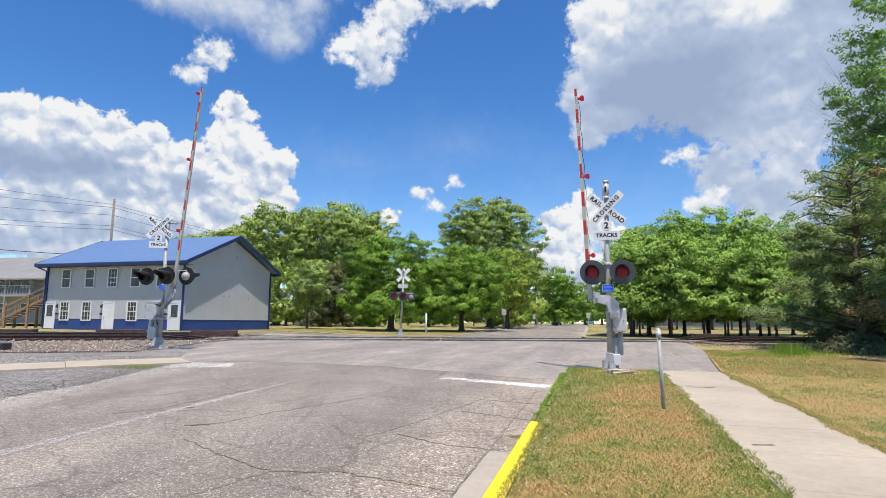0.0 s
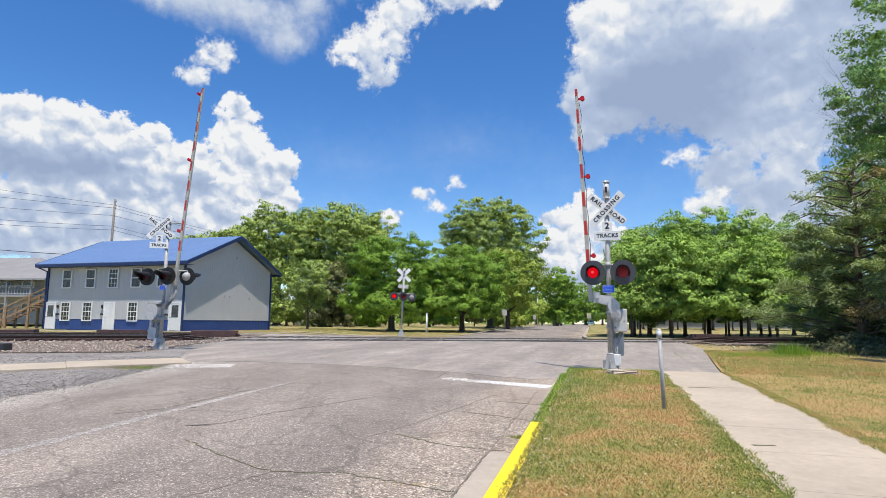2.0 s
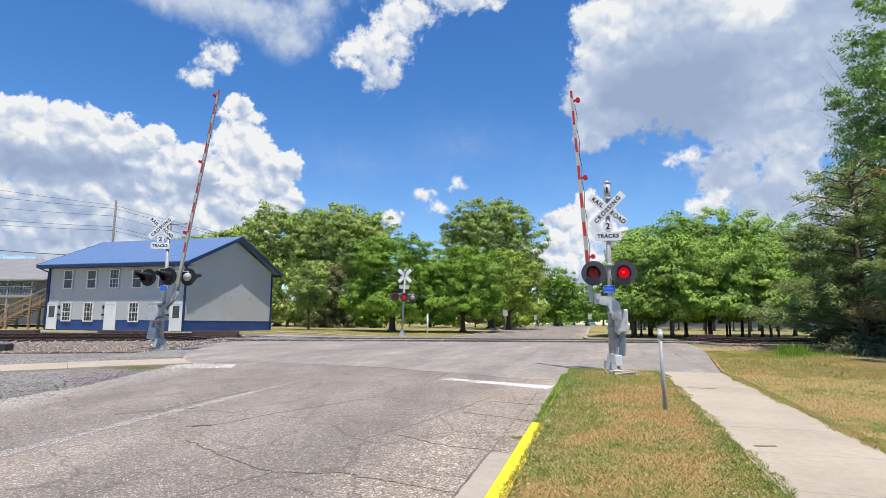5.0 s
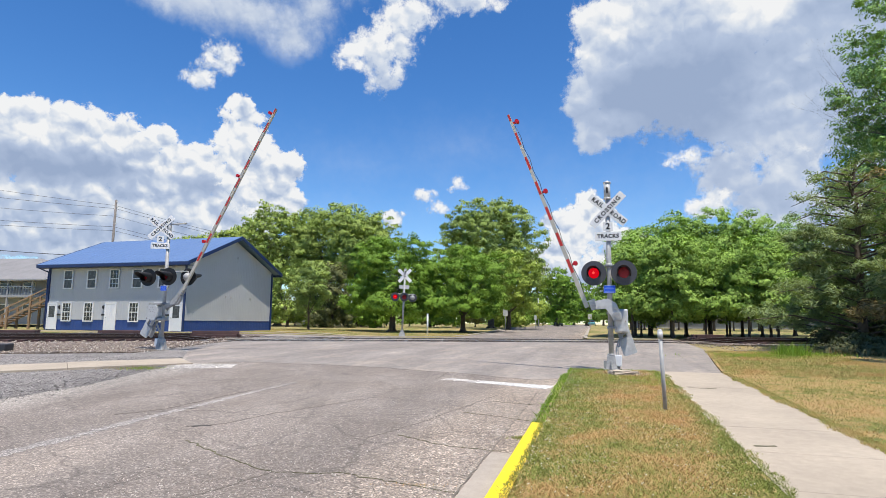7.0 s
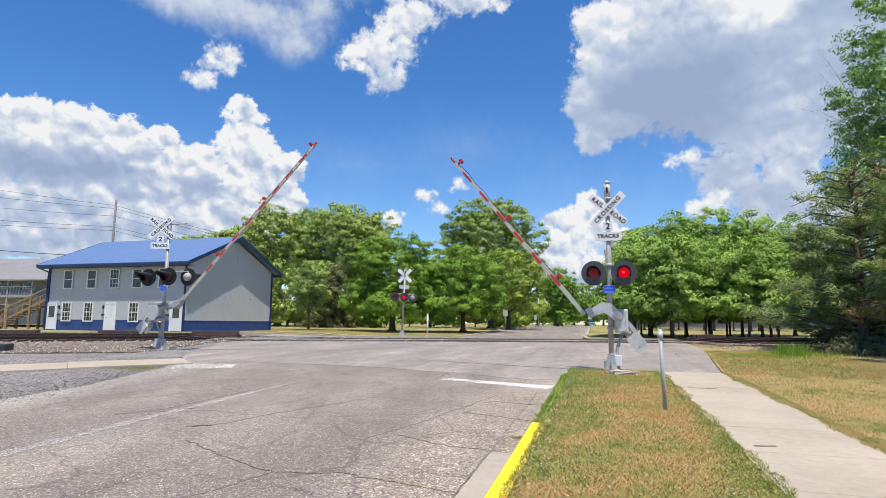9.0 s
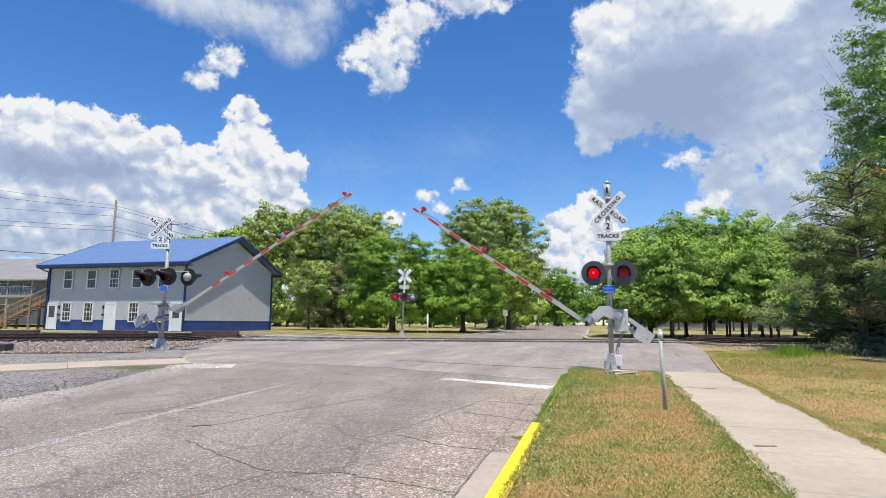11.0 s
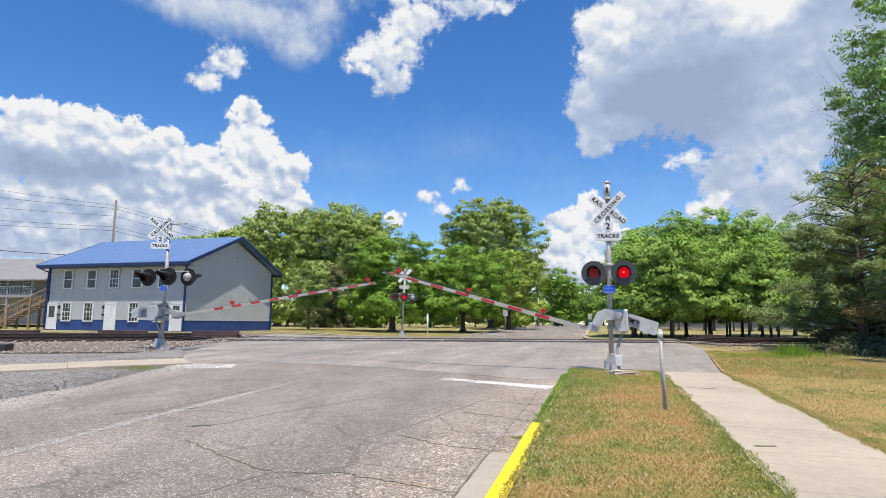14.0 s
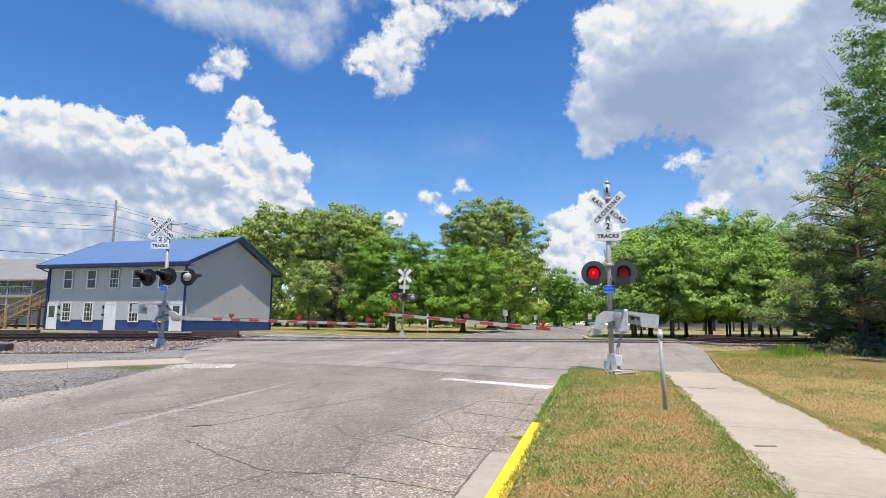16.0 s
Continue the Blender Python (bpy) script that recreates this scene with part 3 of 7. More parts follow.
def mast_base(parent, r, top, foot=0.44):
    bm = bmesh.new()
    tube(bm, (0, 0, 0.05), (0, 0, top - 0.3), r, n=20)
    part("mast", bm, M_STEEL, parent)
    bm = bmesh.new()
    tube(bm, (0, 0, top - 0.45), (0, 0, top + 0.02), r + 0.022, n=20)
    for z in (top - 0.47, top - 0.02):
        tube(bm, (0, 0, z), (0, 0, z + 0.04), r + 0.034, n=20)
    tube(bm, (0, 0, top + 0.02), (0, 0, top + 0.05), r + 0.02, r * 0.6, n=20)
    cap = part("mast_cap", bm, M_ALU, parent, "wider pale sleeve closing the mast's top")
    part("slot", bm_box(-0.025, 0.025, -r - 0.027, -r - 0.018, top - 0.32, top - 0.14, 0.02), M_BLACK, cap)
    # cast foot: a square skirt with ribs on a bolted flange
    bm = bmesh.new()
    box(bm, -0.21, 0.21, -0.21, 0.21, 0.0, 0.04, 0.006)
    ring = [[bm.verts.new((sx * w, sy * w, z)) for sx, sy in ((-1, -1), (1, -1), (1, 1), (-1, 1))] for w, z in ((0.165, 0.04), (0.125, 0.22), (0.10, foot))]
    for lo_, hi_ in zip(ring, ring[1:]):
        for k in range(4):
            bm.faces.new((lo_[k], lo_[(k + 1) % 4], hi_[(k + 1) % 4], hi_[k]))
    bm.faces.new(ring[-1])
    tube(bm, (0, 0, foot - 0.01), (0, 0, foot + 0.05), r + 0.03, n=16)
    for sx in (-1, 1):
        box(bm, sx * 0.09, sx * 0.205, -0.015, 0.015, 0.03, 0.3)
        box(bm, -0.015, 0.015, sx * 0.09, sx * 0.205, 0.03, 0.3)
    bmesh.ops.recalc_face_normals(bm, faces=bm.faces)
    flange = part("mast_foot", bm, M_STEEL, parent, "pale cast foot with ribs")
    for sx in (-1, 1):
        for sy in (-1, 1):
            part("bolt", bm_tube((sx * 0.178, sy * 0.178, -0.02), (sx * 0.178, sy * 0.178, 0.10), 0.016, n=8), M_STEEL, flange)


def mechanism(parent, x0, x1, y0, y1, z0, z1, foot):
    """Gate machine box beside the mast with its lid, hinges, clamps and conduits. foot: x of the conduits."""
    bm = bmesh.new()
    if foot > 0:
        box(bm, x0, x1, y0, y1, z0, z1, 0.02)
    else:           # an older casting with cut corners
        c, d = 0.13, 0.2
        shape = lambda g: [(x0 + c, z1 - g), (x1 - c, z1 - g), (x1 - g, z1 - c), (x1 - g, z0 + d), (x1 - c, z0 + g), (x0 + d, z0 + g), (x0 + g, z0 + d + 0.05), (x0 + g, z1 - c)]
        plate(bm, shape(0.0), y0 + 0.03, y1)
        plate(bm, shape(0.03), y0, y0 + 0.031)
        bmesh.ops.recalc_face_normals(bm, faces=bm.faces)
    machine = part("gate_machine", bm, M_ALU, parent, "grey gate machine box" if foot > 0 else "grey cast gate machine with cut corners")
    if foot > 0:
        part("machine_door", bm_box(x0 + 0.03, x1 - 0.03, y0 - 0.02, y0 + 0.01, z0 + 0.03, z1 - 0.03, 0.008), M_ALU, parent)
    else:
        for q in range(6):
            ang = q * math.pi / 3
            bx_, bz_ = (x0 + x1) / 2 + 0.09 * math.cos(ang), z1 - 0.22 + 0.09 * math.sin(ang)
            part("bolt", bm_tube((bx_, y0 - 0.015, bz_), (bx_, y0 + 0.005, bz_), 0.02, n=6), M_STEEL, machine)
        part("bracket", bm_box(x0 + 0.05, x1 + 0.16, y0 + 0.02, y1 + 0.1, z1 - 0.03, z1 + 0.05, 0.01), M_STEEL, parent, "dull steel bracket on the mast")
        part("bracket", bm_box(x1 - 0.02, x1 + 0.2, y0 + 0.02, y1 + 0.12, z0 + 0.02, z0 + 0.12, 0.02), M_STEEL, parent, "dull steel bracket on the mast")
    for zz in (z0 + 0.12, z1 - 0.12):
        part("hinge", bm_tube((x0 + 0.05, y0 - 0.03, zz - 0.04), (x0 + 0.05, y0 - 0.03, zz + 0.04), 0.014, n=8), M_STEEL, parent)
    part("hasp", bm_tube((x1 - 0.07, y0 - 0.035, (z0 + z1) / 2 - 0.03), (x1 - 0.07, y0 - 0.035, (z0 + z1) / 2 + 0.03), 0.012, n=8), M_STEEL, parent)
    for zz in (z0 + 0.1, z1 - 0.14):
        bm = bmesh.new()
        tube(bm, (0, 0, zz), (0, 0, zz + 0.07), 0.095, n=16)
        box(bm, min(0, x0), max(0, x1), 0.03, 0.07, zz, zz + 0.06)
        part("clamp", bm, M_STEEL, parent)
    for dx, top in ((0.0, z0), (0.045, z0 - 0.02)):
        pts = [((x0 + x1) / 2 + dx, y1 - 0.06, top + 0.03), (foot * 0.8 + dx, 0.03, z0 - 0.45), (foot + dx, 0.02, 0.3), (foot + dx, 0.02, -0.02)]
        part("conduit", cord(pts, 0.02, 8), M_STEEL, parent)
    part("junction_box", bm_box(foot - 0.07, foot + 0.11, -0.09, 0.0, 0.16, 0.46, 0.012), M_WHITE, parent, "pale grey junction box")


def crossing_signal(name, m, sgn, top, sign_z, light_z, pivot, arm, label, heads, machine, shift=0.0, disc=0.305, yaw=0.0, hood=0.42, slim=False):
    root = empty(name, m, label=label, category="railway signal", group="crossing signals")
    r = 0.068
    mast_base(root, r, top)
    before = set(root.children)
    crossbuck(root, sign_z, -r - 0.03, x=shift)
    plaques(root, sign_z - 0.74, -r - 0.02, shift)
    for ob in set(root.children) - before:      # signs turned towards the street
        ob.matrix_basis = pose(0, 0, 0, 0, 0, yaw) @ ob.matrix_basis
    blue_sign(root, light_z - 0.44, -r - 0.02)
    bm = bmesh.new()
    xs = [h[0] for h in heads]
    tube(bm, (min(xs), 0.02, light_z + 0.22), (max(xs), 0.02, light_z + 0.22), 0.024, n=10)
    for x, y, turn in heads:
        tube(bm, (x, 0.02, light_z + 0.22), (x, y + 0.08, light_z + 0.05), 0.024, n=10)
    tube(bm, (0, 0, light_z + 0.16), (0, 0, light_z + 0.28), r + 0.02, n=16)
    part("crossarm", bm, M_STEEL, root)
    lenses = [flasher(root, x, y, light_z, turn, disc=disc, hood=hood)[1] for x, y, turn in heads]
    mechanism(root, *machine)
    a = gate_arm(root, sgn, *arm, pivot[2], pivot[1], arm_lamps[name], slim)
    d = gate_drive(root, sgn, 1.2 if slim else 1.08, not slim, 0.10 if slim else 0.47)
    return root, lenses, a, d


arm_lamps = {"crossing_gate": (1.75, 4.0, 6.3), "crossing_gate_long": (3.1, 6.0, 8.75)}


def at_land(x, y, dz=0.0):
    return x, y, land(x, y) + dz


gate_r, lens_r, arm_r, drive_r = crossing_signal("crossing_gate", pose(4.57, 16.05, land(4.42, 16.05) + 0.0, 0, 0, -18), -1, 5.2, 4.42, 2.66,
                                        (-0.05, -0.08, 1.40), (6.6, 0.40, 7, 0.5), "galvanised crossing signal with crossbuck, red lights and gate arm",
                                        [(-0.40, -0.14, 0), (0.39, -0.14, 0)], (0.10, 0.46, -0.06, 0.2, 1.05, 1.68, 0.16), 0.0, 0.338)
gate_l, lens_l, arm_l, drive_l = crossing_signal("crossing_gate_long", pose(-11.04, 23.35, land(-11.1, 23.35) - 0.02, 0, 0, -17.4), 1, 5.08, 4.86, 2.87,
                                        (0.12, -0.05, 1.62), (9.0, 0.34, 9, 0.95), "galvanised crossing signal whose hooded lights face the side street",
                                        [(-0.78, -0.1, 9), (0.40, -0.3, 9), (1.03, 0.05, 184)], (-0.52, 0.0, -0.34, -0.06, 1.14, 1.80, -0.2), -0.28, 0.345, 26, 0.74, True)
part("sign_bracket", bm_tube((0, 0, 5.0), (0.85, 0, 5.02), 0.03, n=10), M_STEEL, gate_l)


# ------------------------------------------------------------------ trees
class Sticks:
    """Gathers tapered bars into one mesh."""

    def __init__(self):
        self.v, self.f = [], []

    def bar(self, a, b, r0, r1, n=6):
        a, b = np.array(a, float), np.array(b, float)
        d = b - a
        d /= np.linalg.norm(d) + 1e-9
        e = np.cross(d, (0.3, 0.9, 0.2) if abs(d[2]) > 0.8 else (0, 0, 1.0))
        e /= np.linalg.norm(e) + 1e-9
        g = np.cross(d, e)
        k = len(self.v)
        for p, r in ((a, r0), (b, r1)):
            for i in range(n):
                t = 2 * math.pi * i / n
                self.v.append(tuple(p + r * (math.cos(t) * e + math.sin(t) * g)))
        for i in range(n):
            j = (i + 1) % n
            self.f.append((k + i, k + j, k + n + j, k + n + i))

    def limb(self, rng, base, way, length, r0, depth, wob=0.16, lift=0.2):
        p, d, r = np.array(base, float), np.array(way, float), r0
        d /= np.linalg.norm(d)
        n = 4
        for i in range(n):
            d = d + (rng.normal(size=3) * 0.6 + np.array([0, 0, lift])) * wob
            d /= np.linalg.norm(d)
            q = p + d * (length / n)
            r2 = r0 * (1 - 0.74 * (i + 1) / n)
            self.bar(p, q, r, r2, 6 if r0 > 0.08 else 3)
            if depth and i >= 1:
                for _ in range(2):
                    side = rng.normal(size=3)
                    side[2] = abs(side[2]) * 0.6
                    self.limb(rng, q, d * 0.6 + side * 0.55, length * rng.uniform(0.42, 0.62), r2 * 0.7, depth - 1, wob, lift)
            p, r = q, r2

    def make(self, name, material, parent):
        return mesh_object(name, self.v, self.f, material, parent, True)


def unit(a):
    return a / np.linalg.norm(a, axis=1)[:, None]


def clumps_on(rng, lobes, m, inner=0.25):
    """Clump centres and outward ways on the shells of lobes, hidden parts inside other lobes dropped."""
    L = np.array(lobes)
    w = L[:, 3] * L[:, 4] + L[:, 4] * L[:, 5] + L[:, 3] * L[:, 5]
    pick = L[rng.choice(len(L), m, p=w / w.sum())]
    n = unit(rng.normal(size=(m, 3)))
    rad = np.where(rng.random(m) < inner, rng.uniform(0.4, 0.85, m), rng.uniform(0.9, 1.06, m))
    return pick[:, :3] + n * pick[:, 3:6] * rad[:, None], n


def sprays(rng, centres, ways, per, clump, leaf, flat=0.5, up=0.7, droop=0.3, narrow=(0.4, 0.7), lift=1.15):
    """Leaf quads round clump centres: flattened clumps, leaves mostly facing up and out."""
    m = len(centres)
    k = m * per
    c = np.repeat(centres, per, 0)
    w = np.repeat(ways, per, 0)
    size = np.repeat(rng.uniform(0.6, 1.3, m) * clump, per)[:, None]
    o = unit(rng.normal(size=(k, 3))) * (rng.random((k, 1)) ** 0.4) * 0.85
    o[:, 2] *= flat
    o[:, 2] -= droop * (o[:, 0] ** 2 + o[:, 1] ** 2) * 0.5
    c = c + o * size
    soft = w * 0.6 + o * lift * 1.15 + np.array([0, 0, up])
    nn = unit(soft + rng.normal(size=(k, 3)) * 0.42)
    a = unit(np.cross(nn, rng.normal(size=(k, 3))))
    b = np.cross(nn, a)
    s = leaf * rng.uniform(0.6, 1.35, k)[:, None]
    e = rng.uniform(*narrow, k)[:, None]
    fold = nn * s * 0.15
    return np.stack([c - a * s - fold, c + b * s * -e, c + a * s - fold, c + b * s * e], 1).reshape(-1, 3), unit(unit(soft) * 0.75 + nn * 0.45)


def quads_object(name, leaves, material, parent, label=""):
    """Leaf quads in one mesh; each is shaded by the roundness of its clump."""
    pts, normals = leaves
    k = len(pts) // 4
    me = bpy.data.meshes.new(name)
    me.vertices.add(4 * k)
    me.vertices.foreach_set("co", pts.astype(np.float32).ravel())
    me.loops.add(4 * k)
    me.loops.foreach_set("vertex_index", np.arange(4 * k, dtype=np.int32))
    me.polygons.add(k)
    me.polygons.foreach_set("loop_start", np.arange(0, 4 * k, 4, dtype=np.int32))
    me.update(calc_edges=True)
    me.attributes.new("custom_normal", "FLOAT_VECTOR", "POINT").data.foreach_set("vector", np.repeat(normals, 4, 0).astype(np.float32).ravel())
    me.materials.append(material)
    ob = new(name, me)
    ob.parent = parent
    if label:
        tagged(ob, label)
    return ob


def crown_lobes(rng, h, rx, ry, z0, n, taper=0.0, skirt=0):
    """Lobes that fill a rounded crown from z0 to h; taper narrows the top."""
    out = []
    zc, rz = (z0 + h) / 2, (h - z0) / 2
    i = np.arange(n) + 0.5
    c, a = 1 - 2 * i / n, i * 2.39996 + rng.uniform(0, 6)
    d = unit(np.stack([np.sqrt(1 - c * c) * np.cos(a), np.sqrt(1 - c * c) * np.sin(a), c], 1) + rng.normal(size=(n, 3)) * 0.16)
    for i in range(n):
        k, s = rng.uniform(0.55, 0.84), rng.uniform(0.22, 0.36)
        t = 1 - taper * (d[i, 2] + 1) / 2
        out.append((d[i, 0] * rx * k * t, d[i, 1] * ry * k * t, zc + d[i, 2] * rz * k, rx * s * t, ry * s * t, rz * s * 0.85))
    out.append((0, 0, zc, rx * 0.6, ry * 0.6, rz * 0.68))
    for k in range(skirt):      # low boughs all round
        a = k * 2 * math.pi / skirt + rng.uniform(-0.3, 0.3)
        q, s = rng.uniform(0.55, 0.78), rng.uniform(0.26, 0.38)
        out.append((math.cos(a) * rx * q, math.sin(a) * ry * q, z0 + rz * rng.uniform(0.22, 0.42), rx * s, ry * s, rz * 0.26))
    return out


def tree(x, y, h, rx, z0, leaf, label, seed, trunk=0.25, lobes=18, clumps=900, per=14, clump=0.75, size=0.15, taper=0.0, fork=None, inner=0.22, depth=2, up=0.7, name="tree", skirt=0):
    rng = np.random.default_rng(seed)
    root = empty(name, pose(*at_land(x, y, -0.03)), label=label, category="tree", group="trees")
    st = Sticks()
    fork = fork or max(1.6, z0 * 1.1, h * 0.2)
    for a in range(5):
        an = a * 1.257 + rng.random()
        st.bar((1.5 * trunk * math.cos(an), 1.5 * trunk * math.sin(an), -0.1), (0, 0, 0.5), trunk * 0.45, trunk * 0.5)
    st.bar((0, 0, -0.1), (0.1 * trunk, 0, fork * 0.55), trunk * 1.1, trunk * 0.88, 12)
    st.bar((0.1 * trunk, 0, fork * 0.55), (0, 0, fork), trunk * 0.88, trunk * 0.75, 12)
    for k in range(6):
        an = k * math.pi / 3 + rng.random() * 0.7
        st.limb(rng, (0, 0, fork * rng.uniform(0.85, 1.0)), (1.3 * math.cos(an) * rx / h, 1.3 * math.sin(an) * rx / h, 0.8), (h - fork) * rng.uniform(0.36, 0.5), trunk * 0.45, depth)
    st.make("trunk", M_BARK, root)
    away = max(1.0, math.hypot(x, y) / 58)      # trees farther off need fewer, larger leaves
    cs, ws = clumps_on(rng, crown_lobes(rng, h, rx, rx, z0, lobes, taper, skirt), int(clumps * 0.235), inner)
    quads_object("crown", sprays(rng, cs, ws, int(per * 4.8 / away ** 1.3), clump * 1.16, size * 0.77 * away ** 0.6, 0.48, up=up * 0.6), leaf, root)
    return root


LEAF_MAPLE = leaf_material("maple_leaves", (0.32, 0.425, 0.09))
LEAF_DARK = leaf_material("dark_maple_leaves", (0.19, 0.33, 0.05))
LEAF_LIGHT = leaf_material("pale_ash_leaves", (0.295, 0.40, 0.12))
LEAF_OLIVE = leaf_material("olive_elm_leaves", (0.30, 0.40, 0.11))
LEAF_PINE = leaf_material("pine_needles", (0.26, 0.345, 0.175), 0.2, 0.3)
LEAF_LOCUST = leaf_material("locust_leaves", (0.275, 0.43, 0.10))
LEAF_ASH = leaf_material("ash_leaves", (0.27, 0.44, 0.15))
LEAF_SCRUB = leaf_material("dull_scrub_leaves", (0.17, 0.19, 0.09), 0.3, 0.2)
LEAF_UNDER = leaf_material("dark_undergrowth_leaves", (0.125, 0.14, 0.075), 0.3, 0.15)
LEAF_DEAD = leaf_material("withered_needles", (0.35, 0.29, 0.16), 0.3, 0.2)

tree(-5.1, 60, 10.6, 5.0, 1.5, LEAF_DARK, "round dark green maple on the dry lawn", 11, 0.34, 30, 3600, 17, 0.6, 0.13, inner=0.08, skirt=12)
tree(2.1, 60.5, 9.4, 5.2, 1.6, LEAF_DARK, "broad green maple with low boughs on the lawn", 12, 0.27, 30, 3600, 17, 0.62, 0.13, inner=0.08, skirt=12)
tree(8.2, 73, 10.8, 4.9, 1.7, LEAF_MAPLE, "light green maple beside the far street", 13, 0.3, 26, 1400, 16, 0.85, 0.16, skirt=9)
tree(7.0, 85, 19.5, 7.9, 3.0, LEAF_LIGHT, "tall pale green ash behind the maples", 14, 0.45, 54, 7000, 17, 0.75, 0.16, inner=0.06)
tree(-13.5, 59.6, 7.5, 2.5, 1.5, LEAF_LIGHT, "small young maple on the dry lawn", 15, 0.1, 18, 650, 16, 0.6, 0.13)
for k, (x, y, h, r, z0) in enumerate(((-26.5, 95, 20.0, 7.8, 2), (-19.2, 97, 20.8, 9.0, 2), (-13.0, 92, 19.2, 6.2, 2), (-35, 100, 17, 7.5, 2), (-42, 104, 16.5, 7, 2))):
    tree(x, y, h, r, z0 + 4, LEAF_OLIVE, "old open-crowned elm behind the lawn", 21 + k, 0.5, 90, 3000, 15, 0.95, 0.19, inner=0.15, depth=2)
for k, (x, y, h, r, lf) in enumerate(((-14.2, 76, 9.0, 3.0, LEAF_SCRUB), (-21.5, 82, 9.0, 4.4, LEAF_OLIVE), (-9.2, 80, 8.0, 4.2, LEAF_DARK), (-26.5, 86, 8.0, 4.4, LEAF_OLIVE), (11.2, 98, 5.2, 3.2, LEAF_MAPLE), (-2.0, 92, 9.0, 5.5, LEAF_DARK), (-17.0, 88, 11.0, 4.6, LEAF_OLIVE))):
    tree(x, y, h, r, 0.2, lf, "bushy understorey tree behind the lawn", 31 + k, 0.2, 20, 800, 14, 0.9, 0.19, skirt=9)
for k, (x, y, h, r) in enumerate(((25.6, 131, 13.8, 5.2), (42, 172, 12.5, 7.5), (33, 205, 13, 7), (48, 215, 14, 8), (60, 220, 15, 9), (24, 170, 9, 6), (14, 160, 12, 7))):
    tree(x, y, h, r, 1.0, LEAF_DARK, "distant green street tree", 40 + k, 0.4, 24, 1500, 13, 1.1, 0.25, skirt=8)
GROVE = ((24.8, 76, 12.3, 3.8), (27.6, 78, 15.6, 4.8), (31.4, 76, 16.0, 5.2), (35.0, 77, 16.8, 5.4), (38.6, 76, 16.0, 5.3), (42.2, 78, 15.0, 5.0), (45.5, 82, 13.6, 4.6), (51, 84, 14.0, 5.0), (57, 84, 14.5, 5.5), (64, 88, 14, 6),
         (29.4, 86, 14.5, 4.0), (34.0, 88, 15.5, 4.4), (39.0, 88, 15.0, 4.4))
for k, (x, y, h, r) in enumerate(GROVE):
    if k < 6:       # the front row stands nearer
        x, y, h, r = x * 0.69, y * 0.69, h * 0.69 + 0.25, r * 0.73
    tree(x, y, h, r * 1.06, 1.35, LEAF_LOCUST if k < 6 or k > 9 else LEAF_OLIVE if k == 6 else LEAF_MAPLE, "bright green locust in a planted grove", 50 + k, 0.12, 34, 2500 if k < 6 else 1000, 14, 0.64, 0.135, inner=0.1, fork=2.2, up=0.9, skirt=12, depth=1)
for k, (x, y) in enumerate(((15.6, 48.5), (18.4, 47.2), (21.4, 48.0), (24.4, 47.0), (27.4, 48.2), (30.6, 47.4))):     # low front trees whose shade lies on the lawn
    tree(x, y, 8.3 + 0.5 * math.sin(k * 2.3), 3.3, 1.7, LEAF_LOCUST, "bright green locust in a planted grove", 230 + k, 0.10, 26, 1800, 13, 0.64, 0.13, inner=0.1, fork=2.4, up=0.9, skirt=8, depth=1)
tree(34.3, 57.5, 11.9, 4.3, 1.8, LEAF_ASH, "light green ash at the grove's end behind the pine", 240, 0.16, 34, 2200, 14, 0.66, 0.135, inner=0.1, fork=2.4, skirt=8, depth=1)
for k in range(15):        # slim stems between the big ones
    x, y = 25.5 + 1.55 * k + 0.5 * math.sin(k * 2.3), 80 + 2.5 * math.sin(k * 1.7)
    tree(x, y, 9.0, 2.3, 1.8, LEAF_LOCUST, "slim locust stem in the planted grove", 80 + k, 0.10, 8, 150, 14, 0.8, 0.17, fork=3.6, depth=1)


for k in range(11):        # stems in the front row
    x, y = 18.0 + 1.2 * k + 0.4 * math.sin(k * 3.1), 53.5 + 1.5 * math.sin(k * 1.9)
    tree(x, y, 7.5, 2.2, 1.7, LEAF_LOCUST, "slim locust stem in the planted grove", 200 + k, 0.09, 8, 240, 14, 0.8, 0.16, fork=2.4, depth=1)
for k in range(13):        # hedgerow behind the lawn
    tree(-34 + 4.0 * k, 106 + 2 * math.sin(k * 2.1), 4.5 + math.sin(k * 1.3), 3.0, 0.0, LEAF_SCRUB if k % 3 else LEAF_DARK, "shrub in a hedgerow behind the lawn", 140 + k, 0.1, 12, 300, 12, 0.9, 0.2, depth=1)
for k in range(15):
    tree(36 + 5.0 * k, 124 + 2 * math.sin(k * 2.1), 5.5 + math.sin(k * 1.3), 3.6, 0.0, LEAF_SCRUB if k % 3 else LEAF_DARK, "shrub in a hedgerow behind the grove", 160 + k, 0.1, 12, 280, 12, 1.0, 0.22, depth=1)


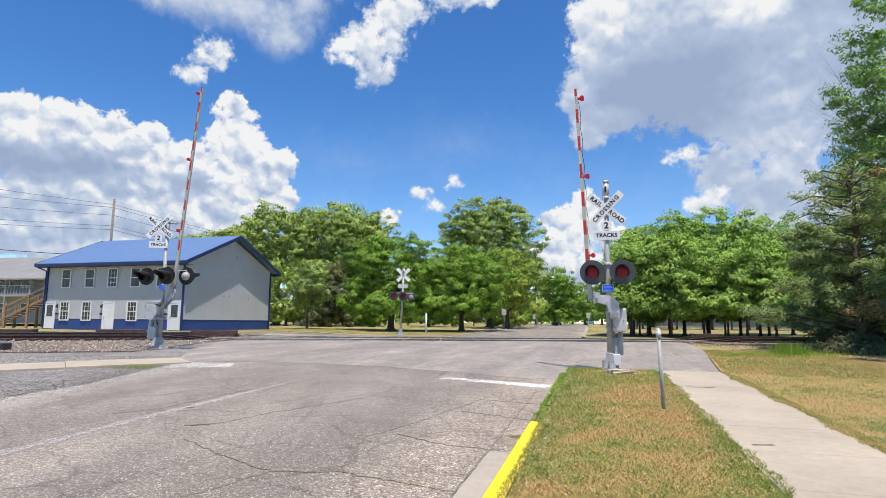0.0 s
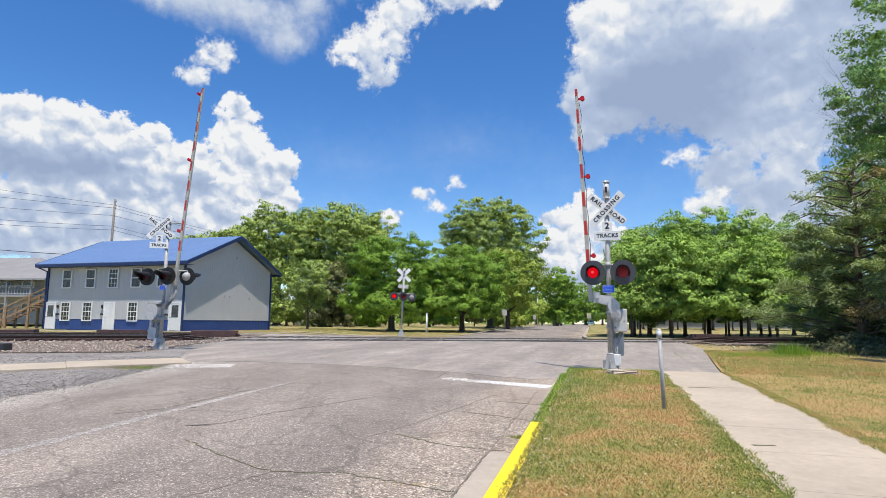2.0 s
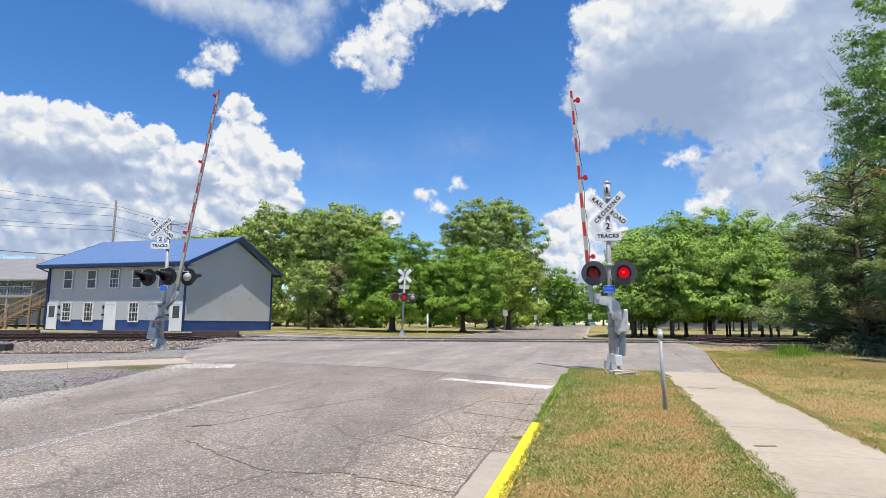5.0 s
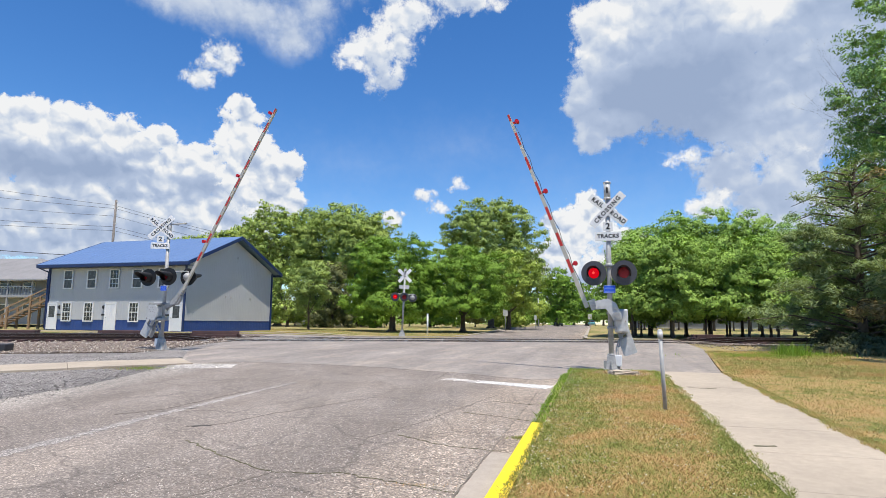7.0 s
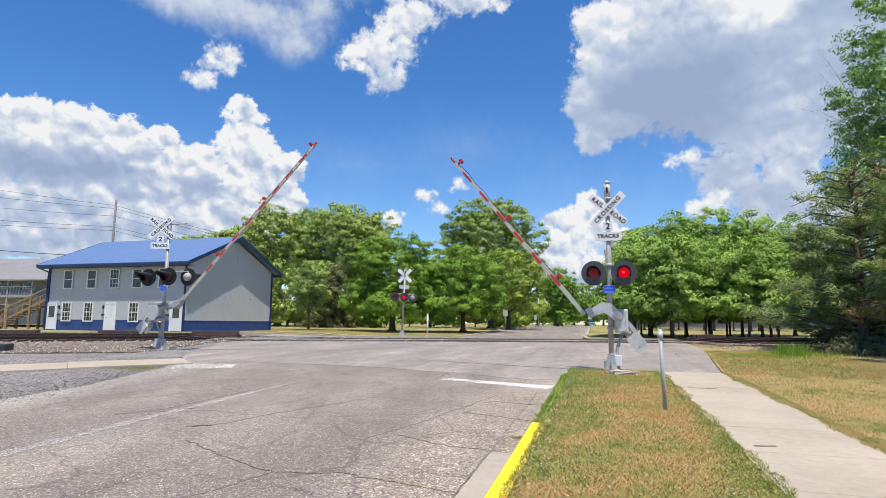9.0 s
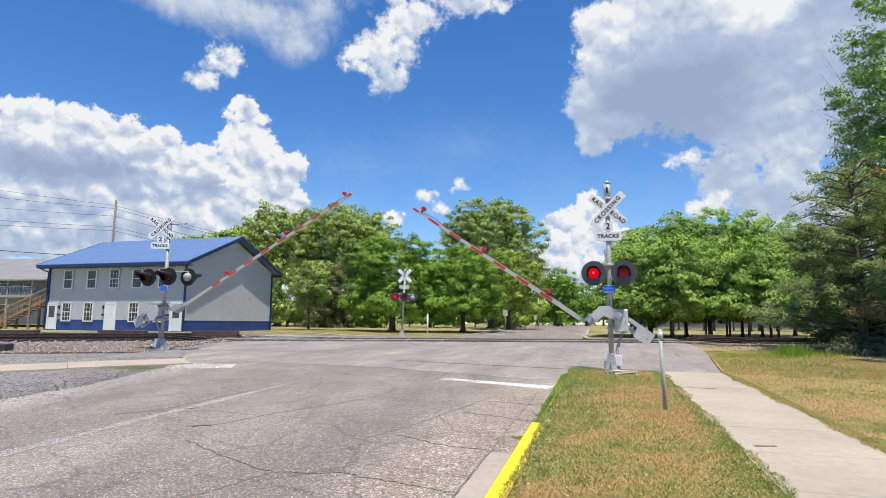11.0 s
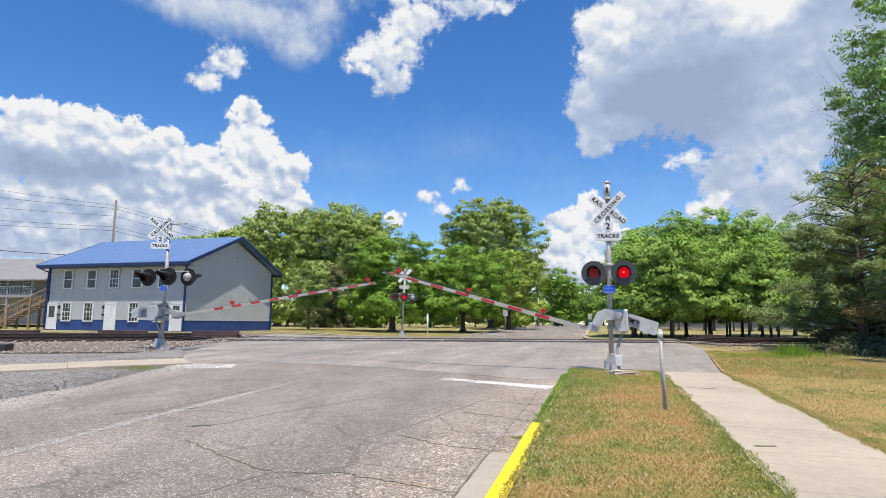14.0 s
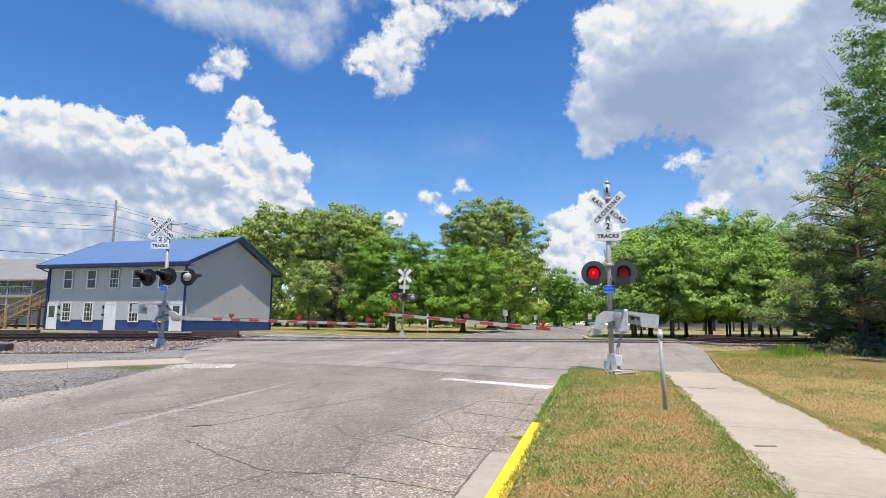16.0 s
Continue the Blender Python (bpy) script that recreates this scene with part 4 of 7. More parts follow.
def pine(x, y, h, reach, seed, boughs=80):
    """An old pine: whorls of long level boughs that carry flat tufts of needles."""
    rng = np.random.default_rng(seed)
    root = empty("pine_tree", pose(*at_land(x, y, -0.03)), label="dark old pine with long drooping boughs beside the tracks", category="tree", group="trees")
    st = Sticks()
    for k in range(6):
        st.bar((0, 0, h * k / 6 - 0.1), (0.05 * k, 0, h * (k + 1) / 6), 0.24 * (1 - k / 7), 0.24 * (1 - (k + 1) / 7), 10)
    cs, dead = [], []
    for i in range(boughs):
        z = h * (0.06 + 0.90 * (i + rng.random()) / boughs)
        an = i * 2.39996 + rng.uniform(-0.4, 0.4)
        ln = reach * (1.05 - 0.72 * z / h) * rng.uniform(0.62, 1.0)
        d = np.array([math.cos(an), math.sin(an), 0.12])
        side = np.array([-d[1], d[0], 0])
        p = np.array([0, 0, z])
        q = p + d * ln * 0.6 + np.array([0, 0, 0.25])
        e = p + d * ln + np.array([0, 0, -0.25])
        st.bar(p, q, 0.05, 0.03, 5)
        st.bar(q, e, 0.03, 0.01, 4)
        thin = 0.45 if z > h * 0.66 else 1.0      # the upper boughs are half bare
        withered = rng.random() < 0.022
        for k in range(int(ln * 3.2)):            # branchlets to both sides
            t = rng.uniform(0.2, 1.0)
            root_at = p + d * ln * t + np.array([0, 0, 0.28 * t * (1.6 - t)])
            w = (d * 0.6 + side * rng.choice([-1, 1])) * ln * 0.30 * (1.15 - t) * rng.uniform(0.6, 1.2) + np.array([0, 0, rng.uniform(-0.15, 0.1)])
            st.bar(root_at, root_at + w, 0.012, 0.005, 3)
            for m in range(max(1, int(4 * thin))):
                (dead if withered else cs).append(root_at + w * rng.uniform(0.25, 1.05) + rng.normal(size=3) * 0.09)
    st.make("trunk", M_BARK, root)
    for nm, pts, mt, lb in (("needles", cs, LEAF_PINE, ""), ("dead_needles", dead, LEAF_DEAD, "brown withered needles")):
        pts = np.array(pts)
        quads_object(nm, sprays(rng, pts, np.tile((0, 0, 1.0), (len(pts), 1)), 26, 0.42, 0.10, 0.6, 0.35, 0.3, (0.14, 0.26)), mt, root, lb)
    return root


pine(18.8, 26.4, 8.6, 5.5, 91)
pine(26.5, 35.0, 10.5, 6.0, 92, 44)
tree(25.3, 27.7, 21.5, 6.95, 3.6, LEAF_ASH, "tall green ash beside the tracks", 93, 0.3, 80, 4600, 20, 0.6, 0.10, taper=0.3, depth=3)
# stands out of view, added only to cast shade on the undergrowth
tree(18.9, 18.7, 12.6, 4.5, 3.8, LEAF_ASH, "unseen green ash added to shade the undergrowth", 95, 0.25, 26, 1200, 18, 0.6, 0.12)
tree(28.5, 33.0, 15.0, 6.0, 2.0, LEAF_DARK, "tall dark tree beside the tracks", 94, 0.35, 26, 900, 18, 0.8, 0.15)


def bush(x, y, rx, h, leaf, label, seed, clumps=160, size=0.10, name="bush"):
    rng = np.random.default_rng(seed)
    root = empty(name, pose(*at_land(x, y, -0.02)), label=label, category="bush", group="bushes")
    st = Sticks()
    for k in range(7):
        an = k * 0.9 + rng.random()
        st.limb(rng, (0, 0, 0), (math.cos(an) * 0.8, math.sin(an) * 0.8, 0.9), h * 0.9, 0.03, 1)
    st.make("stem", M_BARK, root)
    lb = [(rng.uniform(-0.5, 0.5) * rx, rng.uniform(-0.4, 0.4) * rx, h * rng.uniform(0.25, 0.6), rx * 0.5, rx * 0.5, h * 0.36) for _ in range(6)]
    cs, ws = clumps_on(rng, lb, clumps)
    cs[:, 2] = np.maximum(cs[:, 2], 0.05)
    quads_object("foliage", sprays(rng, cs, ws, 16, 0.3, size), leaf, root)
    return root


for k, (x, y, r, h) in enumerate(((19.2, 28.2, 1.4, 1.3), (15.8, 23.9, 0.9, 0.5), (17.2, 24.8, 1.3, 0.95), (16.7, 22.9, 0.9, 0.6), (18.2, 23.2, 1.4, 1.0), (20.6, 27.0, 1.8, 1.5), (22.4, 29.0, 2.0, 2.4), (23.5, 27.0, 2.0, 2.0))):
    bush(x, y, r, h, LEAF_UNDER, "dark scrubby undergrowth below the pine", 110 + k, 300, 0.06)


# ------------------------------------------------------------------ clouds, far backdrop sheets that drift
def cloud_material(name, lo, hi, crisp, frayed=0.35, heaped=1.2):
    """Glowing cumulus: soft masses from the sheet's own cover, with heaped billows at three sizes; lit tops and shaded
    bellies are painted.
    """
    m = bpy.data.materials.new(name)
    m.use_nodes = True
    t = m.node_tree
    t.nodes.clear()
    co = t.nodes.new("ShaderNodeTexCoord").outputs["Object"]
    nz = t.nodes.new("ShaderNodeTexNoise")
    nz.inputs["Scale"].default_value, nz.inputs["Detail"].default_value = 0.012, 4
    t.links.new(co, nz.inputs["Vector"])
    warp = t.nodes.new("ShaderNodeVectorMath")
    warp.operation = "MULTIPLY_ADD"
    warp.inputs[1].default_value = (70, 70, 70)
    t.links.new(nz.outputs["Color"], warp.inputs[0])
    t.links.new(co, warp.inputs[2])

    def billows(vec, detail):
        v = t.nodes.new("ShaderNodeTexVoronoi")
        v.feature, v.normalize = "SMOOTH_F1", True
        for key, val in (("Scale", 0.0105), ("Detail", detail), ("Roughness", 0.55), ("Lacunarity", 2.3), ("Smoothness", 0.22)):
            v.inputs[key].default_value = val
        t.links.new(vec, v.inputs["Vector"])
        return v.outputs["Distance"]

    def moved(by):
        off = t.nodes.new("ShaderNodeVectorMath")
        off.operation = "ADD"
        t.links.new(warp.outputs[0], off.inputs[0])
        off.inputs[1].default_value = by
        return off.outputs[0]

    here, above, high = billows(warp.outputs[0], 4.0), billows(moved((4, 0, 9)), 2.5), billows(moved((10, 0, 28)), 1.0)
    broad, folds = billows(warp.outputs[0], 1.0), billows(warp.outputs[0], 2.5)
    big = noise_node(t, 0.0045, 6, 0.6, co)
    wisp = noise_node(t, 0.022, 8, 0.66, co)
    mask, shade = t.nodes.new("ShaderNodeAttribute"), t.nodes.new("ShaderNodeAttribute")
    mask.attribute_name, shade.attribute_name = "cover", "tone"
    d = maths(t, "ADD", mask.outputs["Fac"], maths(t, "MULTIPLY", maths(t, "SUBTRACT", big, 0.5), 0.6))
    d = maths(t, "ADD", d, maths(t, "MULTIPLY", maths(t, "SUBTRACT", 0.27, here), crisp))
    d = maths(t, "ADD", d, maths(t, "MULTIPLY", maths(t, "SUBTRACT", wisp, 0.5), frayed))
    alpha = t.nodes.new("ShaderNodeMapRange")
    alpha.interpolation_type = "SMOOTHSTEP"
    alpha.inputs[1].default_value, alpha.inputs[2].default_value = lo, hi
    t.links.new(d, alpha.inputs[0])
    # painted light: billows brighten on their upper sides, bellies grey by tone
    relief = maths(t, "ADD", maths(t, "MULTIPLY", maths(t, "SUBTRACT", above, folds), 1.2), maths(t, "MULTIPLY", maths(t, "SUBTRACT", high, broad), 1.7))
    tone = maths(t, "ADD", shade.outputs["Fac"], maths(t, "MULTIPLY", relief, maths(t, "MULTIPLY", maths(t, "ADD", shade.outputs["Fac"], 0.3, True), heaped)))
    tone = maths(t, "ADD", tone, maths(t, "MULTIPLY", maths(t, "SUBTRACT", big, 0.5), 0.45))
    tone = maths(t, "SUBTRACT", tone, 0.10)
    # thin rims are painted brighter, as if light came through them
    rim = t.nodes.new("ShaderNodeMapRange")
    rim.inputs[1].default_value, rim.inputs[2].default_value, rim.inputs[3].default_value, rim.inputs[4].default_value = hi, hi + 0.45, 0.16, 0.0
    t.links.new(d, rim.inputs[0])
    tone = maths(t, "ADD", tone, rim.outputs[0])
    col = ramp(t, tone, [(0.05, (0.36, 0.46, 0.66)), (0.5, (0.50, 0.60, 0.79)), (0.78, (0.72, 0.79, 0.90)), (1.0, (0.98, 0.99, 1.0))])
    em = t.nodes.new("ShaderNodeEmission")
    em.inputs[1].default_value = 0.76
    t.links.new(col, em.inputs[0])
    tr = t.nodes.new("ShaderNodeBsdfTransparent")
    mx = t.nodes.new("ShaderNodeMixShader")
    t.links.new(alpha.outputs[0], mx.inputs[0])
    t.links.new(tr.outputs[0], mx.inputs[1])
    t.links.new(em.outputs[0], mx.inputs[2])
    out = t.nodes.new("ShaderNodeOutputMaterial")
    t.links.new(mx.outputs[0], out.inputs[0])
    return m


M_CLOUD = cloud_material("cumulus", 0.42, 0.55, 1.15, 0.55, 1.25)
M_CLOUD_GREAT = cloud_material("grey_bellied_cumulus", 0.42, 0.66, 1.0, 0.6, 0.7)
M_CLOUD_RAG = cloud_material("frayed_cumulus", 0.46, 0.80, 1.3, 0.9, 0.9)
M_CLOUD_SOFT = cloud_material("hazy_cumulus", 0.28, 0.85, 0.4, 0.4, 0.5)
CLOUD_DRIFT = []


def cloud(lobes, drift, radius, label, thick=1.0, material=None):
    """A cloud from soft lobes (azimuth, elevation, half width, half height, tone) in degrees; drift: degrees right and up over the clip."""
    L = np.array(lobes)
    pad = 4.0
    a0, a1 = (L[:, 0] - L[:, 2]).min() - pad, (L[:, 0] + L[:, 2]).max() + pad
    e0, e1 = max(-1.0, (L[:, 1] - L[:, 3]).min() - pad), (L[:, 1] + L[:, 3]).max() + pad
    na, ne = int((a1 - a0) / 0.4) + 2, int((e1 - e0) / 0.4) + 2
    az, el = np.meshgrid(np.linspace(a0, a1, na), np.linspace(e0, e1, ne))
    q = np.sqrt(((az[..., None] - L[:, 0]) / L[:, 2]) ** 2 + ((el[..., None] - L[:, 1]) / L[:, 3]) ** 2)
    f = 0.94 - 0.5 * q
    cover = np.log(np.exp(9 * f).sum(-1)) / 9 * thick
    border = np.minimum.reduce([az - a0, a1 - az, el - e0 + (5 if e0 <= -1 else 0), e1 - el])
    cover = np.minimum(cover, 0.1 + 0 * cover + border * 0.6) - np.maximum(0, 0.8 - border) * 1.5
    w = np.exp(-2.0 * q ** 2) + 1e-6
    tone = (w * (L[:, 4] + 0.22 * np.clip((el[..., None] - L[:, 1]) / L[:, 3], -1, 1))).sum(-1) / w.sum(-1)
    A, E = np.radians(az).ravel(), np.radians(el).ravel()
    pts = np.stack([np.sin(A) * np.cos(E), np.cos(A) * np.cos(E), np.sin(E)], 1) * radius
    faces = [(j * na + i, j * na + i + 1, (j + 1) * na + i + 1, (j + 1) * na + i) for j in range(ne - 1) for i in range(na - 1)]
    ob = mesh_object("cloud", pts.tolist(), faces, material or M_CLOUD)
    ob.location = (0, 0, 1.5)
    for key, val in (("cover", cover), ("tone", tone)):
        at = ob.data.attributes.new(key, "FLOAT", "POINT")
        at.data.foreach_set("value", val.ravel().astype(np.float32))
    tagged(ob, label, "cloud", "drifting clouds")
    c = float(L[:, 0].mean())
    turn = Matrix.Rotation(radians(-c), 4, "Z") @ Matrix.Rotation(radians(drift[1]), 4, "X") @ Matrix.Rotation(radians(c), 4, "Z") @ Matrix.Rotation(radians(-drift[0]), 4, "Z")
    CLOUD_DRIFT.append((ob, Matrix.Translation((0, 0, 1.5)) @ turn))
    return ob


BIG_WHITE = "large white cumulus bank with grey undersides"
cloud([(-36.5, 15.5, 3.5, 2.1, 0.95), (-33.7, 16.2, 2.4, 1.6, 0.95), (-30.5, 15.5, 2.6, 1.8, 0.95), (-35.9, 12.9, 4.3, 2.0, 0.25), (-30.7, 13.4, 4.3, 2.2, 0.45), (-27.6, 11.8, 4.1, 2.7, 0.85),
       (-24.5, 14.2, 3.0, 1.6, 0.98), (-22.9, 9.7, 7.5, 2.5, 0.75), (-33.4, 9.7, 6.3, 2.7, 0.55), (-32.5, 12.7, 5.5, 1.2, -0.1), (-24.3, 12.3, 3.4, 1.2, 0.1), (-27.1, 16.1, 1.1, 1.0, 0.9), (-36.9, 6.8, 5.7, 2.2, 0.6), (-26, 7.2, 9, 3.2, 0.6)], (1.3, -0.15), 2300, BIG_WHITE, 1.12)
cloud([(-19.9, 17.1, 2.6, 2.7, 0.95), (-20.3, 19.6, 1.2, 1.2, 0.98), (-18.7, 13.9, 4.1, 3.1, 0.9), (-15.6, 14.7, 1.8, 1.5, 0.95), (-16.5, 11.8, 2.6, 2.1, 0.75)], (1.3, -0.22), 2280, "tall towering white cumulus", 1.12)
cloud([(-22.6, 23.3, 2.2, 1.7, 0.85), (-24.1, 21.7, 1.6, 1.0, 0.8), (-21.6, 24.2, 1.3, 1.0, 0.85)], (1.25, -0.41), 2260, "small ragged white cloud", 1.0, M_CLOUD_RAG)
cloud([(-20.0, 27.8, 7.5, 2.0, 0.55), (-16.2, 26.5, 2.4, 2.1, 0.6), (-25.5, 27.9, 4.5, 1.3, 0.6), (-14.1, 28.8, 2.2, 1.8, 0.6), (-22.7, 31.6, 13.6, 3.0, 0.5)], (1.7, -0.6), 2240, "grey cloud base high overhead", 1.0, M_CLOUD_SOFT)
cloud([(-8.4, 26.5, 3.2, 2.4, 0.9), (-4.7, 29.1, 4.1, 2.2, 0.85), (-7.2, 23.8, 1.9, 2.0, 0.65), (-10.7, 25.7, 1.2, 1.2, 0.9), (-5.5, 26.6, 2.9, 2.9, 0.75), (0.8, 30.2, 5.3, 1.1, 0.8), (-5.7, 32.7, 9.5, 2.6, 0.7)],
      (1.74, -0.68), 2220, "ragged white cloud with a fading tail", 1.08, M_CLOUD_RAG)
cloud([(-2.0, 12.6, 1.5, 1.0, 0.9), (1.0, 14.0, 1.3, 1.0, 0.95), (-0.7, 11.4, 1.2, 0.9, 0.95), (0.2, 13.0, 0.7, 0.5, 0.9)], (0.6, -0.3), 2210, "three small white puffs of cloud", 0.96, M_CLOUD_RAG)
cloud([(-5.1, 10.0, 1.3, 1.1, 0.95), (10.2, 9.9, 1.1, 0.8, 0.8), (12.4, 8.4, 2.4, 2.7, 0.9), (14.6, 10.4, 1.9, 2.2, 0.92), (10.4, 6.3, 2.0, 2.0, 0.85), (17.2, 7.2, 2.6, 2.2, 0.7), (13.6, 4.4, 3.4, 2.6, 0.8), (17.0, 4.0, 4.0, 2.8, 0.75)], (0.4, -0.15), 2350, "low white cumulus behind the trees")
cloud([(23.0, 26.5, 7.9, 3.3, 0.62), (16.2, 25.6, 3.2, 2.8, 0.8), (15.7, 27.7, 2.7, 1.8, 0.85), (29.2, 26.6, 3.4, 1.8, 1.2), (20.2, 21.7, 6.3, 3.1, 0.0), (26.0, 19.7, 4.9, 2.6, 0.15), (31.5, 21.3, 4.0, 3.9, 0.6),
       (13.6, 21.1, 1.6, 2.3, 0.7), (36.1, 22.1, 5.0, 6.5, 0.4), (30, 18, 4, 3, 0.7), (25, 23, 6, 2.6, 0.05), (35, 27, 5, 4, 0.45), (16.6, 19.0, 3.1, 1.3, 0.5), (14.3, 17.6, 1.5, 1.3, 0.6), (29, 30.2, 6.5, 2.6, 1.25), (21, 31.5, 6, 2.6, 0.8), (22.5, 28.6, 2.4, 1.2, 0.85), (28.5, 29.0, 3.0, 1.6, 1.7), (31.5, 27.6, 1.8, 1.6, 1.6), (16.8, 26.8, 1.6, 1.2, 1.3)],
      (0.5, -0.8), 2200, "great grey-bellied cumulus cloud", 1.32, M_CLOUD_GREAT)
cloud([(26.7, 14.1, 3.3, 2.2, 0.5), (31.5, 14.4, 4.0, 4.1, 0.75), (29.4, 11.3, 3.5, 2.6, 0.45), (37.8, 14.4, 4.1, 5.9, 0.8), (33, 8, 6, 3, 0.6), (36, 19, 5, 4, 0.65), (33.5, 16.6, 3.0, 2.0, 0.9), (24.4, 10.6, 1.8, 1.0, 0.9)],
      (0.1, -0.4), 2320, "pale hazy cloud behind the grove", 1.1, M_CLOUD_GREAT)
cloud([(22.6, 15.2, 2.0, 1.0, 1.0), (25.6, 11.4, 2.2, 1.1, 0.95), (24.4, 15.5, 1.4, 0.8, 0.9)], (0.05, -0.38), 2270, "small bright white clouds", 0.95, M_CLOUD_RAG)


# haze painted as a faint glowing sheet that pales the low sky
M_VEIL = cloud_material("thin_veil_of_haze", 0.2, 4.2, 0.3, 0.5, 0.2)
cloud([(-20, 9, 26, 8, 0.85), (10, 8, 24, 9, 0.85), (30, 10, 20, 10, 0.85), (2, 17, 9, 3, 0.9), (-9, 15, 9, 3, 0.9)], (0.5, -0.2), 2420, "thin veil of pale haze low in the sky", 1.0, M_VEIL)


# ------------------------------------------------------------------ tracks
def rail_y(x, off):
    """Line of a rail: a slow curve across the view."""
    return 32.2 + off + 0.12 * x - 0.0042 * x * x


M_BALLAST = asphalt_material("grey_ballast", (0.135, 0.102, 0.08), (0.25, 0.198, 0.155), 24)
M_GRAVEL = asphalt_material("fine_grey_gravel", (0.18, 0.162, 0.145), (0.28, 0.255, 0.23), 40)


def sweep(name, xs, off, prof, material, parent, lift):
    verts, faces = [], []
    n = len(prof)
    for x in xs:
        y = rail_y(x, off)
        for dy, dz in prof:
            out = max(smooth(-11.5, -14, x), smooth(14.8, 17.5, x))
            verts.append((x, y + dy, land(x, y) + lift + 0.22 * out + dz))
    for i in range(len(xs) - 1):
        for k in range(n):
            faces.append((i * n + k, i * n + (k + 1) % n, (i + 1) * n + (k + 1) % n, (i + 1) * n + k))
    return mesh_object(name, verts, faces, material, parent)


RAIL = [(-0.07, 0), (0.07, 0), (0.07, 0.012), (0.012, 0.03), (0.012, 0.115), (0.036, 0.125), (0.036, 0.16), (-0.036, 0.16), (-0.036, 0.125), (-0.012, 0.115), (-0.012, 0.03), (-0.07, 0.012)]
for off, lab in ((0.0, "nearer railway track with rusty rails"), (4.3, "farther railway track with rusty rails")):
    tr = empty("railway_track", Matrix(), label=lab, category="railway track", group="railway tracks")
    for g in (0.0, 1.435):
        xs = span(-60, 60, 120)
        sweep("rail", xs, off + g, RAIL, M_RUST, tr, -0.125)
        sweep("rail_head", xs, off + g, [(-0.034, 0.161), (0.034, 0.161), (0.034, 0.166), (-0.034, 0.166)], M_RAILTOP, tr, -0.125)
# sleepers under the open stretches, one shared mesh
SLEEPER = bpy.data.meshes.new("sleeper")
bm = bmesh.new()
bmesh.ops.create_cube(bm, size=1)
for v in bm.verts:
    v.co = Vector((v.co.x * 0.23, v.co.y * 2.6, v.co.z * 0.18))
bm.to_mesh(SLEEPER)
bm.free()
SLEEPER.materials.append(M_TIE)
for tr in [o for o in scene.objects if o.name.startswith("railway_track")]:
    off = 0.0 if "nearer" in tr["label"] else 4.3
    for x in list(np.arange(-34, -13.2, 0.56)) + list(np.arange(16.6, 34, 0.56)):
        s = new("sleeper", SLEEPER)
        s.parent = tr
        y = rail_y(x, off + 0.72)
        s.matrix_basis = pose(x, y, land(x, y) + 0.005, 0, 0, math.degrees(math.atan(0.12 - 0.0084 * x)))
rowsb = [[(x, rail_y(x, -8.6 + 17.2 * k / 18)) for k in range(19)] for x in span(-70, -11.3, 60)]
tagged(sheet("ballast", rowsb, 0.02, M_BALLAST, 0.1), "grey stone ballast under the tracks", "ballast", kind="structure")
rowsb = [[(x, rail_y(x, -2.4 + 10.0 * k / 12)) for k in range(13)] for x in span(14.4, 70, 56)]
tagged(sheet("ballast", rowsb, 0.02, M_BALLAST), "grey stone ballast under the tracks", "ballast", kind="structure")

# gravel ground left of the street
rowsg = []
for y in span(-12, 31, 60):
    b = float(np.interp(y, Y_EDGE, X_LEFT))
    rowsg.append([(b + 0.3 - (44 + b) * (k / 16) ** 1.4, y) for k in range(17)])
tagged(sheet("gravel", rowsg, -0.02, M_GRAVEL), "loose grey gravel beside the street", "gravel", kind="structure")


# ------------------------------------------------------------------ the two-storey building
M_SIDING = paint("grey_metal_siding", (0.48, 0.49, 0.50), 0.5, 0.0, 0.06, 0.6, 0.02)
M_BLUEWALL = paint("blue_metal_wainscot", (0.028, 0.07, 0.25), 0.45, 0.1, 0.12, 1.0, 0.02)
M_ROOF = paint("blue_metal_roof", (0.125, 0.205, 0.375), 0.45, 0.05, 0.06, 0.8, 0.02)
M_TRIM = paint("dark_blue_trim", (0.012, 0.03, 0.11), 0.45, 0, 0.1, 2, 0.02)
M_WINWHITE = paint("white_vinyl", (0.78, 0.78, 0.78), 0.4, 0, 0.05, 4, 0.02)
M_GLASS = paint("dark_window_glass", (0.03, 0.035, 0.04), 0.06, 0, 0.2, 2, 0.0)
M_BLIND = paint("pale_window_blind", (0.065, 0.068, 0.072), 0.25, 0, 0.1, 2, 0.0)

BL, BW, BZE, BZR = 13.4, 11.2, 5.2, 7.6     # length, width, eave and ridge height
house = empty("building", pose(-19.13, 43.79, 0.70, 0, 0, -16.7), label="two-storey grey metal-sided building with blue roof and base", category="building")


def ribbed(name, length, h0, h1, material, parent, m, gable=False, step=0.23, depth=0.007):
    """Ribbed metal wall panel in the xz plane, outer side along -y; a gable wall's top follows the roof."""
    verts, faces = [], []
    xs = []
    x = 0.0
    while x < length - 0.01:
        xs += [(x, 0), (min(length, x + step * 0.7), 0), (min(length, x + step * 0.78), -depth), (min(length, x + step * 0.92), -depth)]
        x += step
    xs.append((length, 0))
    for px, py in xs:
        top = h1 if not gable else h1 + (BZR - BZE - 0.1) * (1 - abs(px - length / 2) / (length / 2))
        verts += [(px, py, h0), (px, py, top)]
    for i in range(len(xs) - 1):
        faces.append((2 * i, 2 * i + 2, 2 * i + 3, 2 * i + 1))
    ob = mesh_object(name, verts, faces, material, parent)
    ob.matrix_basis = m
    return ob


